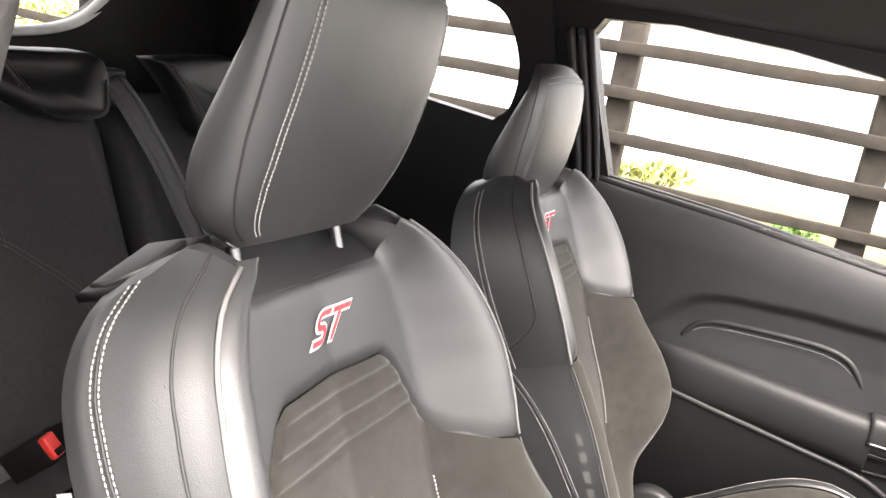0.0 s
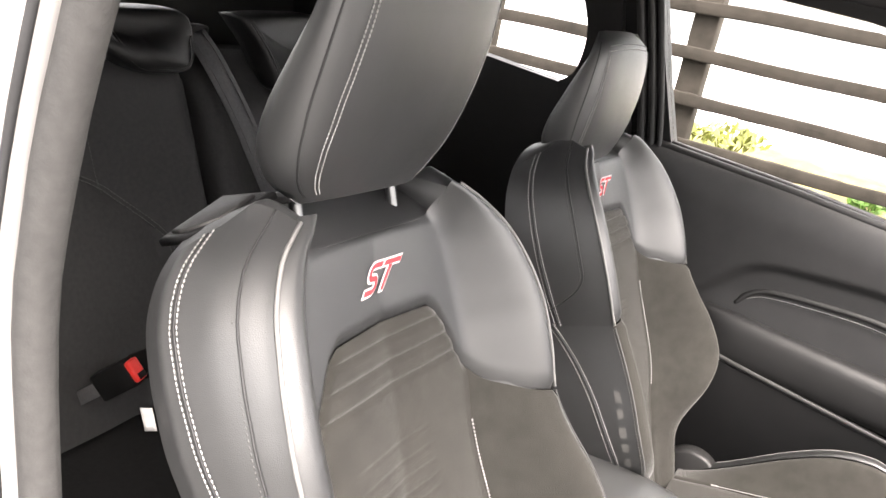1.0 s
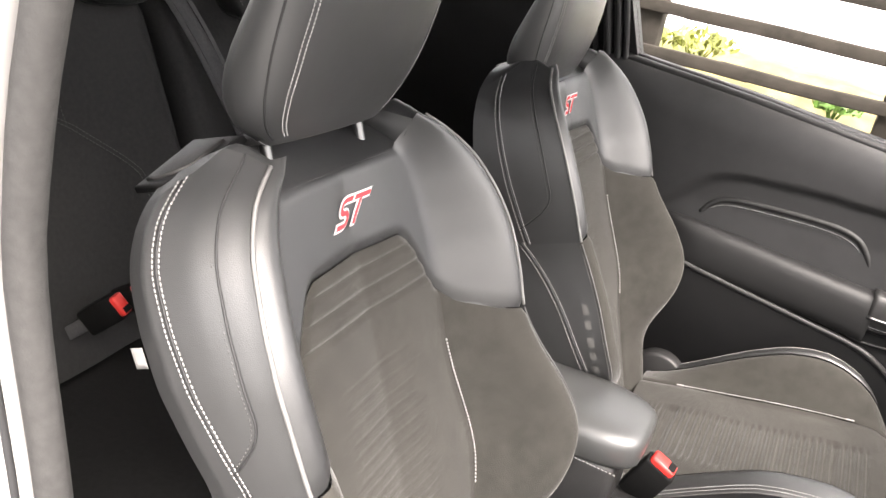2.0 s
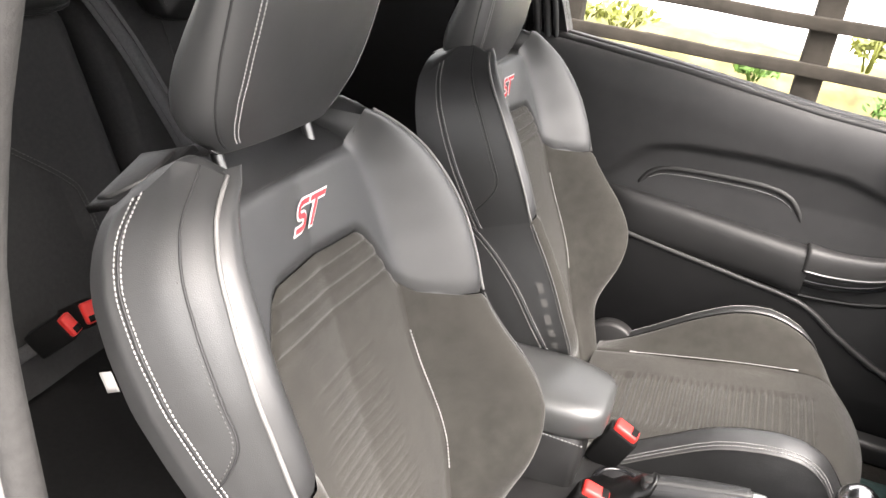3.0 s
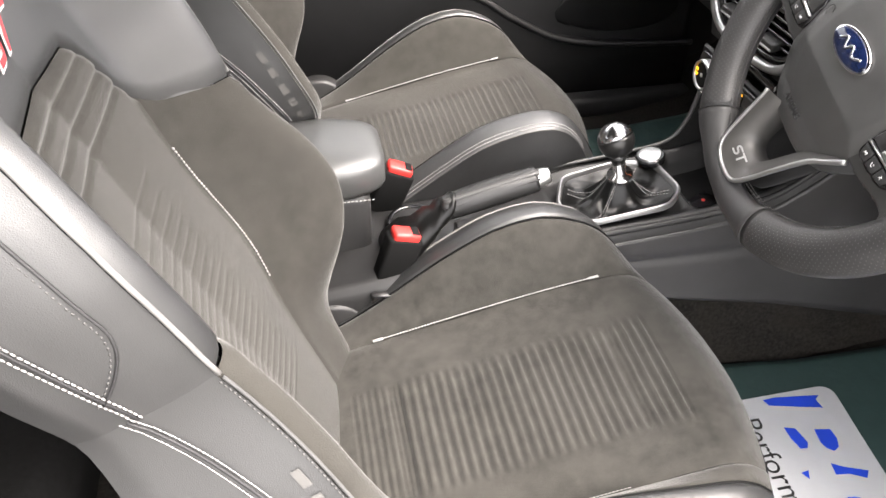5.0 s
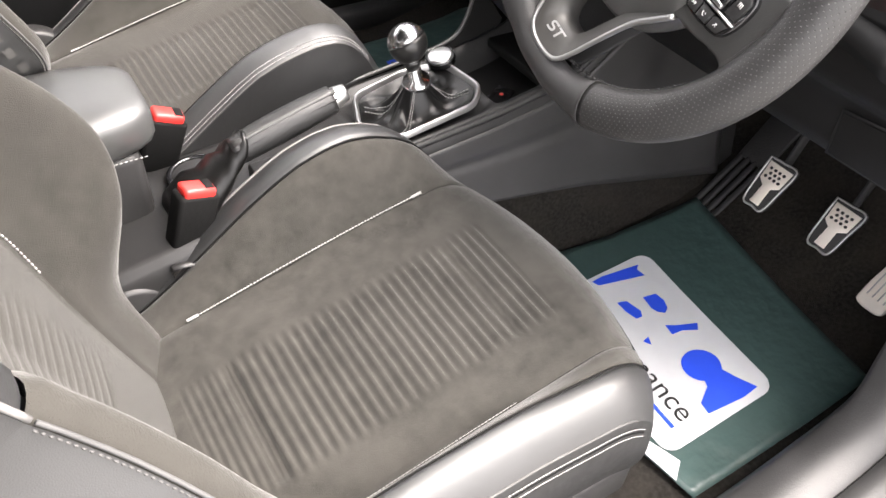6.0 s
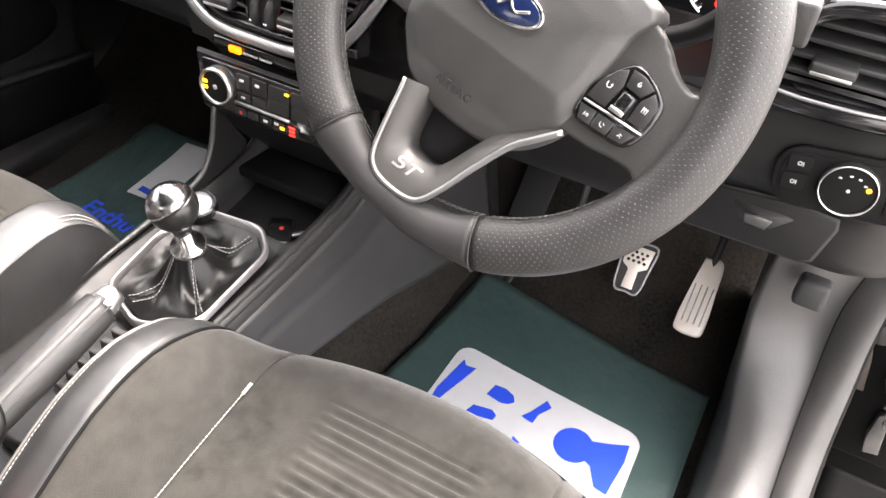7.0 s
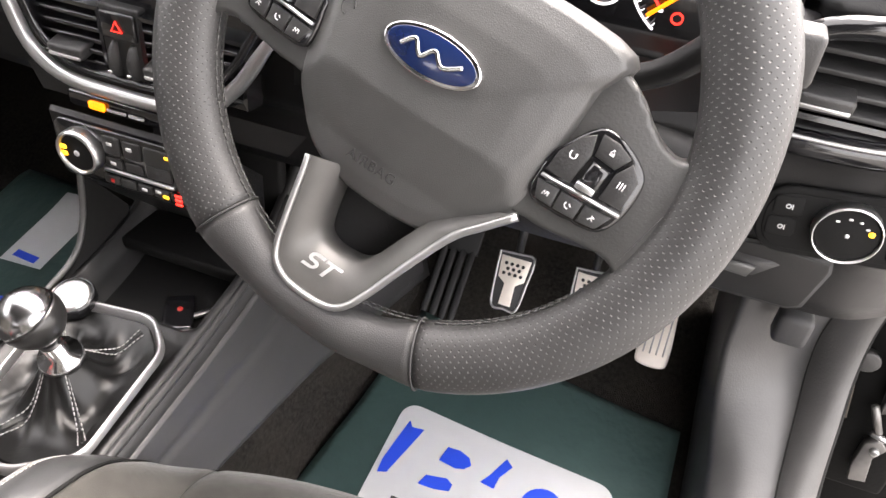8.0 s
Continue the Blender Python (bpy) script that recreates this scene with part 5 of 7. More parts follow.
# gloss strip with a fine bright line across the passenger's side
strip_line = spline([Vector((0.872, 0.105, 0.884)), Vector((0.900, 0.18, 0.880)), Vector((0.905, 0.30, 0.879)), Vector((0.908, 0.40, 0.879)), Vector((0.920, 0.48, 0.879)), Vector((0.936, 0.55, 0.879)), Vector((0.952, 0.62, 0.880)), Vector((0.968, 0.670, 0.882))], 40)
part("gloss_strip", tube([p - S0 for p in strip_line], 0.013, 10, flat=0.9), GLOSS, dash, "gloss black dashboard strip")
part("bright_line", tube([p + Vector((-0.010, 0, -0.010)) - S0 for p in strip_line], 0.0022, 8), TRIM, dash, "fine satin line")
# centre stack
stack = part("stack_column", loft([[Vector((x, y, z)) - S0 for x, y, z in r] for r in (
    [(0.90, 0.062, 0.60), (0.90, -0.10, 0.60), (0.90, -0.10, 0.685), (0.90, 0.062, 0.685)],
    [(0.823, 0.066, 0.683), (0.823, -0.10, 0.683), (0.823, -0.112, 0.755), (0.823, 0.070, 0.755)],
    [(0.818, 0.064, 0.688), (0.818, -0.098, 0.688), (0.818, -0.110, 0.752), (0.818, 0.068, 0.752)])]), SOFT, dash, smooth=False)
u_line = [(0.100, 0.960), (0.098, 0.900), (0.090, 0.850), (0.076, 0.810), (0.045, 0.789), (-0.007, 0.785), (-0.060, 0.786), (-0.100, 0.796), (-0.130, 0.822), (-0.152, 0.852), (-0.172, 0.885), (-0.185, 0.93)]
smooth_u = [(p.x, p.y) for p in spline([Vector((-y, z, 0)) for y, z in u_line], 60)]
part("vent_housing", prism(smooth_u, 0.014, axes(Vector((0.860, 0, 0)) - S0, (0, -1, 0), (0, 0, 1), (-1, 0, 0)), 0.0), GLOSS, dash, "gloss black vent surround", smooth=False)
part("stack_skirt", loft([[Vector((0.838, -x * f, z0 + (z - 0.785) * 0.0)) - S0 for x, z in smooth_u] for f, z0 in ((1.0, 0.785), (0.9, 0.76))], closed=False), SOFT, dash)
part("silver_trim", tube([Vector((0.824, -x, z)) - S0 for x, z in smooth_u], lambda f: 0.0064 * (0.35 + 0.65 * min(1.0, 5 * f, 5 * (1 - f))), 10), TRIM, dash, "satin silver trim round the centre vents")
part("silver_trim_inner", tube([Vector((0.832, -x * 0.93, z + 0.010)) - S0 for x, z in smooth_u], 0.004, 8), GLOSS, dash)


def vent(name, label, y0, y1, z0, z1, x, n, tab):
    root = thing(name, label, "air vent", "air vents", Matrix.Translation((x, (y0 + y1) / 2, (z0 + z1) / 2)))
    o = Vector((x, (y0 + y1) / 2, (z0 + z1) / 2))
    part("backing", box(x + 0.010, x + 0.014, y0, y1, z0, z1, m=Matrix.Translation(-o)), RUBBER, root)
    for k in range(n):
        z = z0 + (z1 - z0) * (k + 0.5) / n
        part("slat", box(-0.013, 0.010, y0 - o.y, y1 - o.y, -0.0022, 0.0022, 0.0012, m=Matrix.Translation((0, 0, z - o.z)) @ pose(0, 0, 0, 0, -14, 0)), GLOSS if n > 4 else HARD, root)
    ty = (y0 + y1) / 2 + tab
    part("tab", box(-0.024, -0.004, ty - 0.018 - o.y, ty + 0.018 - o.y, -0.006, 0.006, 0.003, m=Matrix.Translation((0, 0, (z0 + z1) / 2 - 0.010 - o.z)) @ pose(0, 0, 0, 0, -12, 0)), HARD, root, "sliding vent tab")
    part("tab_edge", box(-0.0255, -0.0235, ty - 0.016 - o.y, ty + 0.016 - o.y, -0.004, -0.001, 0.0005, m=Matrix.Translation((0, 0, (z0 + z1) / 2 - 0.010 - o.z)) @ pose(0, 0, 0, 0, -12, 0)), SATIN, root)
    part("frame", loft([[Vector((x - 0.012 + d, y, z)) - o for y, z in ((y0 - g, z0 - g), (y1 + g, z0 - g), (y1 + g, z1 + g), (y0 - g, z1 + g))] for g, d in ((0.0, 0.02), (0.0, 0.0), (0.004, -0.001), (0.006, 0.02))], caps=False), GLOSS, root, smooth=False)
    return root


vent("air_vent", "slatted black centre air vent beside the hazard switch", 0.010, 0.078, 0.800, 0.852, 0.848, 5, -0.002)
vent("air_vent", "slatted black centre air vent behind the steering wheel", -0.128, -0.036, 0.800, 0.852, 0.848, 5, 0.026)
side_vent = vent("air_vent", "slatted black air vent at the passenger end of the dashboard", 0.520, 0.622, 0.897, 0.950, 0.952, 4, 0.0)
side_vent.matrix_basis = side_vent.matrix_basis @ pose(0, 0, 0, 0, 0, -13)
hz = thing("hazard_switch", "black switch block with a red triangle and two thumbwheels", "switch", at=Matrix.Translation((0.842, -0.012, 0.826)))
part("plate", box(-0.006, 0.010, -0.021, 0.019, -0.034, 0.034, 0.002), HARD, hz)
part("button", box(-0.010, -0.004, -0.018, 0.016, 0.006, 0.030, 0.002), GLOSS, hz)
bm = tube([Vector((-0.0112, 0.006 * math.cos(a) - 0.001, 0.017 + 0.006 * math.sin(a))) for a in [math.pi / 2 + 2 * math.pi * k / 3 for k in range(3)]], 0.0008, 5, closed=True)
part("triangle", bm, RED_LIT, hz, "red warning triangle")
for y in (-0.012, 0.007):
    part("thumbwheel", disc(0.020, 0.006, axes((0.004, y - 0.003, -0.014), (1, 0, 0), (0, 0, 1), (0, 1, 0)), 0.001, 24), HARD, hz)
    part("chrome_dot", box(-0.019, -0.015, y - 0.002, y + 0.002, -0.022, -0.019, 0.0008), CHROME, hz)

# touchscreen above the vents
scr = thing("touchscreen", "lit touchscreen with a white and blue picture", "screen", at=Matrix.Translation((0.85, -0.07, 0.99)))
part("casing", box(-0.006, 0.03, -0.135, 0.135, -0.085, 0.085, 0.006), GLOSS, scr, "gloss black screen casing")
part("display", box(-0.0085, -0.0055, -0.118, 0.118, -0.058, 0.076, 0.0004), SCREEN, scr, "bright lit display")
part("blue_icon", box(-0.0100, -0.0084, 0.100, 0.114, -0.050, -0.034, 0.0002), emitter("blue picture", (0.02, 0.16, 0.75), 0.10), scr)
part("sidebar", box(-0.0095, -0.0083, 0.060, 0.117, -0.057, -0.052, 0.0002), emitter("lilac picture", (0.45, 0.42, 0.8), 0.14), scr)
part("volume_knob", disc(0.014, 0.016, axes((-0.004, 0.120, -0.098), (0, -1, 0), (0, 0, 1), (-1, 0, 0)), 0.002), SATIN, scr, "silver volume knob")
for k in range(4):
    part("button", box(-0.012, 0.0, 0.062 - 0.050 * k - 0.020, 0.062 - 0.050 * k + 0.020, -0.104, -0.094, 0.002), SATIN if k == 0 else GLOSS, scr)
part("key_bar", box(-0.004, 0.02, -0.150, 0.135, -0.112, -0.086, 0.004), GLOSS, scr)

# climate panel
cl = thing("climate_panel", "black climate control panel with a silver-ringed dial and lit marks", "control panel", at=Matrix.Translation((0.816, -0.02, 0.72)))
P0 = Vector((0.816, -0.02, 0.72))
face = lambda y, z, d=0.0: axes(Vector((0.816 - d, y, z)) - P0, (0, -1, 0), (0, 0, 1), (-1, 0, 0))
part("plate", prism(rounded(0.160, 0.060, 0.012), 0.004, face(-0.018, 0.7215), 0.0015), GLOSS, cl, "gloss black panel")
part("dial", disc(0.0185, 0.014, face(0.0305, 0.7255), 0.002), CAVITY, cl, "black rotary dial")
part("dial_ring", ring(0.0180, 0.0222, 0.013, face(0.0305, 0.7255)), SATIN, cl, "satin silver dial ring")
for z in (0.7295, 0.7225):
    part("lit_mark", prism(rounded(0.0065, 0.0042, 0.001), 0.001, face(0.0440, z, 0.0142)), AMBER, cl, "amber light")
part("fan_mark", disc(0.003, 0.0006, face(0.0305, 0.7255, 0.0142)), PRINT, cl)
part("strip", prism(rounded(0.075, 0.0036, 0.001), 0.002, face(-0.0265, 0.7105, 0.004)), SATIN, cl, "silver strip")
for k, (y, z, w, h) in enumerate(((-0.002, 0.738, 0.018, 0.018), (-0.024, 0.738, 0.018, 0.018), (-0.050, 0.738, 0.026, 0.018), (-0.078, 0.738, 0.022, 0.018), (-0.002, 0.720, 0.018, 0.010), (-0.024, 0.720, 0.018, 0.010), (-0.050, 0.722, 0.026, 0.014), (-0.078, 0.722, 0.022, 0.014),
                                     (0.004, 0.7005, 0.016, 0.009), (-0.014, 0.7005, 0.016, 0.009), (-0.032, 0.7005, 0.016, 0.009), (-0.050, 0.7005, 0.016, 0.009), (-0.068, 0.7005, 0.016, 0.009))):
    part("button", prism(rounded(w, h, 0.002), 0.002, face(y, z, 0.0042), 0.0006), HARD, cl)
for y, z in ((-0.001, 0.740), (-0.022, 0.740), (-0.002, 0.720), (-0.032, 0.7005), (-0.047, 0.7025)):
    part("mark", prism(rounded(0.006, 0.0035, 0.001), 0.0005, face(y, z, 0.0064)), PRINT, cl)
for y, z, w, h, mat in ((-0.055, 0.6995, 0.006, 0.0035, AMBER), (-0.062, 0.7425, 0.006, 0.003, AMBER), (0.003, 0.7000, 0.004, 0.004, RED)):
    part("lit_mark", prism(rounded(w, h, 0.001), 0.0005, face(y, z, 0.0064)), mat, cl, "small lit mark")
for k in range(3):
    part("lit_mark", prism(rounded(0.0075, 0.0028, 0.0008), 0.0005, face(-0.0685, 0.6955 + 0.0045 * k, 0.0066)), RED_LIT, cl, "red lit bar")
part("orange_lamp", prism(rounded(0.017, 0.008, 0.002), 0.002, axes(Vector((0.829, 0.0215, 0.7635)) - P0, (0, -1, 0), (0, 0, 1), (-1, 0, 0))), AMBER_ORANGE, cl, "orange airbag warning lamp")
for y0, y1 in ((0.011, -0.009), (-0.012, -0.028)):
    part("lamp_print", prism(rounded(y0 - y1, 0.003, 0.0008), 0.0015, axes(Vector((0.829, (y0 + y1) / 2, 0.7625)) - P0, (0, -1, 0), (0, 0, 1), (-1, 0, 0))), PRINT, cl)
part("lamp_strip", box(0.830 - P0.x, 0.86 - P0.x, -0.095 - P0.y, 0.055 - P0.y, 0.7555 - P0.z, 0.772 - P0.z, 0.003), GLOSS, cl)

# driver's end of the dashboard: vent, trim, light switch, fuse cover
vent("air_vent", "wide slatted grey air vent at the dashboard's end", -0.625, -0.522, 0.890, 0.945, 0.882, 4, 0.018)
end = thing("dash_end_trim", "gloss black and silver trim under the end vent", "trim", at=Matrix.Translation((0.866, -0.575, 0.875)))
part("gloss_bar", tube(spline([Vector((0.004, 0.075, -0.002)), Vector((0.0, 0.03, -0.004)), Vector((0.0, -0.03, -0.001)), Vector((0.006, -0.075, 0.008))], 20), 0.010, 10), GLOSS, end)
part("bright_line", tube(spline([Vector((-0.008, 0.072, 0.006)), Vector((-0.0105, 0.03, 0.004)), Vector((-0.0105, -0.03, 0.007)), Vector((-0.002, -0.075, 0.016))], 20), 0.0016, 8), TRIM, end)
part("top_bow", tube(spline([Vector((0.0, 0.062, 0.05)), Vector((0.0, 0.035, 0.074)), Vector((0.0, -0.01, 0.082)), Vector((0.008, -0.07, 0.084))], 20), 0.008, 10), GLOSS, end)
ls = thing("light_switch", "round headlamp switch with a silver ring and small white symbols", "switch", at=Matrix.Translation((0.874, -0.605, 0.811)))
lf = lambda y, z, d=0.0: axes(Vector((-d, y, z)), (0, -1, 0.12), (0, 0.12, 1), (-1, 0, 0))
part("bezel", prism(rounded(0.118, 0.058, 0.022), 0.004, lf(0.002, -0.001), 0.002), CAVITY, ls)
part("plate", prism(rounded(0.108, 0.048, 0.018), 0.005, lf(0.002, -0.001), 0.001), CAVITY, ls)
part("dial", disc(0.0215, 0.013, lf(0, 0), 0.001), CAVITY, ls, "black rotary switch")
part("dial_ring", ring(0.0218, 0.0236, 0.012, lf(0, 0)), SATIN, ls, "silver ring")
for a in (135, 100, 70, 40):
    part("mark", prism(rounded(0.0028, 0.0016, 0.0006), 0.0004, lf(-0.014 * math.cos(radians(a)), 0.014 * math.sin(radians(a)), 0.0131)), PRINT, ls)
part("mark", disc(0.0016, 0.0004, lf(0, 0, 0.0131)), PRINT, ls)
part("lit_mark", disc(0.0022, 0.0006, lf(-0.0145, 0.006, 0.0131)), AMBER, ls, "amber light")
for y, z in ((0.043, 0.008), (0.043, -0.010), (-0.042, 0.010), (-0.042, -0.008)):
    part("button", prism(rounded(0.020, 0.016, 0.003), 0.0062, lf(y, z), 0.0008), CAVITY, ls)
    part("mark", ring(0.0012, 0.0020, 0.0004, lf(y, z, 0.0063), 12), PRINT, ls)
    part("mark", prism(rounded(0.0008, 0.0042, 0.0002), 0.0004, lf(y - 0.0028, z, 0.0063)), PRINT, ls)
fb = thing("fuse_cover", "dark grey storage flap with a recessed handle under the dashboard", "storage flap", at=Matrix.Translation((0.897, -0.575, 0.735)))
ff = lambda y, z, d=0.0: axes(Vector((-d, y, z)), (0, -1, 0), (-0.12, 0, 1), (-1, 0, -0.12))
part("flap", prism([(-0.105, 0.022), (-0.010, 0.032), (0.038, 0.029), (0.0405, 0.020), (0.033, -0.022), (0.024, -0.0275), (-0.105, -0.029)], 0.0022, ff(0, 0), 0.0015), SOFT, fb)
part("gap_line", prism([(-0.107, 0.024), (-0.010, 0.0345), (0.0395, 0.0315), (0.0425, 0.020), (0.035, -0.023), (0.024, -0.0295), (-0.107, -0.031)], 0.0008, ff(0, 0)), RUBBER, fb)
part("handle_recess", prism([(-0.052, 0.018), (-0.042, 0.0), (-0.012, -0.002), (0.004, 0.016), (-0.002, 0.018)], 0.0028, ff(0, 0)), RUBBER, fb)
part("handle", prism([(-0.040, 0.009), (-0.036, -0.002), (-0.016, -0.003), (-0.012, 0.009)], 0.0065, ff(0, 0), 0.002), COVER, fb)

# instrument cluster
ic = thing("instrument_cluster", "lit instrument cluster with white scales and orange needles", "instruments", at=Matrix.Translation((0.955, -0.335, 0.94)))
part("face", box(0.0, 0.02, -0.175, 0.16, -0.060, 0.075, 0.01), GLOSS, ic)
cf = lambda y, z, d=0.0: axes(Vector((-d, y, z)), (0, -1, 0), (0, 0, 1), (-1, 0, 0))


def arc(r, a0, a1, y, z, rad=0.0014, n=24):
    return tube([Vector((-0.002, y - r * math.cos(radians(a0 + (a1 - a0) * k / n)), z + r * math.sin(radians(a0 + (a1 - a0) * k / n)))) for k in range(n + 1)], rad, 5)


for y, turn in ((-0.125, 1), (0.081, 1)):
    part("scale", arc(0.055, 150, 238, y, 0.0, 0.0010), WHITE_LIT, ic, "white lit scale")
    part("inner_scale", arc(0.040, 150, 225, y, 0.0, 0.0012), RED_LIT, ic, "red lit scale")
    part("needle", tube([Vector((-0.004, y + 0.036, -0.036)), Vector((-0.004, y - 0.006, 0.004))], 0.0018, 6), AMBER_ORANGE, ic, "orange needle")
    for a in range(155, 240, 8):
        part("tick", tube([Vector((-0.003, y - r * math.cos(radians(a)), r * math.sin(radians(a)))) for r in (0.050, 0.056)], 0.0004, 5), WHITE_LIT, ic)
    for a in (165, 228):
        part("dial_figure", prism(rounded(0.005, 0.003, 0.001), 0.0006, cf(y - 0.049 * math.cos(radians(a)) * 0.84, 0.049 * math.sin(radians(a)) * 0.84, 0.002)), WHITE_LIT, ic)
for y in (-0.051, 0.007):
    part("small_gauge", arc(0.017, 200, 340, y, -0.018, 0.0011), WHITE_LIT, ic)
    part("needle", tube([Vector((-0.004, y + 0.002, -0.032)), Vector((-0.004, y + 0.003, -0.016))], 0.0012, 5), AMBER_ORANGE, ic)
    for dy in (-0.012, 0.0, 0.012):
        part("dial_figure", prism(rounded(0.004, 0.004, 0.001), 0.0006, cf(y + dy, -0.014, 0.002)), WHITE_LIT, ic)
cu = bpy.data.curves.new("figure", 'FONT')
cu.body, cu.size, cu.extrude, cu.align_x, cu.align_y = "20", 0.0085, 0.0003, 'CENTER', 'CENTER'
tmp = bpy.data.objects.new("figure", cu)
fig_me = bpy.data.meshes.new_from_object(tmp)
bpy.data.objects.remove(tmp)
fig_me.materials.append(WHITE_LIT)
fig = new("dial_figure", fig_me)
fig.parent = ic
fig.matrix_basis = cf(-0.083, -0.016, 0.003)
part("warning_lamp", ring(0.0035, 0.005, 0.001, cf(-0.112, -0.035)), RED_LIT, ic)
hood = spline([(-0.07, 0.17, -0.06), (-0.075, 0.165, 0.03), (-0.075, 0.12, 0.085), (-0.08, 0.0, 0.10), (-0.075, -0.14, 0.085), (-0.07, -0.185, 0.02), (-0.05, -0.185, -0.06)], 40)
rings = [[p + Vector((dx, 0, dz)) for dx, dz in ((0, 0), (0.10, 0.0), (0.12, 0.012), (0.0, 0.014))] for p in hood]
part("hood", loft(rings), SOFT, ic, "black cowl over the instruments")
part("lower_cowl", sheet(lambda p, q: Vector((-0.10 + 0.10 * q, -0.175 + 0.345 * p, -0.080 + 0.022 * q - 0.02 * (2 * p - 1) ** 2 * (1 - q))), 24, 6, skirt=(0, 0, -0.02)), SOFT, ic)

# ---------------------------------------------------------------- steering wheel
TILT_W, TURN_W = 24.0, -18.0
wn_ = Vector((-math.cos(radians(TILT_W)), 0, math.sin(radians(TILT_W))))
wu = Vector((math.sin(radians(TILT_W)), 0, math.cos(radians(TILT_W))))
wheel = thing("steering_wheel", "flat-bottomed black leather steering wheel with perforated grips", "steering wheel",
              at=axes((0.7275, -0.333, 0.9205), (0, -1, 0), wu, wn_) @ pose(0, 0, 0, 0, 0, TURN_W))


def rim_c(a):
    """Centre line of the rim; a in degrees from straight down, to the right."""
    r = 0.1662
    x, y = r * math.sin(radians(a)), -r * math.cos(radians(a))
    flat = 0.1650
    if y < -flat + 0.004:
        y = max(y, -flat - 0.3 * (-flat - y) * 0.1)
    return Vector((x, y, 0))


def rim_piece(a0, a1, mat, name, label="", grow=0.0, dots=False):
    n = max(8, int(abs(a1 - a0) / 2.5))
    rings = []
    for k in range(n + 1):
        a = a0 + (a1 - a0) * k / n
        c = rim_c(a)
        d = (rim_c(a + 1) - rim_c(a - 1)).normalized()
        o = Vector((d.y, -d.x, 0))
        low = min(1.0, max(0.0, (30 - abs(((a + 180) % 360) - 180)) / 16))
        f = 1.0 - 0.28 * low * low * (3 - 2 * low) + 0.10 * math.exp(-((abs(((a + 180) % 360) - 180) - 125) / 14) ** 2)
        rings.append([c + o * ((0.0226 * f + grow) * math.cos(b)) + Vector((0, 0, (0.0185 * f + grow) * math.sin(b))) for b in [2 * math.pi * j / 20 for j in range(20)]])
    bm = loft(rings)
    lay = bm.loops.layers.uv.new("UVMap")
    bm.verts.index_update()
    for f in bm.faces:
        js = [v.index % 20 for v in f.verts]
        wrap = 19 in js and 0 in js
        for l in f.loops:
            k, j = divmod(l.vert.index, 20)
            if wrap and j == 0:
                j = 20
            s_, c_ = k / n * abs(a1 - a0) / 360 * 1.065, j / 20 * 0.113
            l[lay].uv = ((s_ + c_) / 0.0052, (s_ - c_) / 0.0052)
    return part(name, bm, mat, wheel, label)


WHEEL_LEATHER = material("smooth wheel leather", (0.031, 0.0308, 0.031), 0.50, vary=0.1, bump=0.2, bump_scale=700, cells=True, big=0.2, spec=0.5, wave=0.1)
PERF = material("perforated black leather", (0.030, 0.0298, 0.030), 0.46, vary=0.1, bump=0.25, bump_scale=420, cells=True)
t = PERF.node_tree
uv = t.nodes.new("ShaderNodeUVMap")
uv.uv_map = "UVMap"
vo = t.nodes.new("ShaderNodeTexVoronoi")
vo.voronoi_dimensions = '2D'
vo.inputs["Scale"].default_value, vo.inputs["Randomness"].default_value = 1.0, 0.0
t.links.new(uv.outputs["UV"], vo.inputs["Vector"])
cr = t.nodes.new("ShaderNodeValToRGB")
cr.color_ramp.elements[0].position, cr.color_ramp.elements[1].position = 0.09, 0.18
t.links.new(vo.outputs["Distance"], cr.inputs["Fac"])
bp = t.nodes.new("ShaderNodeBump")
bp.inputs["Strength"].default_value, bp.inputs["Distance"].default_value = 0.6, 0.0008
t.links.new(cr.outputs["Color"], bp.inputs["Height"])
t.links.new(bp.outputs["Normal"], t.nodes["Principled BSDF"].inputs["Normal"])
base = t.nodes["Principled BSDF"].inputs["Base Color"].links[0].from_socket
dots = t.nodes.new("ShaderNodeMix")
dots.data_type = 'RGBA'
t.links.new(cr.outputs["Color"], dots.inputs["Factor"])
# Dots paler than the leather: glints on the hole rims put into the colour.
dots.inputs["A"].default_value = (0.060, 0.060, 0.059, 1)
t.links.new(base, dots.inputs["B"])
t.links.new(dots.outputs["Result"], t.nodes["Principled BSDF"].inputs["Base Color"])

rim_piece(-28.5, 26.5, WHEEL_LEATHER, "lower_rim", "smooth leather rim section", 0.0004)
rim_piece(26.5, 150, PERF, "grip", "perforated leather grip")
rim_piece(-28.5, -150, PERF, "grip", "perforated leather grip")
rim_piece(150, 210, WHEEL_LEATHER, "upper_rim", "smooth leather rim section", 0.0003)
for a in (-28.5, 26.5, 150, -150):
    c = rim_c(a)
    d = (rim_c(a + 1) - rim_c(a - 1)).normalized()
    o = Vector((d.y, -d.x, 0))
    part("seam", tube([c + o * (0.0231 * math.cos(b)) + Vector((0, 0, 0.0190 * math.sin(b))) for b in [2 * math.pi * j / 24 for j in range(24)]], 0.0009, 5, closed=True), RUBBER, wheel)
for a0, a1 in ((-118, -30), (30, 62), (-26, 26)):
    for dz in (-0.003, 0.003):
        row = []
        for k in range(60):
            a = a0 + (a1 - a0) * k / 59
            c = rim_c(a)
            row.append(c - c.normalized() * 0.0228 + Vector((0, 0, dz + 0.001)))
        part("stitching", stitches(row, 0.005, 0.0042, 0.0006), THREAD_MID, wheel)

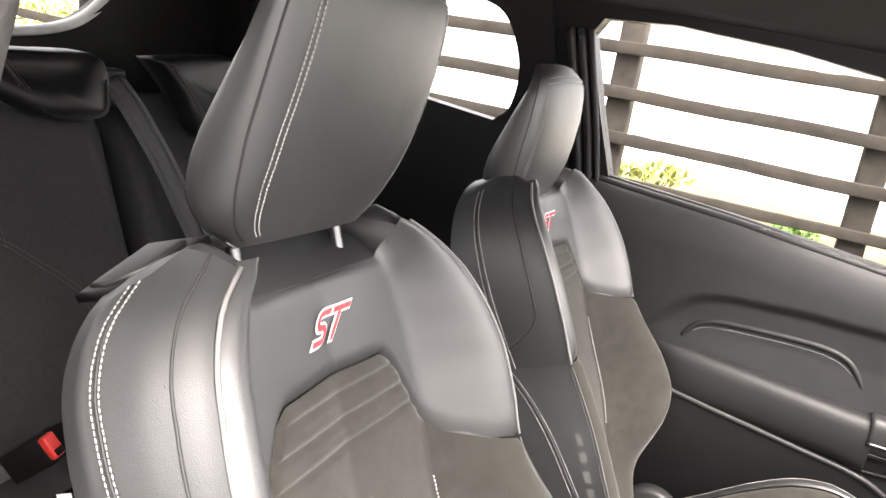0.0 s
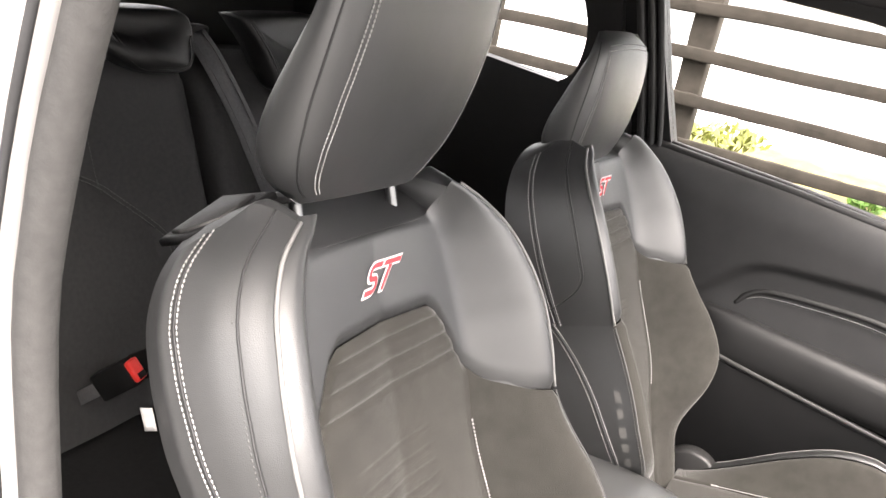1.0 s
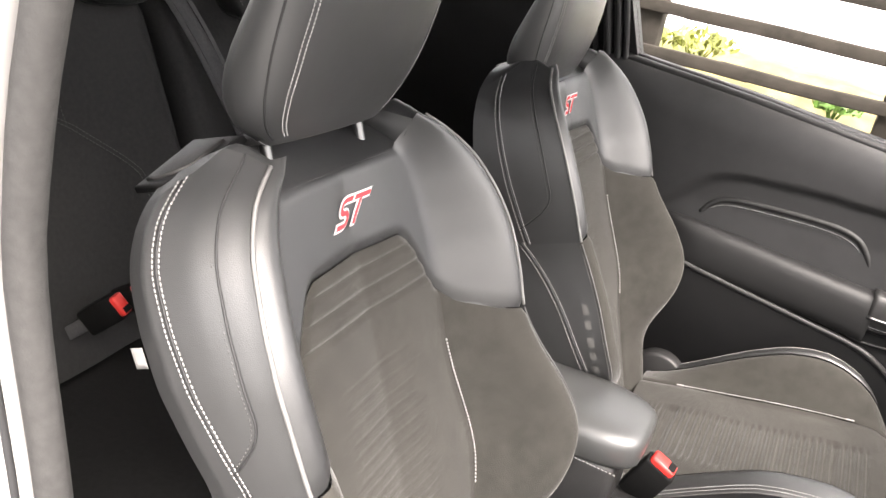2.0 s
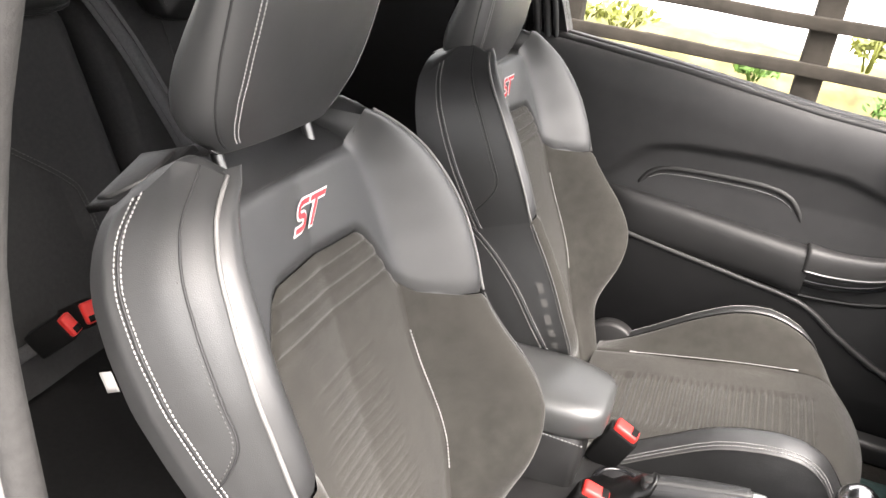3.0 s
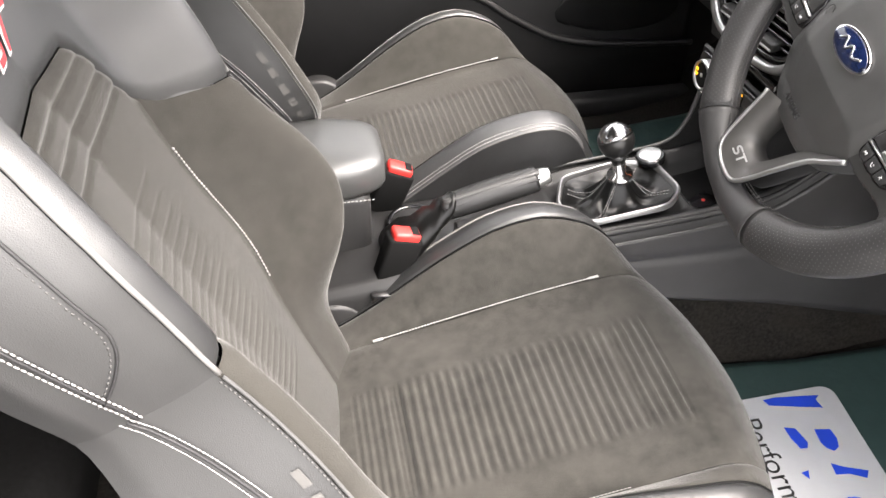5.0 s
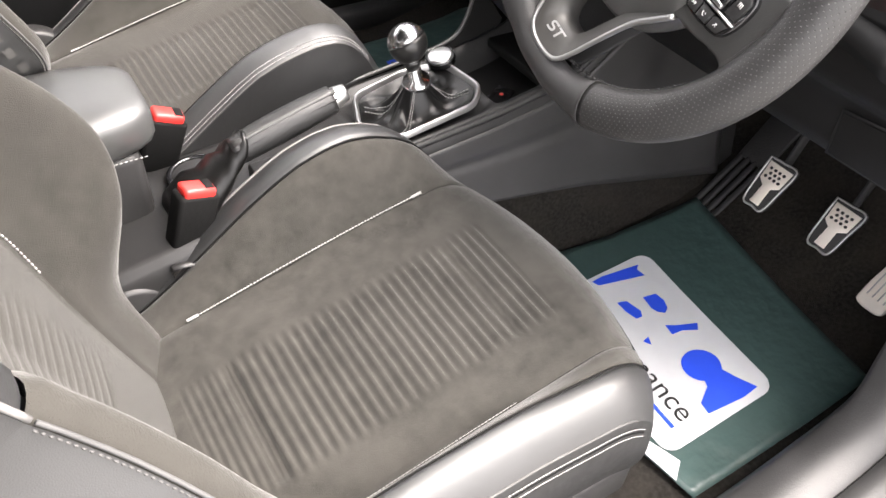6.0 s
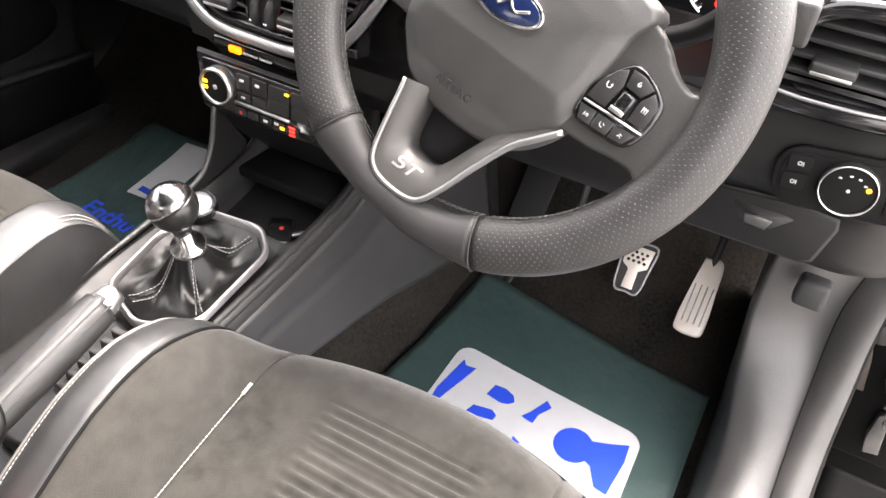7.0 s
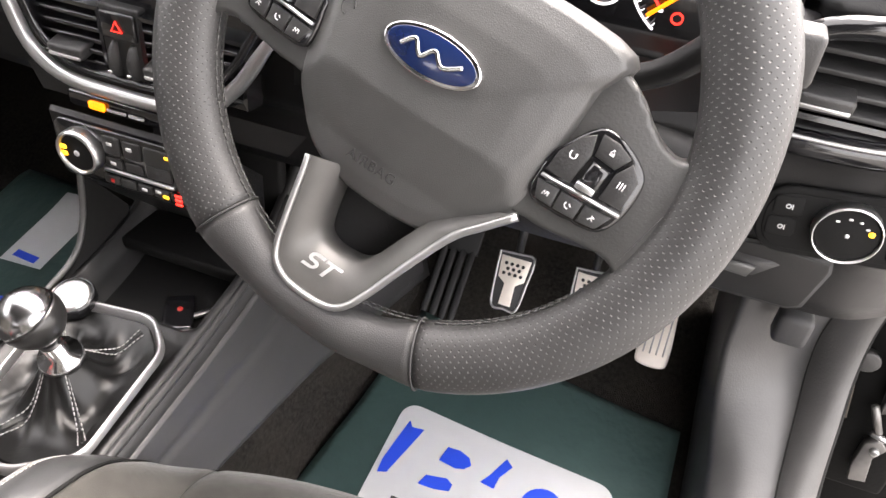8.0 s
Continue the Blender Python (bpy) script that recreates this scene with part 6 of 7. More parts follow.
hub_half = [(0.078, 0.070), (0.083, 0.040), (0.0835, 0.0), (0.082, -0.028), (0.075, -0.050), (0.058, -0.072), (0.038, -0.083), (0.016, -0.087)]
hub_line = [(-x, y) for x, y in hub_half[:1]] + hub_half + [(-x, y) for x, y in hub_half[:0:-1]]
hub_pts = [(p.x, p.y) for p in spline([Vector((x, y, 0)) for x, y in hub_line + hub_line[:1]], 84)[:-1]]


def hub_z(f):
    return lerp_table([(0.0, 0.0205), (0.35, 0.0200), (0.60, 0.019), (0.80, 0.016), (0.94, 0.012), (0.985, 0.006), (1.0, -0.002)], f)


def hub_ring(f, z=None):
    """One ring of the cover; below and beside a folded edge the lower facets fall away."""
    out_ = []
    for x, y in hub_pts:
        px, py = x * f, (y + 0.015) * f - 0.015
        fall = max(0.0, -0.020 - py, (abs(px) - 0.064 - 0.35 * (py + 0.012)) * 0.9)
        zz = (hub_z(f) if z is None else z) - (min(0.010, 0.26 * fall) if z is None else 0.0)
        out_.append(Vector((px, py, zz)))
    return out_


bm = loft([hub_ring(0.96, -0.03), hub_ring(1.0, -0.014)] + [hub_ring(1.0 - 0.97 * (k / 40) ** 1.2) for k in range(41)])
part("airbag_cover", bm, COVER, wheel, "black grained airbag cover")
# strokes of the button symbols, in millimetres
SYMBOLS = [[[(-2.2, 1.8), (-2.2, -0.6), (-1.2, -1.8), (0.6, -1.8), (1.6, -0.6), (1.6, 1.2)], [(0.7, 0.4), (1.6, 1.6)]],
           [[(-1.3, -0.6), (0.0, 1.5), (1.3, -0.6), (-1.3, -0.6)], [(-1.3, -1.5), (1.3, -1.5)]],
           [[(-1.6, -2.0), (-1.6, 2.0)], [(0.0, -2.0), (0.0, 2.0)], [(1.6, -2.0), (1.6, 2.0)]],
           [[(-1.6, -1.4), (-1.0, 1.2), (0.0, -1.0), (0.8, 1.2)], [(1.6, -1.2), (1.6, 1.2)]],
           [[(-1.6, 1.4), (-1.7, -0.2), (-0.6, -1.5), (1.0, -1.6)], [(0.4, 1.4), (1.8, 0.2)]],
           [[(-1.6, -1.4), (-0.4, 0.2), (1.2, -1.2)], [(-0.6, 1.4), (1.6, 0.6)]]]
# arms to the rim
ARM = material("satin graphite plastic", (0.040, 0.040, 0.039), 0.38, bump=0.15, bump_scale=600)
for s in (-1, 1):
    pts = [(s * 0.045, 0.066), (s * 0.066, 0.064), (s * 0.087, 0.058), (s * 0.103, 0.050), (s * 0.115, 0.041), (s * 0.127, 0.035), (s * 0.138, 0.034), (s * 0.145, 0.042), (s * 0.154, 0.056), (s * 0.164, 0.040), (s * 0.168, 0.002), (s * 0.162, -0.030), (s * 0.148, -0.040), (s * 0.134, -0.034), (s * 0.118, -0.034), (s * 0.090, -0.038), (s * 0.050, -0.03)]
    pts = [(p.x, p.y) for p in spline([Vector((x, y, 0)) for x, y in pts + pts[:1]], 84)[:-1]]
    part("arm", prism(pts, 0.028, Matrix.Translation((0, 0, -0.0205)), 0.0035, 3), ARM, wheel, "dark grey spoke")
    padl = [(s * 0.077, 0.004), (s * 0.092, 0.027), (s * 0.107, 0.027), (s * 0.121, 0.021), (s * 0.128, 0.012), (s * 0.128, -0.008), (s * 0.121, -0.022), (s * 0.105, -0.025), (s * 0.081, -0.026), (s * 0.0755, -0.016)]
    padl = [(p.x, p.y) for p in spline([Vector((x, y, 0)) for x, y in padl + padl[:1]], 40)[:-1]]
    pd = part("button_pad", prism(padl, 0.017, Matrix.Translation((0, 0, -0.0045)), 0.002, 2), GLOSS, wheel, "gloss black button pad")
    polys = [[(0.0785, -0.008), (0.094, -0.0075), (0.0962, 0.012), (0.0925, 0.0235), (0.086, 0.018), (0.0795, 0.005)],
             [(0.0970, 0.0125), (0.1105, 0.0115), (0.1155, 0.0215), (0.1050, 0.0252), (0.0950, 0.0252)],
             [(0.1112, -0.0058), (0.1250, -0.0050), (0.1250, 0.0130), (0.1170, 0.0200), (0.1118, 0.0105)],
             [(0.0775, -0.0135), (0.0915, -0.0125), (0.0925, -0.0238), (0.0820, -0.0238)],
             [(0.0925, -0.0125), (0.1065, -0.0120), (0.1065, -0.0228), (0.0935, -0.0238)],
             [(0.1075, -0.0120), (0.1235, -0.0108), (0.1190, -0.0210), (0.1075, -0.0228)]]
    for place, poly in enumerate(polys):
        line = [(s * x, y) for x, y in poly]
        mx, my = sum(x for x, y in line) / len(line), sum(y for x, y in line) / len(line)
        part("button", prism([(mx + (x - mx) * 0.96, my + (y - my) * 0.96) for x, y in line], 0.003, Matrix.Translation((0, 0, 0.0115)), 0.0007), HARD, pd)
        bm = bmesh.new()
        for stroke in SYMBOLS[place]:
            tube([Vector((mx + x * 0.001, my + y * 0.001, 0.0147)) for x, y in stroke], 0.00038, 5, bm=bm)
        part("symbol", bm, PRINT, pd, "white symbol")
    part("rocker", prism([(s * 0.0975, -0.0065), (s * 0.1085, -0.0060), (s * 0.1090, 0.0095), (s * 0.0985, 0.0100)], 0.005, Matrix.Translation((0, 0, 0.0115)), 0.002), GLOSS, pd)
    part("rocker_edge", prism([(s * 0.0970, -0.0065), (s * 0.1080, -0.0062), (s * 0.1080, -0.0025), (s * 0.0970, -0.0028)], 0.0066, Matrix.Translation((0, 0, 0.0115)), 0.001), SATIN, pd)
    part("strip", prism([(s * 0.0785, -0.0113), (s * 0.1262, -0.0085), (s * 0.1262, -0.0068), (s * 0.0785, -0.0096)], 0.0042, Matrix.Translation((0, 0, 0.0115))), SATIN, pd, "silver strip")
# lower spoke with its bright U-shaped trim
u_in = [(-0.046, -0.078), (-0.044, -0.090), (-0.041, -0.115), (-0.037, -0.138), (-0.031, -0.149), (-0.018, -0.155), (0.004, -0.155), (0.018, -0.149), (0.028, -0.132), (0.040, -0.102), (0.054, -0.071), (0.067, -0.0545), (0.080, -0.039)]
us = [Vector((p.x, p.y, 0)) for p in spline([Vector((x, y, 0)) for x, y in u_in], 50)]
part("bright_trim", tube([p + Vector((0, 0, 0.011)) for p in us], lambda f: 0.0019 + 0.0008 * f, 8), TRIM, wheel, "bright U-shaped spoke trim")
bm = bmesh.new()
inner = [Vector((p.x * (0.56 if p.x < 0 else 0.74) - 0.001, (p.y + 0.06) * 0.66 - 0.062, 0)) for p in us]
vs0 = [bm.verts.new(p + Vector((0, 0, 0.010))) for p in us]
vs1 = [bm.verts.new(p + Vector((0, 0, 0.004))) for p in inner]
vs2 = [bm.verts.new(p + Vector((0, 0, -0.022))) for p in inner]
for a, b in ((vs0, vs1), (vs1, vs2)):
    for k in range(len(a) - 1):
        bm.faces.new((a[k], a[k + 1], b[k + 1], b[k]))
part("lower_spoke", bm, material("satin grey painted plastic", (0.075, 0.073, 0.070), 0.40, metal=0.4, bump=0.05), wheel, "satin dark grey lower spoke")
part("spoke_back", prism([(p.x * 0.9, p.y) for p in us], 0.006, Matrix.Translation((0, 0, -0.028))), RUBBER, wheel)
bm = bmesh.new()
small = lambda x, y, lift: Vector((-0.0055 + 0.42 * (x + 0.36 * y), -0.1340 + 0.37 * y, lift))
ribbon(bm, [(p.x, p.y) for p in spline([Vector((x, y, 0)) for x, y in EMBLEM_S], 36)], 0.0030, small, 0.0086)
for stroke in EMBLEM_T:
    ribbon(bm, stroke, 0.0030, small, 0.0088)
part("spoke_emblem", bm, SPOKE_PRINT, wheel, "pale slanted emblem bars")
# oval badge
bd = Matrix.Translation((-0.0055, 0.012, 0.0195)) @ pose(0, 0, 0, 0, 0, 3)
oval = lambda a, b, n=40: [(a * math.cos(2 * math.pi * k / n), b * math.sin(2 * math.pi * k / n)) for k in range(n)]
badge = part("badge_rim", prism(oval(0.0308, 0.0140), 0.0035, bd, 0.0012), CHROME, wheel, "oval badge with a bright rim")
part("badge_field", prism(oval(0.0278, 0.0114), 0.0042, bd, 0.0004), BADGE_BLUE, badge, "deep blue enamel oval")
mark = tube(spline([Vector((-0.019, -0.002, 0.0)), Vector((-0.012, 0.004, 0.0)), Vector((-0.006, -0.003, 0)), Vector((0.001, 0.003, 0.0)), Vector((0.008, -0.003, 0.0)), Vector((0.019, 0.002, 0.0))], 40), 0.0014, 6, flat=0.5)
mark.transform(bd @ Matrix.Translation((0, 0, 0.0043)))
part("badge_mark", mark, CHROME, badge)
# embossed word; its darker colour stands in for the relief's shading
cu = bpy.data.curves.new("word", 'FONT')
cu.body, cu.size, cu.extrude, cu.align_x, cu.align_y, cu.space_character = "AIRBAG", 0.0090, 0.0008, 'CENTER', 'CENTER', 1.1
tmp = bpy.data.objects.new("word", cu)
word_me = bpy.data.meshes.new_from_object(tmp)
bpy.data.objects.remove(tmp)
word_me.materials.append(RUBBER)
word = new("embossed_word", word_me)
word.parent = wheel
word.matrix_basis = Matrix.Translation((-0.008, -0.062, 0.0126)) @ pose(0, 0, 0, 4, 0, 0)
for s in (-1, 1):
    part("horn_mark", tube([Vector((s * 0.055 - 0.008 + 0.004 * math.cos(a), 0.010 + 0.005 * math.sin(a), 0.0175)) for a in [2 * math.pi * k / 16 for k in range(13)]], 0.0005, 5), RUBBER, wheel)

column = thing("steering_column", "black plastic steering column shroud with stalks", "steering column", at=Matrix.Translation((0.83, -0.335, 0.88)))
K0 = Vector((0.83, -0.335, 0.88))
bm = loft([[c + Vector((0, w * math.copysign(abs(math.cos(a)) ** 0.6, math.cos(a)), h * math.copysign(abs(math.sin(a)) ** 0.6, math.sin(a)))) - K0 for a in [2 * math.pi * k / 28 for k in range(28)]]
           for c, w, h in ((Vector((0.758, -0.333, 0.905)), 0.045, 0.045), (Vector((0.79, -0.333, 0.890)), 0.068, 0.055), (Vector((0.85, -0.333, 0.865)), 0.070, 0.060), (Vector((0.95, -0.333, 0.83)), 0.070, 0.060))])
part("shroud", bm, HARD, column)
st1 = part("stalk", tube([p - K0 for p in spline([(0.80, -0.40, 0.905), (0.80, -0.45, 0.925), (0.795, -0.485, 0.962), (0.790, -0.505, 0.985)], 20)], lambda f: 0.0075 + 0.004 * f, 12), SOFT, column, "black control stalk")
part("stalk_end", box(-0.012, 0.012, -0.014, 0.014, -0.016, 0.016, 0.004, m=Matrix.Translation(Vector((0.79, -0.515, 0.957)) - K0)), HARD, st1)
part("stalk", tube([p - K0 for p in spline([(0.80, -0.27, 0.905), (0.80, -0.22, 0.925), (0.795, -0.19, 0.955), (0.79, -0.17, 0.98)], 20)], lambda f: 0.0075 + 0.004 * f, 12), SOFT, column, "black control stalk")
part("ignition_ring", ring(0.008, 0.013, 0.006, axes(Vector((0.795, -0.405, 0.868)) - K0, (0, -1, 0), (0, 0, 1), (-1, 0, 0))), HARD, column)


# ---------------------------------------------------------------- pedals
def pedal(label, place, w, h, tilt, plain=False, arm_to=None):
    root = thing("pedal", label, "pedal", "pedals", Matrix.Translation(place) @ pose(0, 0, 0, 0, 0, 0))
    m = axes((0, 0, 0), (0, -1, 0), (math.sin(radians(tilt)), 0, math.cos(radians(tilt))), (-math.cos(radians(tilt)), 0, math.sin(radians(tilt))))
    if plain:
        line = [(p.x, p.y) for p in spline([Vector((x, y, 0)) for x, y in [(-w * 0.30, h / 2), (w * 0.30, h / 2), (w * 0.42, h * 0.1), (w / 2, -h * 0.36), (w * 0.36, -h / 2), (-w * 0.36, -h / 2), (-w / 2, -h * 0.36), (-w * 0.42, h * 0.1), (-w * 0.30, h / 2)]], 40)[:-1]]
        part("plate", prism(line, 0.006, m, 0.003), PEDAL, root, "brushed metal pedal plate")
        for k in range(4):
            part("groove", prism([(-w * 0.30 + k * w * 0.2 - 0.001, -h * 0.36), (-w * 0.30 + k * w * 0.2 + 0.001, -h * 0.36), (-w * 0.30 + k * w * 0.2 + 0.001, h * 0.15), (-w * 0.30 + k * w * 0.2 - 0.001, h * 0.15)], 0.0064, m), SILVER_PAINT, root)
    else:
        line = [(-w / 2, h / 2), (w / 2, h / 2), (w * 0.36, -h / 2), (-w * 0.36, -h / 2)]
        line = [(p.x, p.y) for p in spline([Vector((x, y, 0)) for x, y in [line[0], (0, h * 0.52), line[1], (w * 0.46, 0), line[2], (0, -h * 0.52), line[3], (-w * 0.46, 0), line[0]]], 32)[:-1]]
        part("rubber", prism(line, 0.007, m, 0.002), RUBBER, root, "black rubber pedal pad")
        part("rim", tube([m @ Vector((x * 0.96, y * 0.96, 0.0075)) for x, y in line], 0.0016, 6, closed=True), SILVER_PAINT, root)
        t_line = [(-w * 0.42, h * 0.42), (w * 0.42, h * 0.42), (w * 0.37, h * 0.04), (w * 0.15, -0.06 * h), (w * 0.17, -h * 0.44), (-w * 0.17, -h * 0.44), (-w * 0.15, -0.06 * h), (-w * 0.37, h * 0.04)]
        part("plate", prism(t_line, 0.0085, m, 0.001), PEDAL, root, "brushed metal insert")
        for r in range(3):
            for c in range(4 - r % 2):
                part("stud", disc(0.0022, 0.0098, m @ Matrix.Translation(((c - 1.5 + 0.5 * (r % 2)) * w * 0.16, h * (0.30 - 0.09 * r), 0))), RUBBER, root)
    top = m @ Vector((0, h * 0.45, -0.002))
    part("arm", tube([top, top + Vector((0.02, 0, 0.06)), top + Vector((0.05, 0.01, 0.16))], 0.009, 8, flat=0.6), RUBBER, root)
    return root


pedal("clutch pedal with brushed metal insert and rubber studs", (1.083, -0.337, 0.493), 0.046, 0.072, 34)
pedal("brake pedal with brushed metal insert and rubber studs", (1.118, -0.433, 0.473), 0.048, 0.072, 34)
pedal("brushed metal accelerator pedal", (1.128, -0.531, 0.458), 0.042, 0.110, 40, True)
rest = solid("foot_rest", box(-0.05, 0.05, -0.028, 0.028, -0.003, 0.004, 0.002, m=Matrix.Translation((1.23, -0.235, 0.46)) @ pose(0, 0, 0, 0, -48, 0)), RUBBER, "ribbed black foot rest on the carpet", "foot rest")
for k in range(4):
    part("rib", box(-0.12, 0.12, -0.005, 0.005, 0.0, 0.006, 0.003, m=Matrix.Translation((1.20, -0.213 - 0.014 * k, 0.424)) @ pose(0, 0, 0, 0, -38, 0)), RUBBER, rest)


# ---------------------------------------------------------------- paper floor mats
def mat_z(x, y):
    z = lerp_table([(0.60, 0.330), (0.80, 0.331), (0.95, 0.338), (1.07, 0.358), (1.12, 0.372)], x)
    return z + 0.0035 * math.sin(9 * x + 4 * y) * math.sin(7 * y + 1) + 0.002


def mat(label, corners, flip):
    a, b, c, d = [Vector((x, y, 0)) for x, y in corners]
    root = thing("paper_mat", label, "floor mat", "paper mats", Matrix.Translation(((a.x + c.x) / 2, (a.y + c.y) / 2, 0.335)))
    o = Vector(((a.x + c.x) / 2, (a.y + c.y) / 2, 0.335))

    def at(p, q, lift=0.0):
        v = a.lerp(b, p).lerp(d.lerp(c, p), q)
        curl = 0.003 * max(0, p - 0.85) / 0.15 * max(0, q - 0.80) / 0.2
        return Vector((v.x, v.y, mat_z(v.x, v.y) + lift + curl)) - o
    part("sheet", sheet(at, 36, 36, skirt=(0, 0, -0.0006)), PAPER_GREEN, root, "dark green waxed paper")
    return root, at


def patch(outline, at, lift, mat_, root, name, label="", n=1):
    """A flat printed shape; outline in shares of the mat."""
    bm = bmesh.new()
    vs = [bm.verts.new((x, y, 0)) for x, y in outline]
    bm.faces.new(vs)
    bmesh.ops.triangulate(bm, faces=bm.faces)
    bmesh.ops.subdivide_edges(bm, edges=bm.edges, cuts=3, use_grid_fill=True)
    for v in bm.verts:
        v.co = at(v.co.x, v.co.y, lift)
    return part(name, bm, mat_, root, label)


# p runs towards the pedals, q towards the door
MAT_1 = [(0.665, -0.155), (1.110, -0.215), (1.052, -0.592), (0.735, -0.588)]


def share(x, y):
    """Shares of the driver's mat at a place of the plan."""
    (ax_, ay_), (bx_, by_), (cx_, cy_), (dx_, dy_) = MAT_1
    p, q = 0.5, 0.5
    for k in range(6):
        u0, v0 = ax_ + (bx_ - ax_) * p, ay_ + (by_ - ay_) * p
        u1, v1 = dx_ + (cx_ - dx_) * p, dy_ + (cy_ - dy_) * p
        q = (y - v0) / (v1 - v0)
        p += (x - (u0 + (u1 - u0) * q)) / 0.38
    return p, q


m1, at1 = mat("dark green paper mat with white and blue print under the pedals", MAT_1, False)
lab = [(p.x, p.y) for p in [Vector((x, y, 0)) for x, y in rounded(0.200, 0.282, 0.022)]]
patch([share(0.858 + x + 0.085 * y, -0.391 + y) for x, y in lab], at1, 0.0012, PAPER_WHITE, m1, "white_label", "white printed label")
shapes = [[(0.858, -0.257), (0.878, -0.256), (0.948, -0.266), (0.946, -0.290), (0.862, -0.268)],
          [(0.903, -0.320), (0.925, -0.324), (0.926, -0.340), (0.920, -0.354), (0.910, -0.359), (0.902, -0.352), (0.899, -0.342)],
          [(0.862, -0.308), (0.877, -0.313), (0.882, -0.338), (0.876, -0.347), (0.866, -0.346), (0.862, -0.328)],
          [(0.893, -0.376), (0.906, -0.384), (0.937, -0.397), (0.928, -0.407), (0.908, -0.396), (0.890, -0.394)],
          [(0.845, -0.382), (0.857, -0.380), (0.851, -0.393)],
          [(0.8855 + 0.0285 * math.cos(a), -0.4540 + 0.0260 * math.sin(a)) for a in [2 * math.pi * k / 24 for k in range(24)]],
          [(0.903, -0.470), (0.912, -0.494), (0.924, -0.519), (0.895, -0.521), (0.836, -0.515), (0.839, -0.498), (0.866, -0.484), (0.872, -0.470)]]
for k, sh in enumerate(shapes):
    patch([share(x, y) for x, y in sh], at1, 0.0020, INK_BLUE, m1, "blue_print", "blue printed shape")
cu = bpy.data.curves.new("print", 'FONT')
cu.body, cu.size, cu.align_x, cu.align_y = "Performance", 0.043, 'LEFT', 'BOTTOM_BASELINE'
tmp = bpy.data.objects.new("print", cu)
print_me = bpy.data.meshes.new_from_object(tmp)
bpy.data.objects.remove(tmp)
for v in print_me.vertices:
    v.co = at1(*share(0.806 + v.co.y - 0.05 * v.co.x, -0.283 - v.co.x), 0.0022)
print_me.materials.append(INK_BLACK)
print_ob = new("black_print", print_me)
print_ob.parent = m1
patch([share(x, y) for x, y in ((0.790, -0.300), (0.796, -0.300), (0.784, -0.506), (0.778, -0.506))], at1, 0.0020, INK_BLUE, m1, "blue_line")

patch([(0.0, 0.80), (0.05, 0.79), (0.080, 0.90), (0.0, 0.94)], at1, 0.0030, PAPER_WHITE, m1, "torn_corner", "torn white paper corner")

m2, at2 = mat("dark green paper mat with blue print in the passenger footwell", [(0.72, 0.53), (1.14, 0.50), (1.12, 0.10), (0.70, 0.13)], False)
for body, size, x0, y0, mat_, nm in (("Enthu", 0.046, 0.886, 0.432, INK_BLUE, "blue_print"), ("Car", 0.042, 0.834, 0.345, PAPER_WHITE, "white_print")):
    cu = bpy.data.curves.new("print", 'FONT')
    cu.body, cu.size, cu.offset, cu.align_x, cu.align_y = body, size, 0.0012, 'LEFT', 'BOTTOM_BASELINE'
    tmp = bpy.data.objects.new("print", cu)
    word_print = bpy.data.meshes.new_from_object(tmp)
    bpy.data.objects.remove(tmp)
    for v in word_print.vertices:
        px, py = x0 + v.co.y, y0 - v.co.x
        v.co = at2((px - 0.71) / 0.42, (0.515 - py) / 0.40, 0.0018)
    word_print.materials.append(mat_)
    word_ob = new(nm, word_print)
    word_ob.parent = m2
patch([(0.60, 0.27), (0.95, 0.25), (0.97, 0.42), (0.62, 0.44)], at2, 0.0014, PAPER_WHITE, m2, "white_label", "white printed label")
patch([(0.63, 0.30), (0.66, 0.30), (0.66, 0.40), (0.63, 0.40)], at2, 0.0020, INK_BLUE, m2, "blue_print", "blue printed bar")


# ---------------------------------------------------------------- driver's door opening
sill = thing("sill_trim", "dark grey plastic sill and kick panel beside the footwell", "trim", at=Matrix.Translation((0.8, -0.66, 0.36)))
T0 = Vector((0.8, -0.66, 0.36))


SEAM = spline([(-0.10, -0.675, 0.372), (0.35, -0.678, 0.374), (0.72, -0.682, 0.380), (0.86, -0.684, 0.398), (0.941, -0.684, 0.441), (1.004, -0.684, 0.494), (1.046, -0.684, 0.534), (1.056, -0.684, 0.580), (1.040, -0.688, 0.66)], 80)
OUTER = spline([(-0.10, -0.715, 0.366), (0.35, -0.717, 0.370), (0.72, -0.720, 0.378), (0.86, -0.722, 0.396), (0.938, -0.723, 0.440), (0.993, -0.723, 0.511), (1.022, -0.723, 0.552), (1.036, -0.723, 0.608), (1.025, -0.724, 0.69)], 80)
INNER = spline([(-0.10, -0.612, 0.365), (0.35, -0.614, 0.366), (0.70, -0.617, 0.378), (0.83, -0.617, 0.395), (0.925, -0.616, 0.425), (0.972, -0.602, 0.480), (0.992, -0.593, 0.525), (1.003, -0.588, 0.575), (1.008, -0.587, 0.70)], 80)
DEEP = spline([(-0.10, -0.606, 0.322), (0.35, -0.606, 0.322), (0.72, -0.606, 0.322), (0.90, -0.606, 0.325), (1.08, -0.606, 0.350), (1.22, -0.600, 0.42), (1.24, -0.596, 0.50), (1.24, -0.595, 0.58), (1.24, -0.595, 0.70)], 80)


def along(line, p):
    k = min(79.999, max(0.0, p * 80))
    return line[int(k)].lerp(line[int(k) + 1], k - int(k))


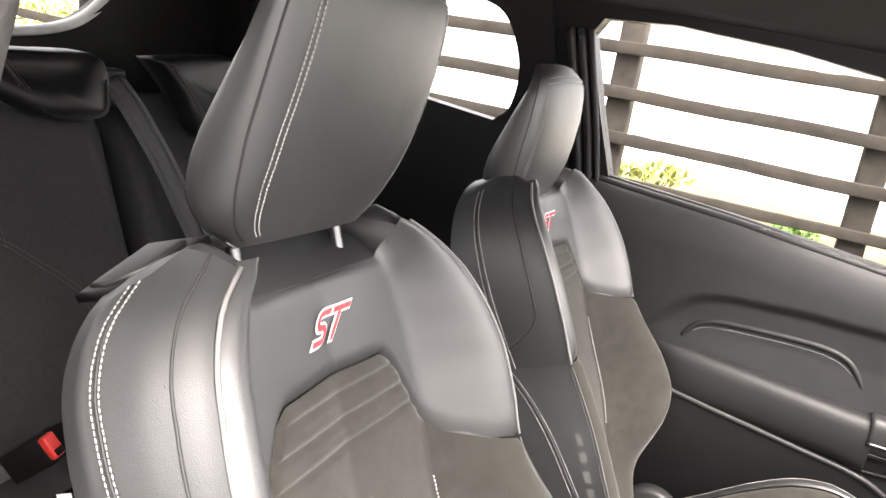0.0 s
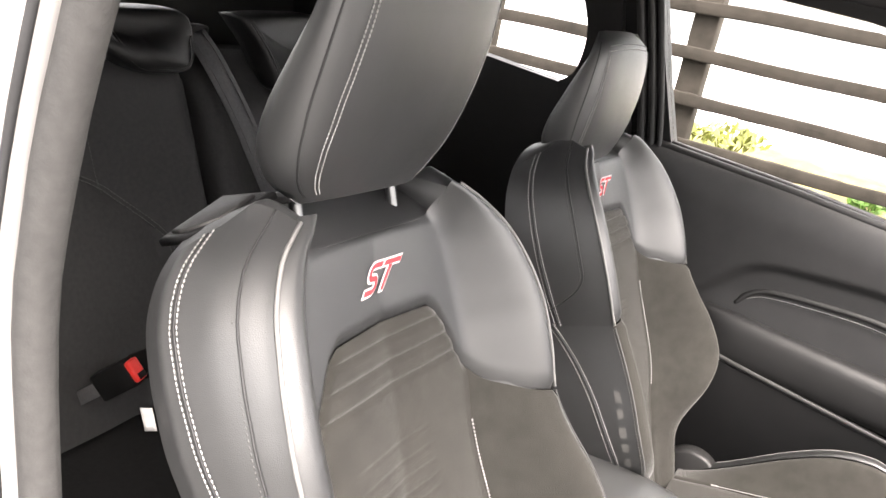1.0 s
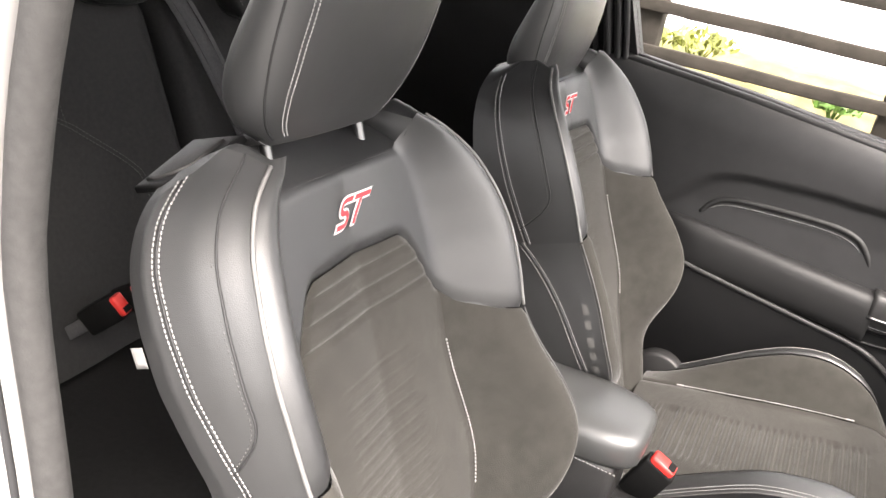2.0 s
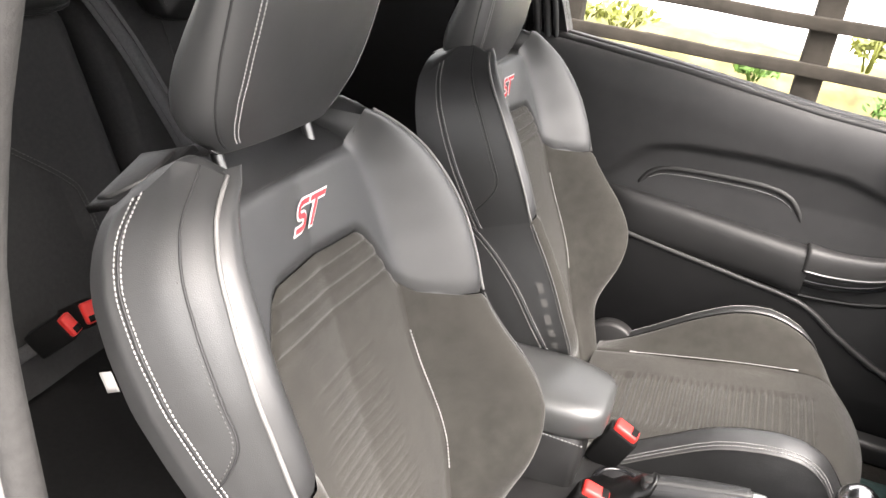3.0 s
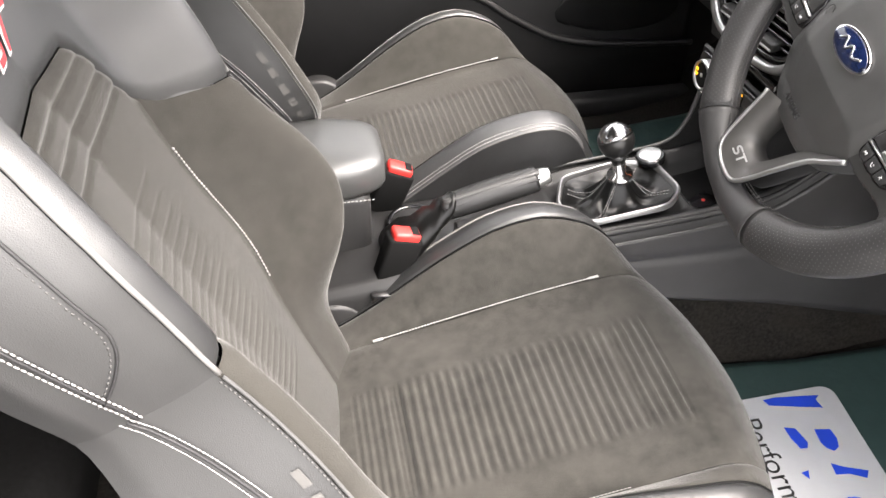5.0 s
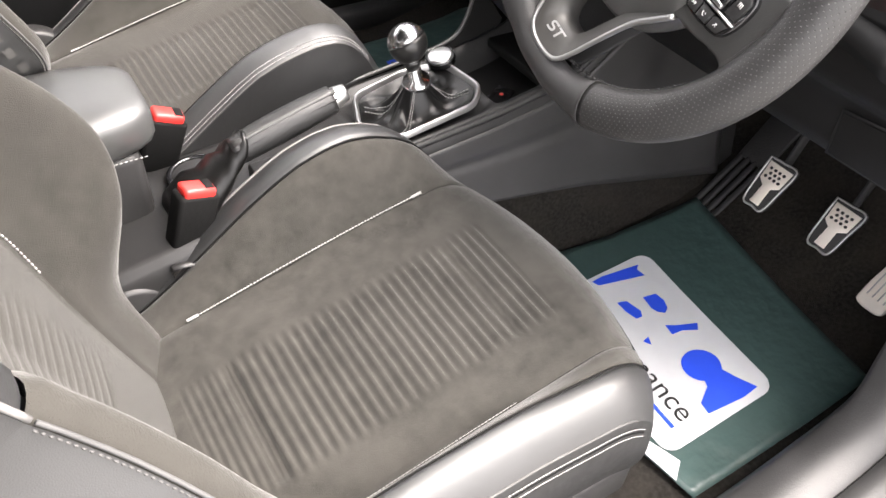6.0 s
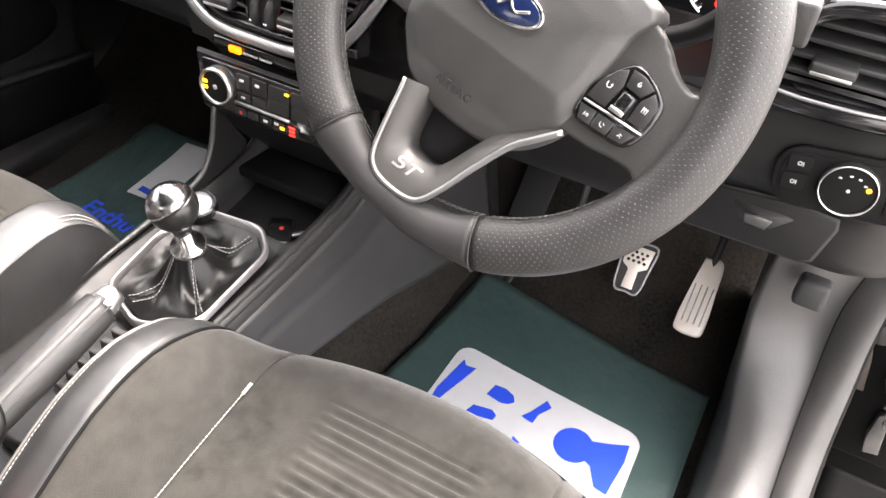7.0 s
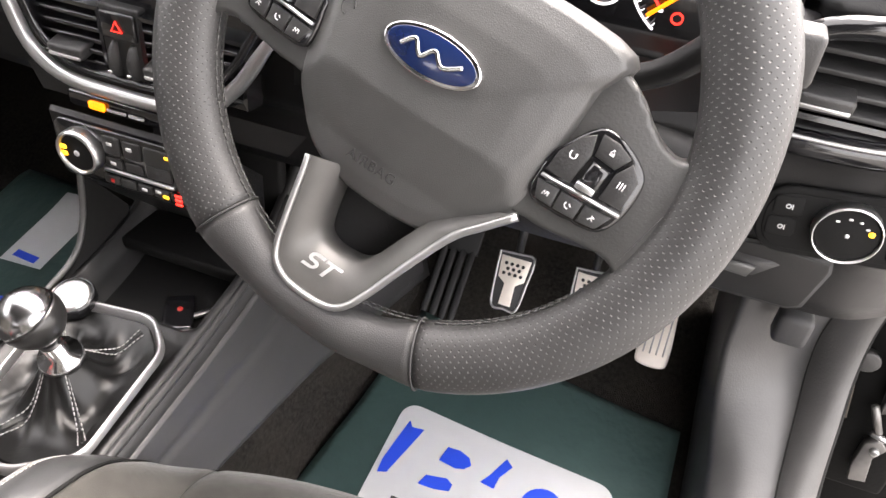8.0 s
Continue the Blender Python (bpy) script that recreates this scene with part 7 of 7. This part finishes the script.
def kick(p, q):
    """p along the sill and up the pillar, q across from the carpet over a rounded edge to the seam."""
    a, b, c = along(DEEP, p), along(INNER, p), along(SEAM, p)
    if q < 0.4:
        f = q / 0.4
        v = a.lerp(b, f) + (b - c).normalized() * 0.010 * math.sin(math.pi * f) * f
    else:
        f = (q - 0.4) / 0.6
        v = b.lerp(c, f) + Vector((-0.010, 0, 0.008)) * math.sin(math.pi * f) ** 0.8
    return v - T0


def strip(p, q):
    a, b = along(SEAM, p), along(OUTER, p)
    return a.lerp(b, q) + Vector((-0.009, 0, 0.008)) * math.sin(math.pi * q) ** 0.8 - T0


part("kick_panel", sheet(kick, 100, 30), KICK, sill, "scuffed dark grey kick panel")
part("sill_strip", sheet(strip, 100, 12), material("grey rubber strip", (0.040, 0.039, 0.0385), 0.55, vary=0.15, bump=0.2, bump_scale=400, big=0.3, big_scale=8), sill, "grey sill strip")
part("seam_gap", tube([along(SEAM, k / 80) + Vector((-0.0002, 0, 0)) - T0 for k in range(81)], 0.0013, 6), CAVITY, sill)
part("door_seal", tube([along(OUTER, k / 80) + Vector((0.008, 0.001, -0.002)) - T0 for k in range(81)], 0.006, 10), CAVITY, sill, "thick black rubber door seal")
# Dark box in place of the shadowed gap below the dashboard.
part("recess_shadow", box(0.975, 1.0, -0.652, -0.618, 0.605, 0.640, 0.006, m=Matrix.Translation(-T0)), RUBBER, sill)
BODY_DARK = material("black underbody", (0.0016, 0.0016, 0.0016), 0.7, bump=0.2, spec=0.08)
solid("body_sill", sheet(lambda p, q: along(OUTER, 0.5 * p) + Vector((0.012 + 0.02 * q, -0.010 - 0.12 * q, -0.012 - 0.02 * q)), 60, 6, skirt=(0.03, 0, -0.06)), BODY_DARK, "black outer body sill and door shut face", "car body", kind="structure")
BROWN = material("brown painted metal", (0.032, 0.024, 0.018), 0.6)
HINGE = material("worn oily metal", (0.16, 0.155, 0.15), 0.40, metal=0.7, vary=0.3, bump=0.3, bump_scale=120)
H0 = Vector((1.052, -0.74, 0.52))
hinge_b = thing("door_check", "black door hinge bracket with a brown plate and worn metal arms", "door hinge", at=Matrix.Translation(H0))
FACE = axes((0, 0, 0), (0, -1, 0), (0, 0, 1), (-1, 0, 0))


def plate(name, pts, lift, depth, mat_, label=""):
    """A flat piece facing the cabin; pts are places across (y) and up (z)."""
    return part(name, prism([(-(y - H0.y), z - H0.z) for y, z in pts], depth, FACE @ Matrix.Translation((0, 0, lift)), 0.0015), mat_, hinge_b, label)


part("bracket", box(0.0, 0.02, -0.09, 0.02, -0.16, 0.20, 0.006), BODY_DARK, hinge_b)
plate("check_plate", [(-0.690, 0.548), (-0.705, 0.469), (-0.748, 0.473), (-0.742, 0.500), (-0.738, 0.520), (-0.730, 0.545), (-0.722, 0.556), (-0.708, 0.560)], 0.002, 0.004, BROWN, "brown painted check plate")
plate("pivot", [(-0.732 + 0.013 * math.cos(a), 0.566 + 0.013 * math.sin(a)) for a in [2 * math.pi * k / 16 for k in range(16)]], 0.006, 0.010, HARD, "round black pivot")
plate("latch", [(-0.708, 0.648), (-0.714, 0.636), (-0.742, 0.640), (-0.760, 0.634), (-0.760, 0.662), (-0.735, 0.672), (-0.722, 0.664), (-0.716, 0.668)], 0.004, 0.012, HINGE, "worn metal hinge leaf")
plate("strut", [(-0.748, 0.612), (-0.760, 0.612), (-0.792, 0.510), (-0.772, 0.500), (-0.768, 0.525)], 0.004, 0.010, HINGE, "grey metal strut")
plate("lower_leaf", [(-0.776, 0.452), (-0.790, 0.462), (-0.800, 0.450), (-0.792, 0.432), (-0.800, 0.392), (-0.782, 0.388), (-0.776, 0.415)], 0.004, 0.010, HINGE, "worn metal hinge leaf")
for (y0, z0), (y1, z1), r, mat_ in (((-0.768, 0.526), (-0.800, 0.518), 0.005, HINGE), ((-0.774, 0.472), (-0.806, 0.466), 0.0035, TRIM), ((-0.762, 0.512), (-0.780, 0.476), 0.0045, HINGE)):
    part("rod", tube([Vector((-0.016, y0 - H0.y, z0 - H0.z)), Vector((-0.018, (y0 + y1) / 2 - H0.y, (z0 + z1) / 2 - H0.z)), Vector((-0.016, y1 - H0.y, z1 - H0.z))], r, 8), mat_, hinge_b, "metal rod")
for y, z in ((-0.726, 0.652), (-0.788, 0.446), (-0.790, 0.494)):
    part("bolt", disc(0.005, 0.008, axes((-0.012, y - H0.y, z - H0.z), (0, 1, 0), (0, 0, 1), (-1, 0, 0)), 0.002, 12), TRIM, hinge_b)
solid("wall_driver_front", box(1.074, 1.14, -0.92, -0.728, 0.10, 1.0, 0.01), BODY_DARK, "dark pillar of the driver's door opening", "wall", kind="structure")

# B-pillar beside the open driver's door
pil = thing("door_pillar", "silver grey painted door pillar with a grey rubber seal", "car body", at=Matrix.Translation((-0.02, -0.69, 0.4)))
Q0 = Vector((-0.02, -0.69, 0.4))


def pil_x(z):
    return soft_table([(0.36, 0.065), (0.60, 0.040), (0.88, 0.031), (1.00, 0.022), (1.06, 0.021), (1.16, 0.042), (1.25, 0.071), (1.42, 0.13)], z, 0.03)


def pil_y(z):
    return -0.640 + 0.10 * max(0, z - 1.25)


zs = [0.37 + 1.05 * k / 30 for k in range(31)]
bm = loft([[Vector((pil_x(z) + dx, pil_y(z) + dy, z)) - Q0 for dx, dy in ((-0.026, 0.010), (-0.030, -0.022), (-0.045, -0.034), (-0.16, -0.045), (-0.17, 0.02), (-0.10, 0.03))] for z in zs])
part("pillar", bm, PAINT, pil, "silver grey painted pillar")
part("door_seal", tube([Vector((pil_x(z) - 0.014, pil_y(z) - 0.004, z)) - Q0 for z in zs], 0.0125, 10), material("grey rubber seal", (0.034, 0.033, 0.032), 0.75, vary=0.2, scale=120, bump=0.25, bump_scale=400), pil, "grey textured rubber seal")
for dx, dy in ((-0.030, -0.016), (-0.028, 0.004)):
    part("seal_lip", tube([Vector((pil_x(z) + dx, pil_y(z) + dy - 0.006, z)) - Q0 for z in zs], 0.0028, 6), RUBBER, pil)
solid("wall_driver_roof_rail", tube(spline([(-1.0, -0.60, 1.38), (-0.3, -0.59, 1.405), (0.2, -0.585, 1.40), (0.6, -0.59, 1.33), (0.90, -0.635, 1.16), (1.20, -0.69, 0.97)], 40), 0.035, 12), LINING, "dark roof rail and windscreen pillar of the driver's door", "wall", kind="structure")

# ---------------------------------------------------------------- outside
solid("ground", box(-60, 60, -60, 120, -0.2, 0.0), PALE, "pale concrete yard reaching to the horizon", "ground", kind="structure", smooth=False)
solid("yard", box(-20, 20, -20, 1.90, -0.1, 0.004), YARD, "unseen grey ground under the car, added to cut bounced light", "ground", kind="structure", smooth=False)
solid("verge", sheet(lambda p, q: Vector((-14 + 26 * p, 1.92 + 6.0 * q, 0.05 + 0.95 * min(1, q * 9) ** 0.6 * (1 - q) ** 1.6 + 0.02 * math.sin(37 * p + 5 * q) + 0.012 * math.sin(91 * p + 23 * q))), 160, 40), VERGE, "dry yellow grass verge behind the fence", "ground", kind="structure")


def fence():
    root = thing("fence", "weathered dark timber rail fence beside the car", "fence", at=Matrix.Translation((0, 1.82, 0)))
    for k, z in enumerate((1.475, 1.338, 1.186, 1.040, 0.893, 0.750, 0.600, 0.450, 0.300)):
        if k == 0:
            continue
        def rail(p, q, z=z, k=k):
            x = -6 + 10 * p
            a = 2 * math.pi * q
            w = 0.004 * math.sin(2.3 * x + k) + 0.002 * math.sin(11 * x + 2 * k)
            return Vector((x, -0.012 + 0.014 * math.copysign(abs(math.cos(a)) ** 0.3, math.cos(a)), z - 0.012 * x + w + 0.0215 * math.copysign(abs(math.sin(a)) ** 0.3, math.sin(a))))
        part("rail", sheet(rail, 90, 16), WOOD, root, "weathered timber rail")
    for x in (-5.4, -4.5, -3.6, -2.8, -1.9, -1.05, -0.23, 0.585, 1.40, 2.2, 3.0):
        lean_x = 0.01 * math.sin(7 * x)
        part("post", box(x - 0.042, x + 0.042, 0.008, 0.085, 0.0, 1.52 + 0.02 * math.sin(5 * x), 0.006), WOOD, root, "square timber post")
    return root


fence()


def bush(name, label, centre, size, count, mat, seed):
    rng = random.Random(seed)
    root = thing(name, label, "plant", "plants", Matrix.Translation((centre[0], centre[1], 0.02)))
    bm = bmesh.new()
    for k in range(count):
        d = Vector((rng.gauss(0, 1), rng.gauss(0, 0.6), rng.gauss(0, 0.8)))
        d.normalize()
        r = rng.random() ** 0.5
        p = Vector((d.x * size[0] * r, d.y * size[1] * r, centre[2] + d.z * size[2] * r))
        a = Vector((rng.gauss(0, 1), rng.gauss(0, 1), rng.gauss(0.4, 1))).normalized()
        b = a.orthogonal().normalized()
        s = rng.uniform(0.012, 0.03)
        c = a.cross(b)
        vs = [bm.verts.new(p + v) for v in (a * -s, b * s * 0.4 + c * s * 0.12, a * s, b * -s * 0.4 + c * s * 0.12)]
        bm.faces.new(vs)
    part("leaves", bm, mat, root)
    bm = bmesh.new()
    for k in range(7):
        x, y = rng.uniform(-0.6, 0.6) * size[0], rng.uniform(-0.5, 0.5) * size[1]
        tube([Vector((x * 0.3, y * 0.3, centre[2] - 1.6 * size[2])), Vector((x * 0.7, y, centre[2] - 0.5 * size[2])), Vector((x, y, centre[2] + size[2] * 0.5))], lambda f: 0.005 * (1 - 0.7 * f), 6, bm=bm)
    part("stems", bm, mat, root)
    return root


bush("bush", "small yellow green bush growing behind the fence", (-0.12, 2.25, 0.885), (0.15, 0.10, 0.05), 220, LEAF_YELLOW, 3)
bush("weed", "green weeds growing on the verge behind the fence", (0.42, 2.2, 0.775), (0.09, 0.07, 0.035), 150, LEAF, 5)
bush("weed", "green weeds growing on the verge behind the fence", (0.79, 2.25, 0.92), (0.08, 0.07, 0.06), 150, LEAF_YELLOW, 6)
bush("weed", "green weeds growing on the verge behind the fence", (1.0, 2.2, 0.72), (0.20, 0.08, 0.05), 240, LEAF, 8)
bush("bush", "yellow green shrub behind the fence", (-4.3, 2.9, 0.98), (1.0, 0.3, 0.22), 2200, LEAF_YELLOW, 7)
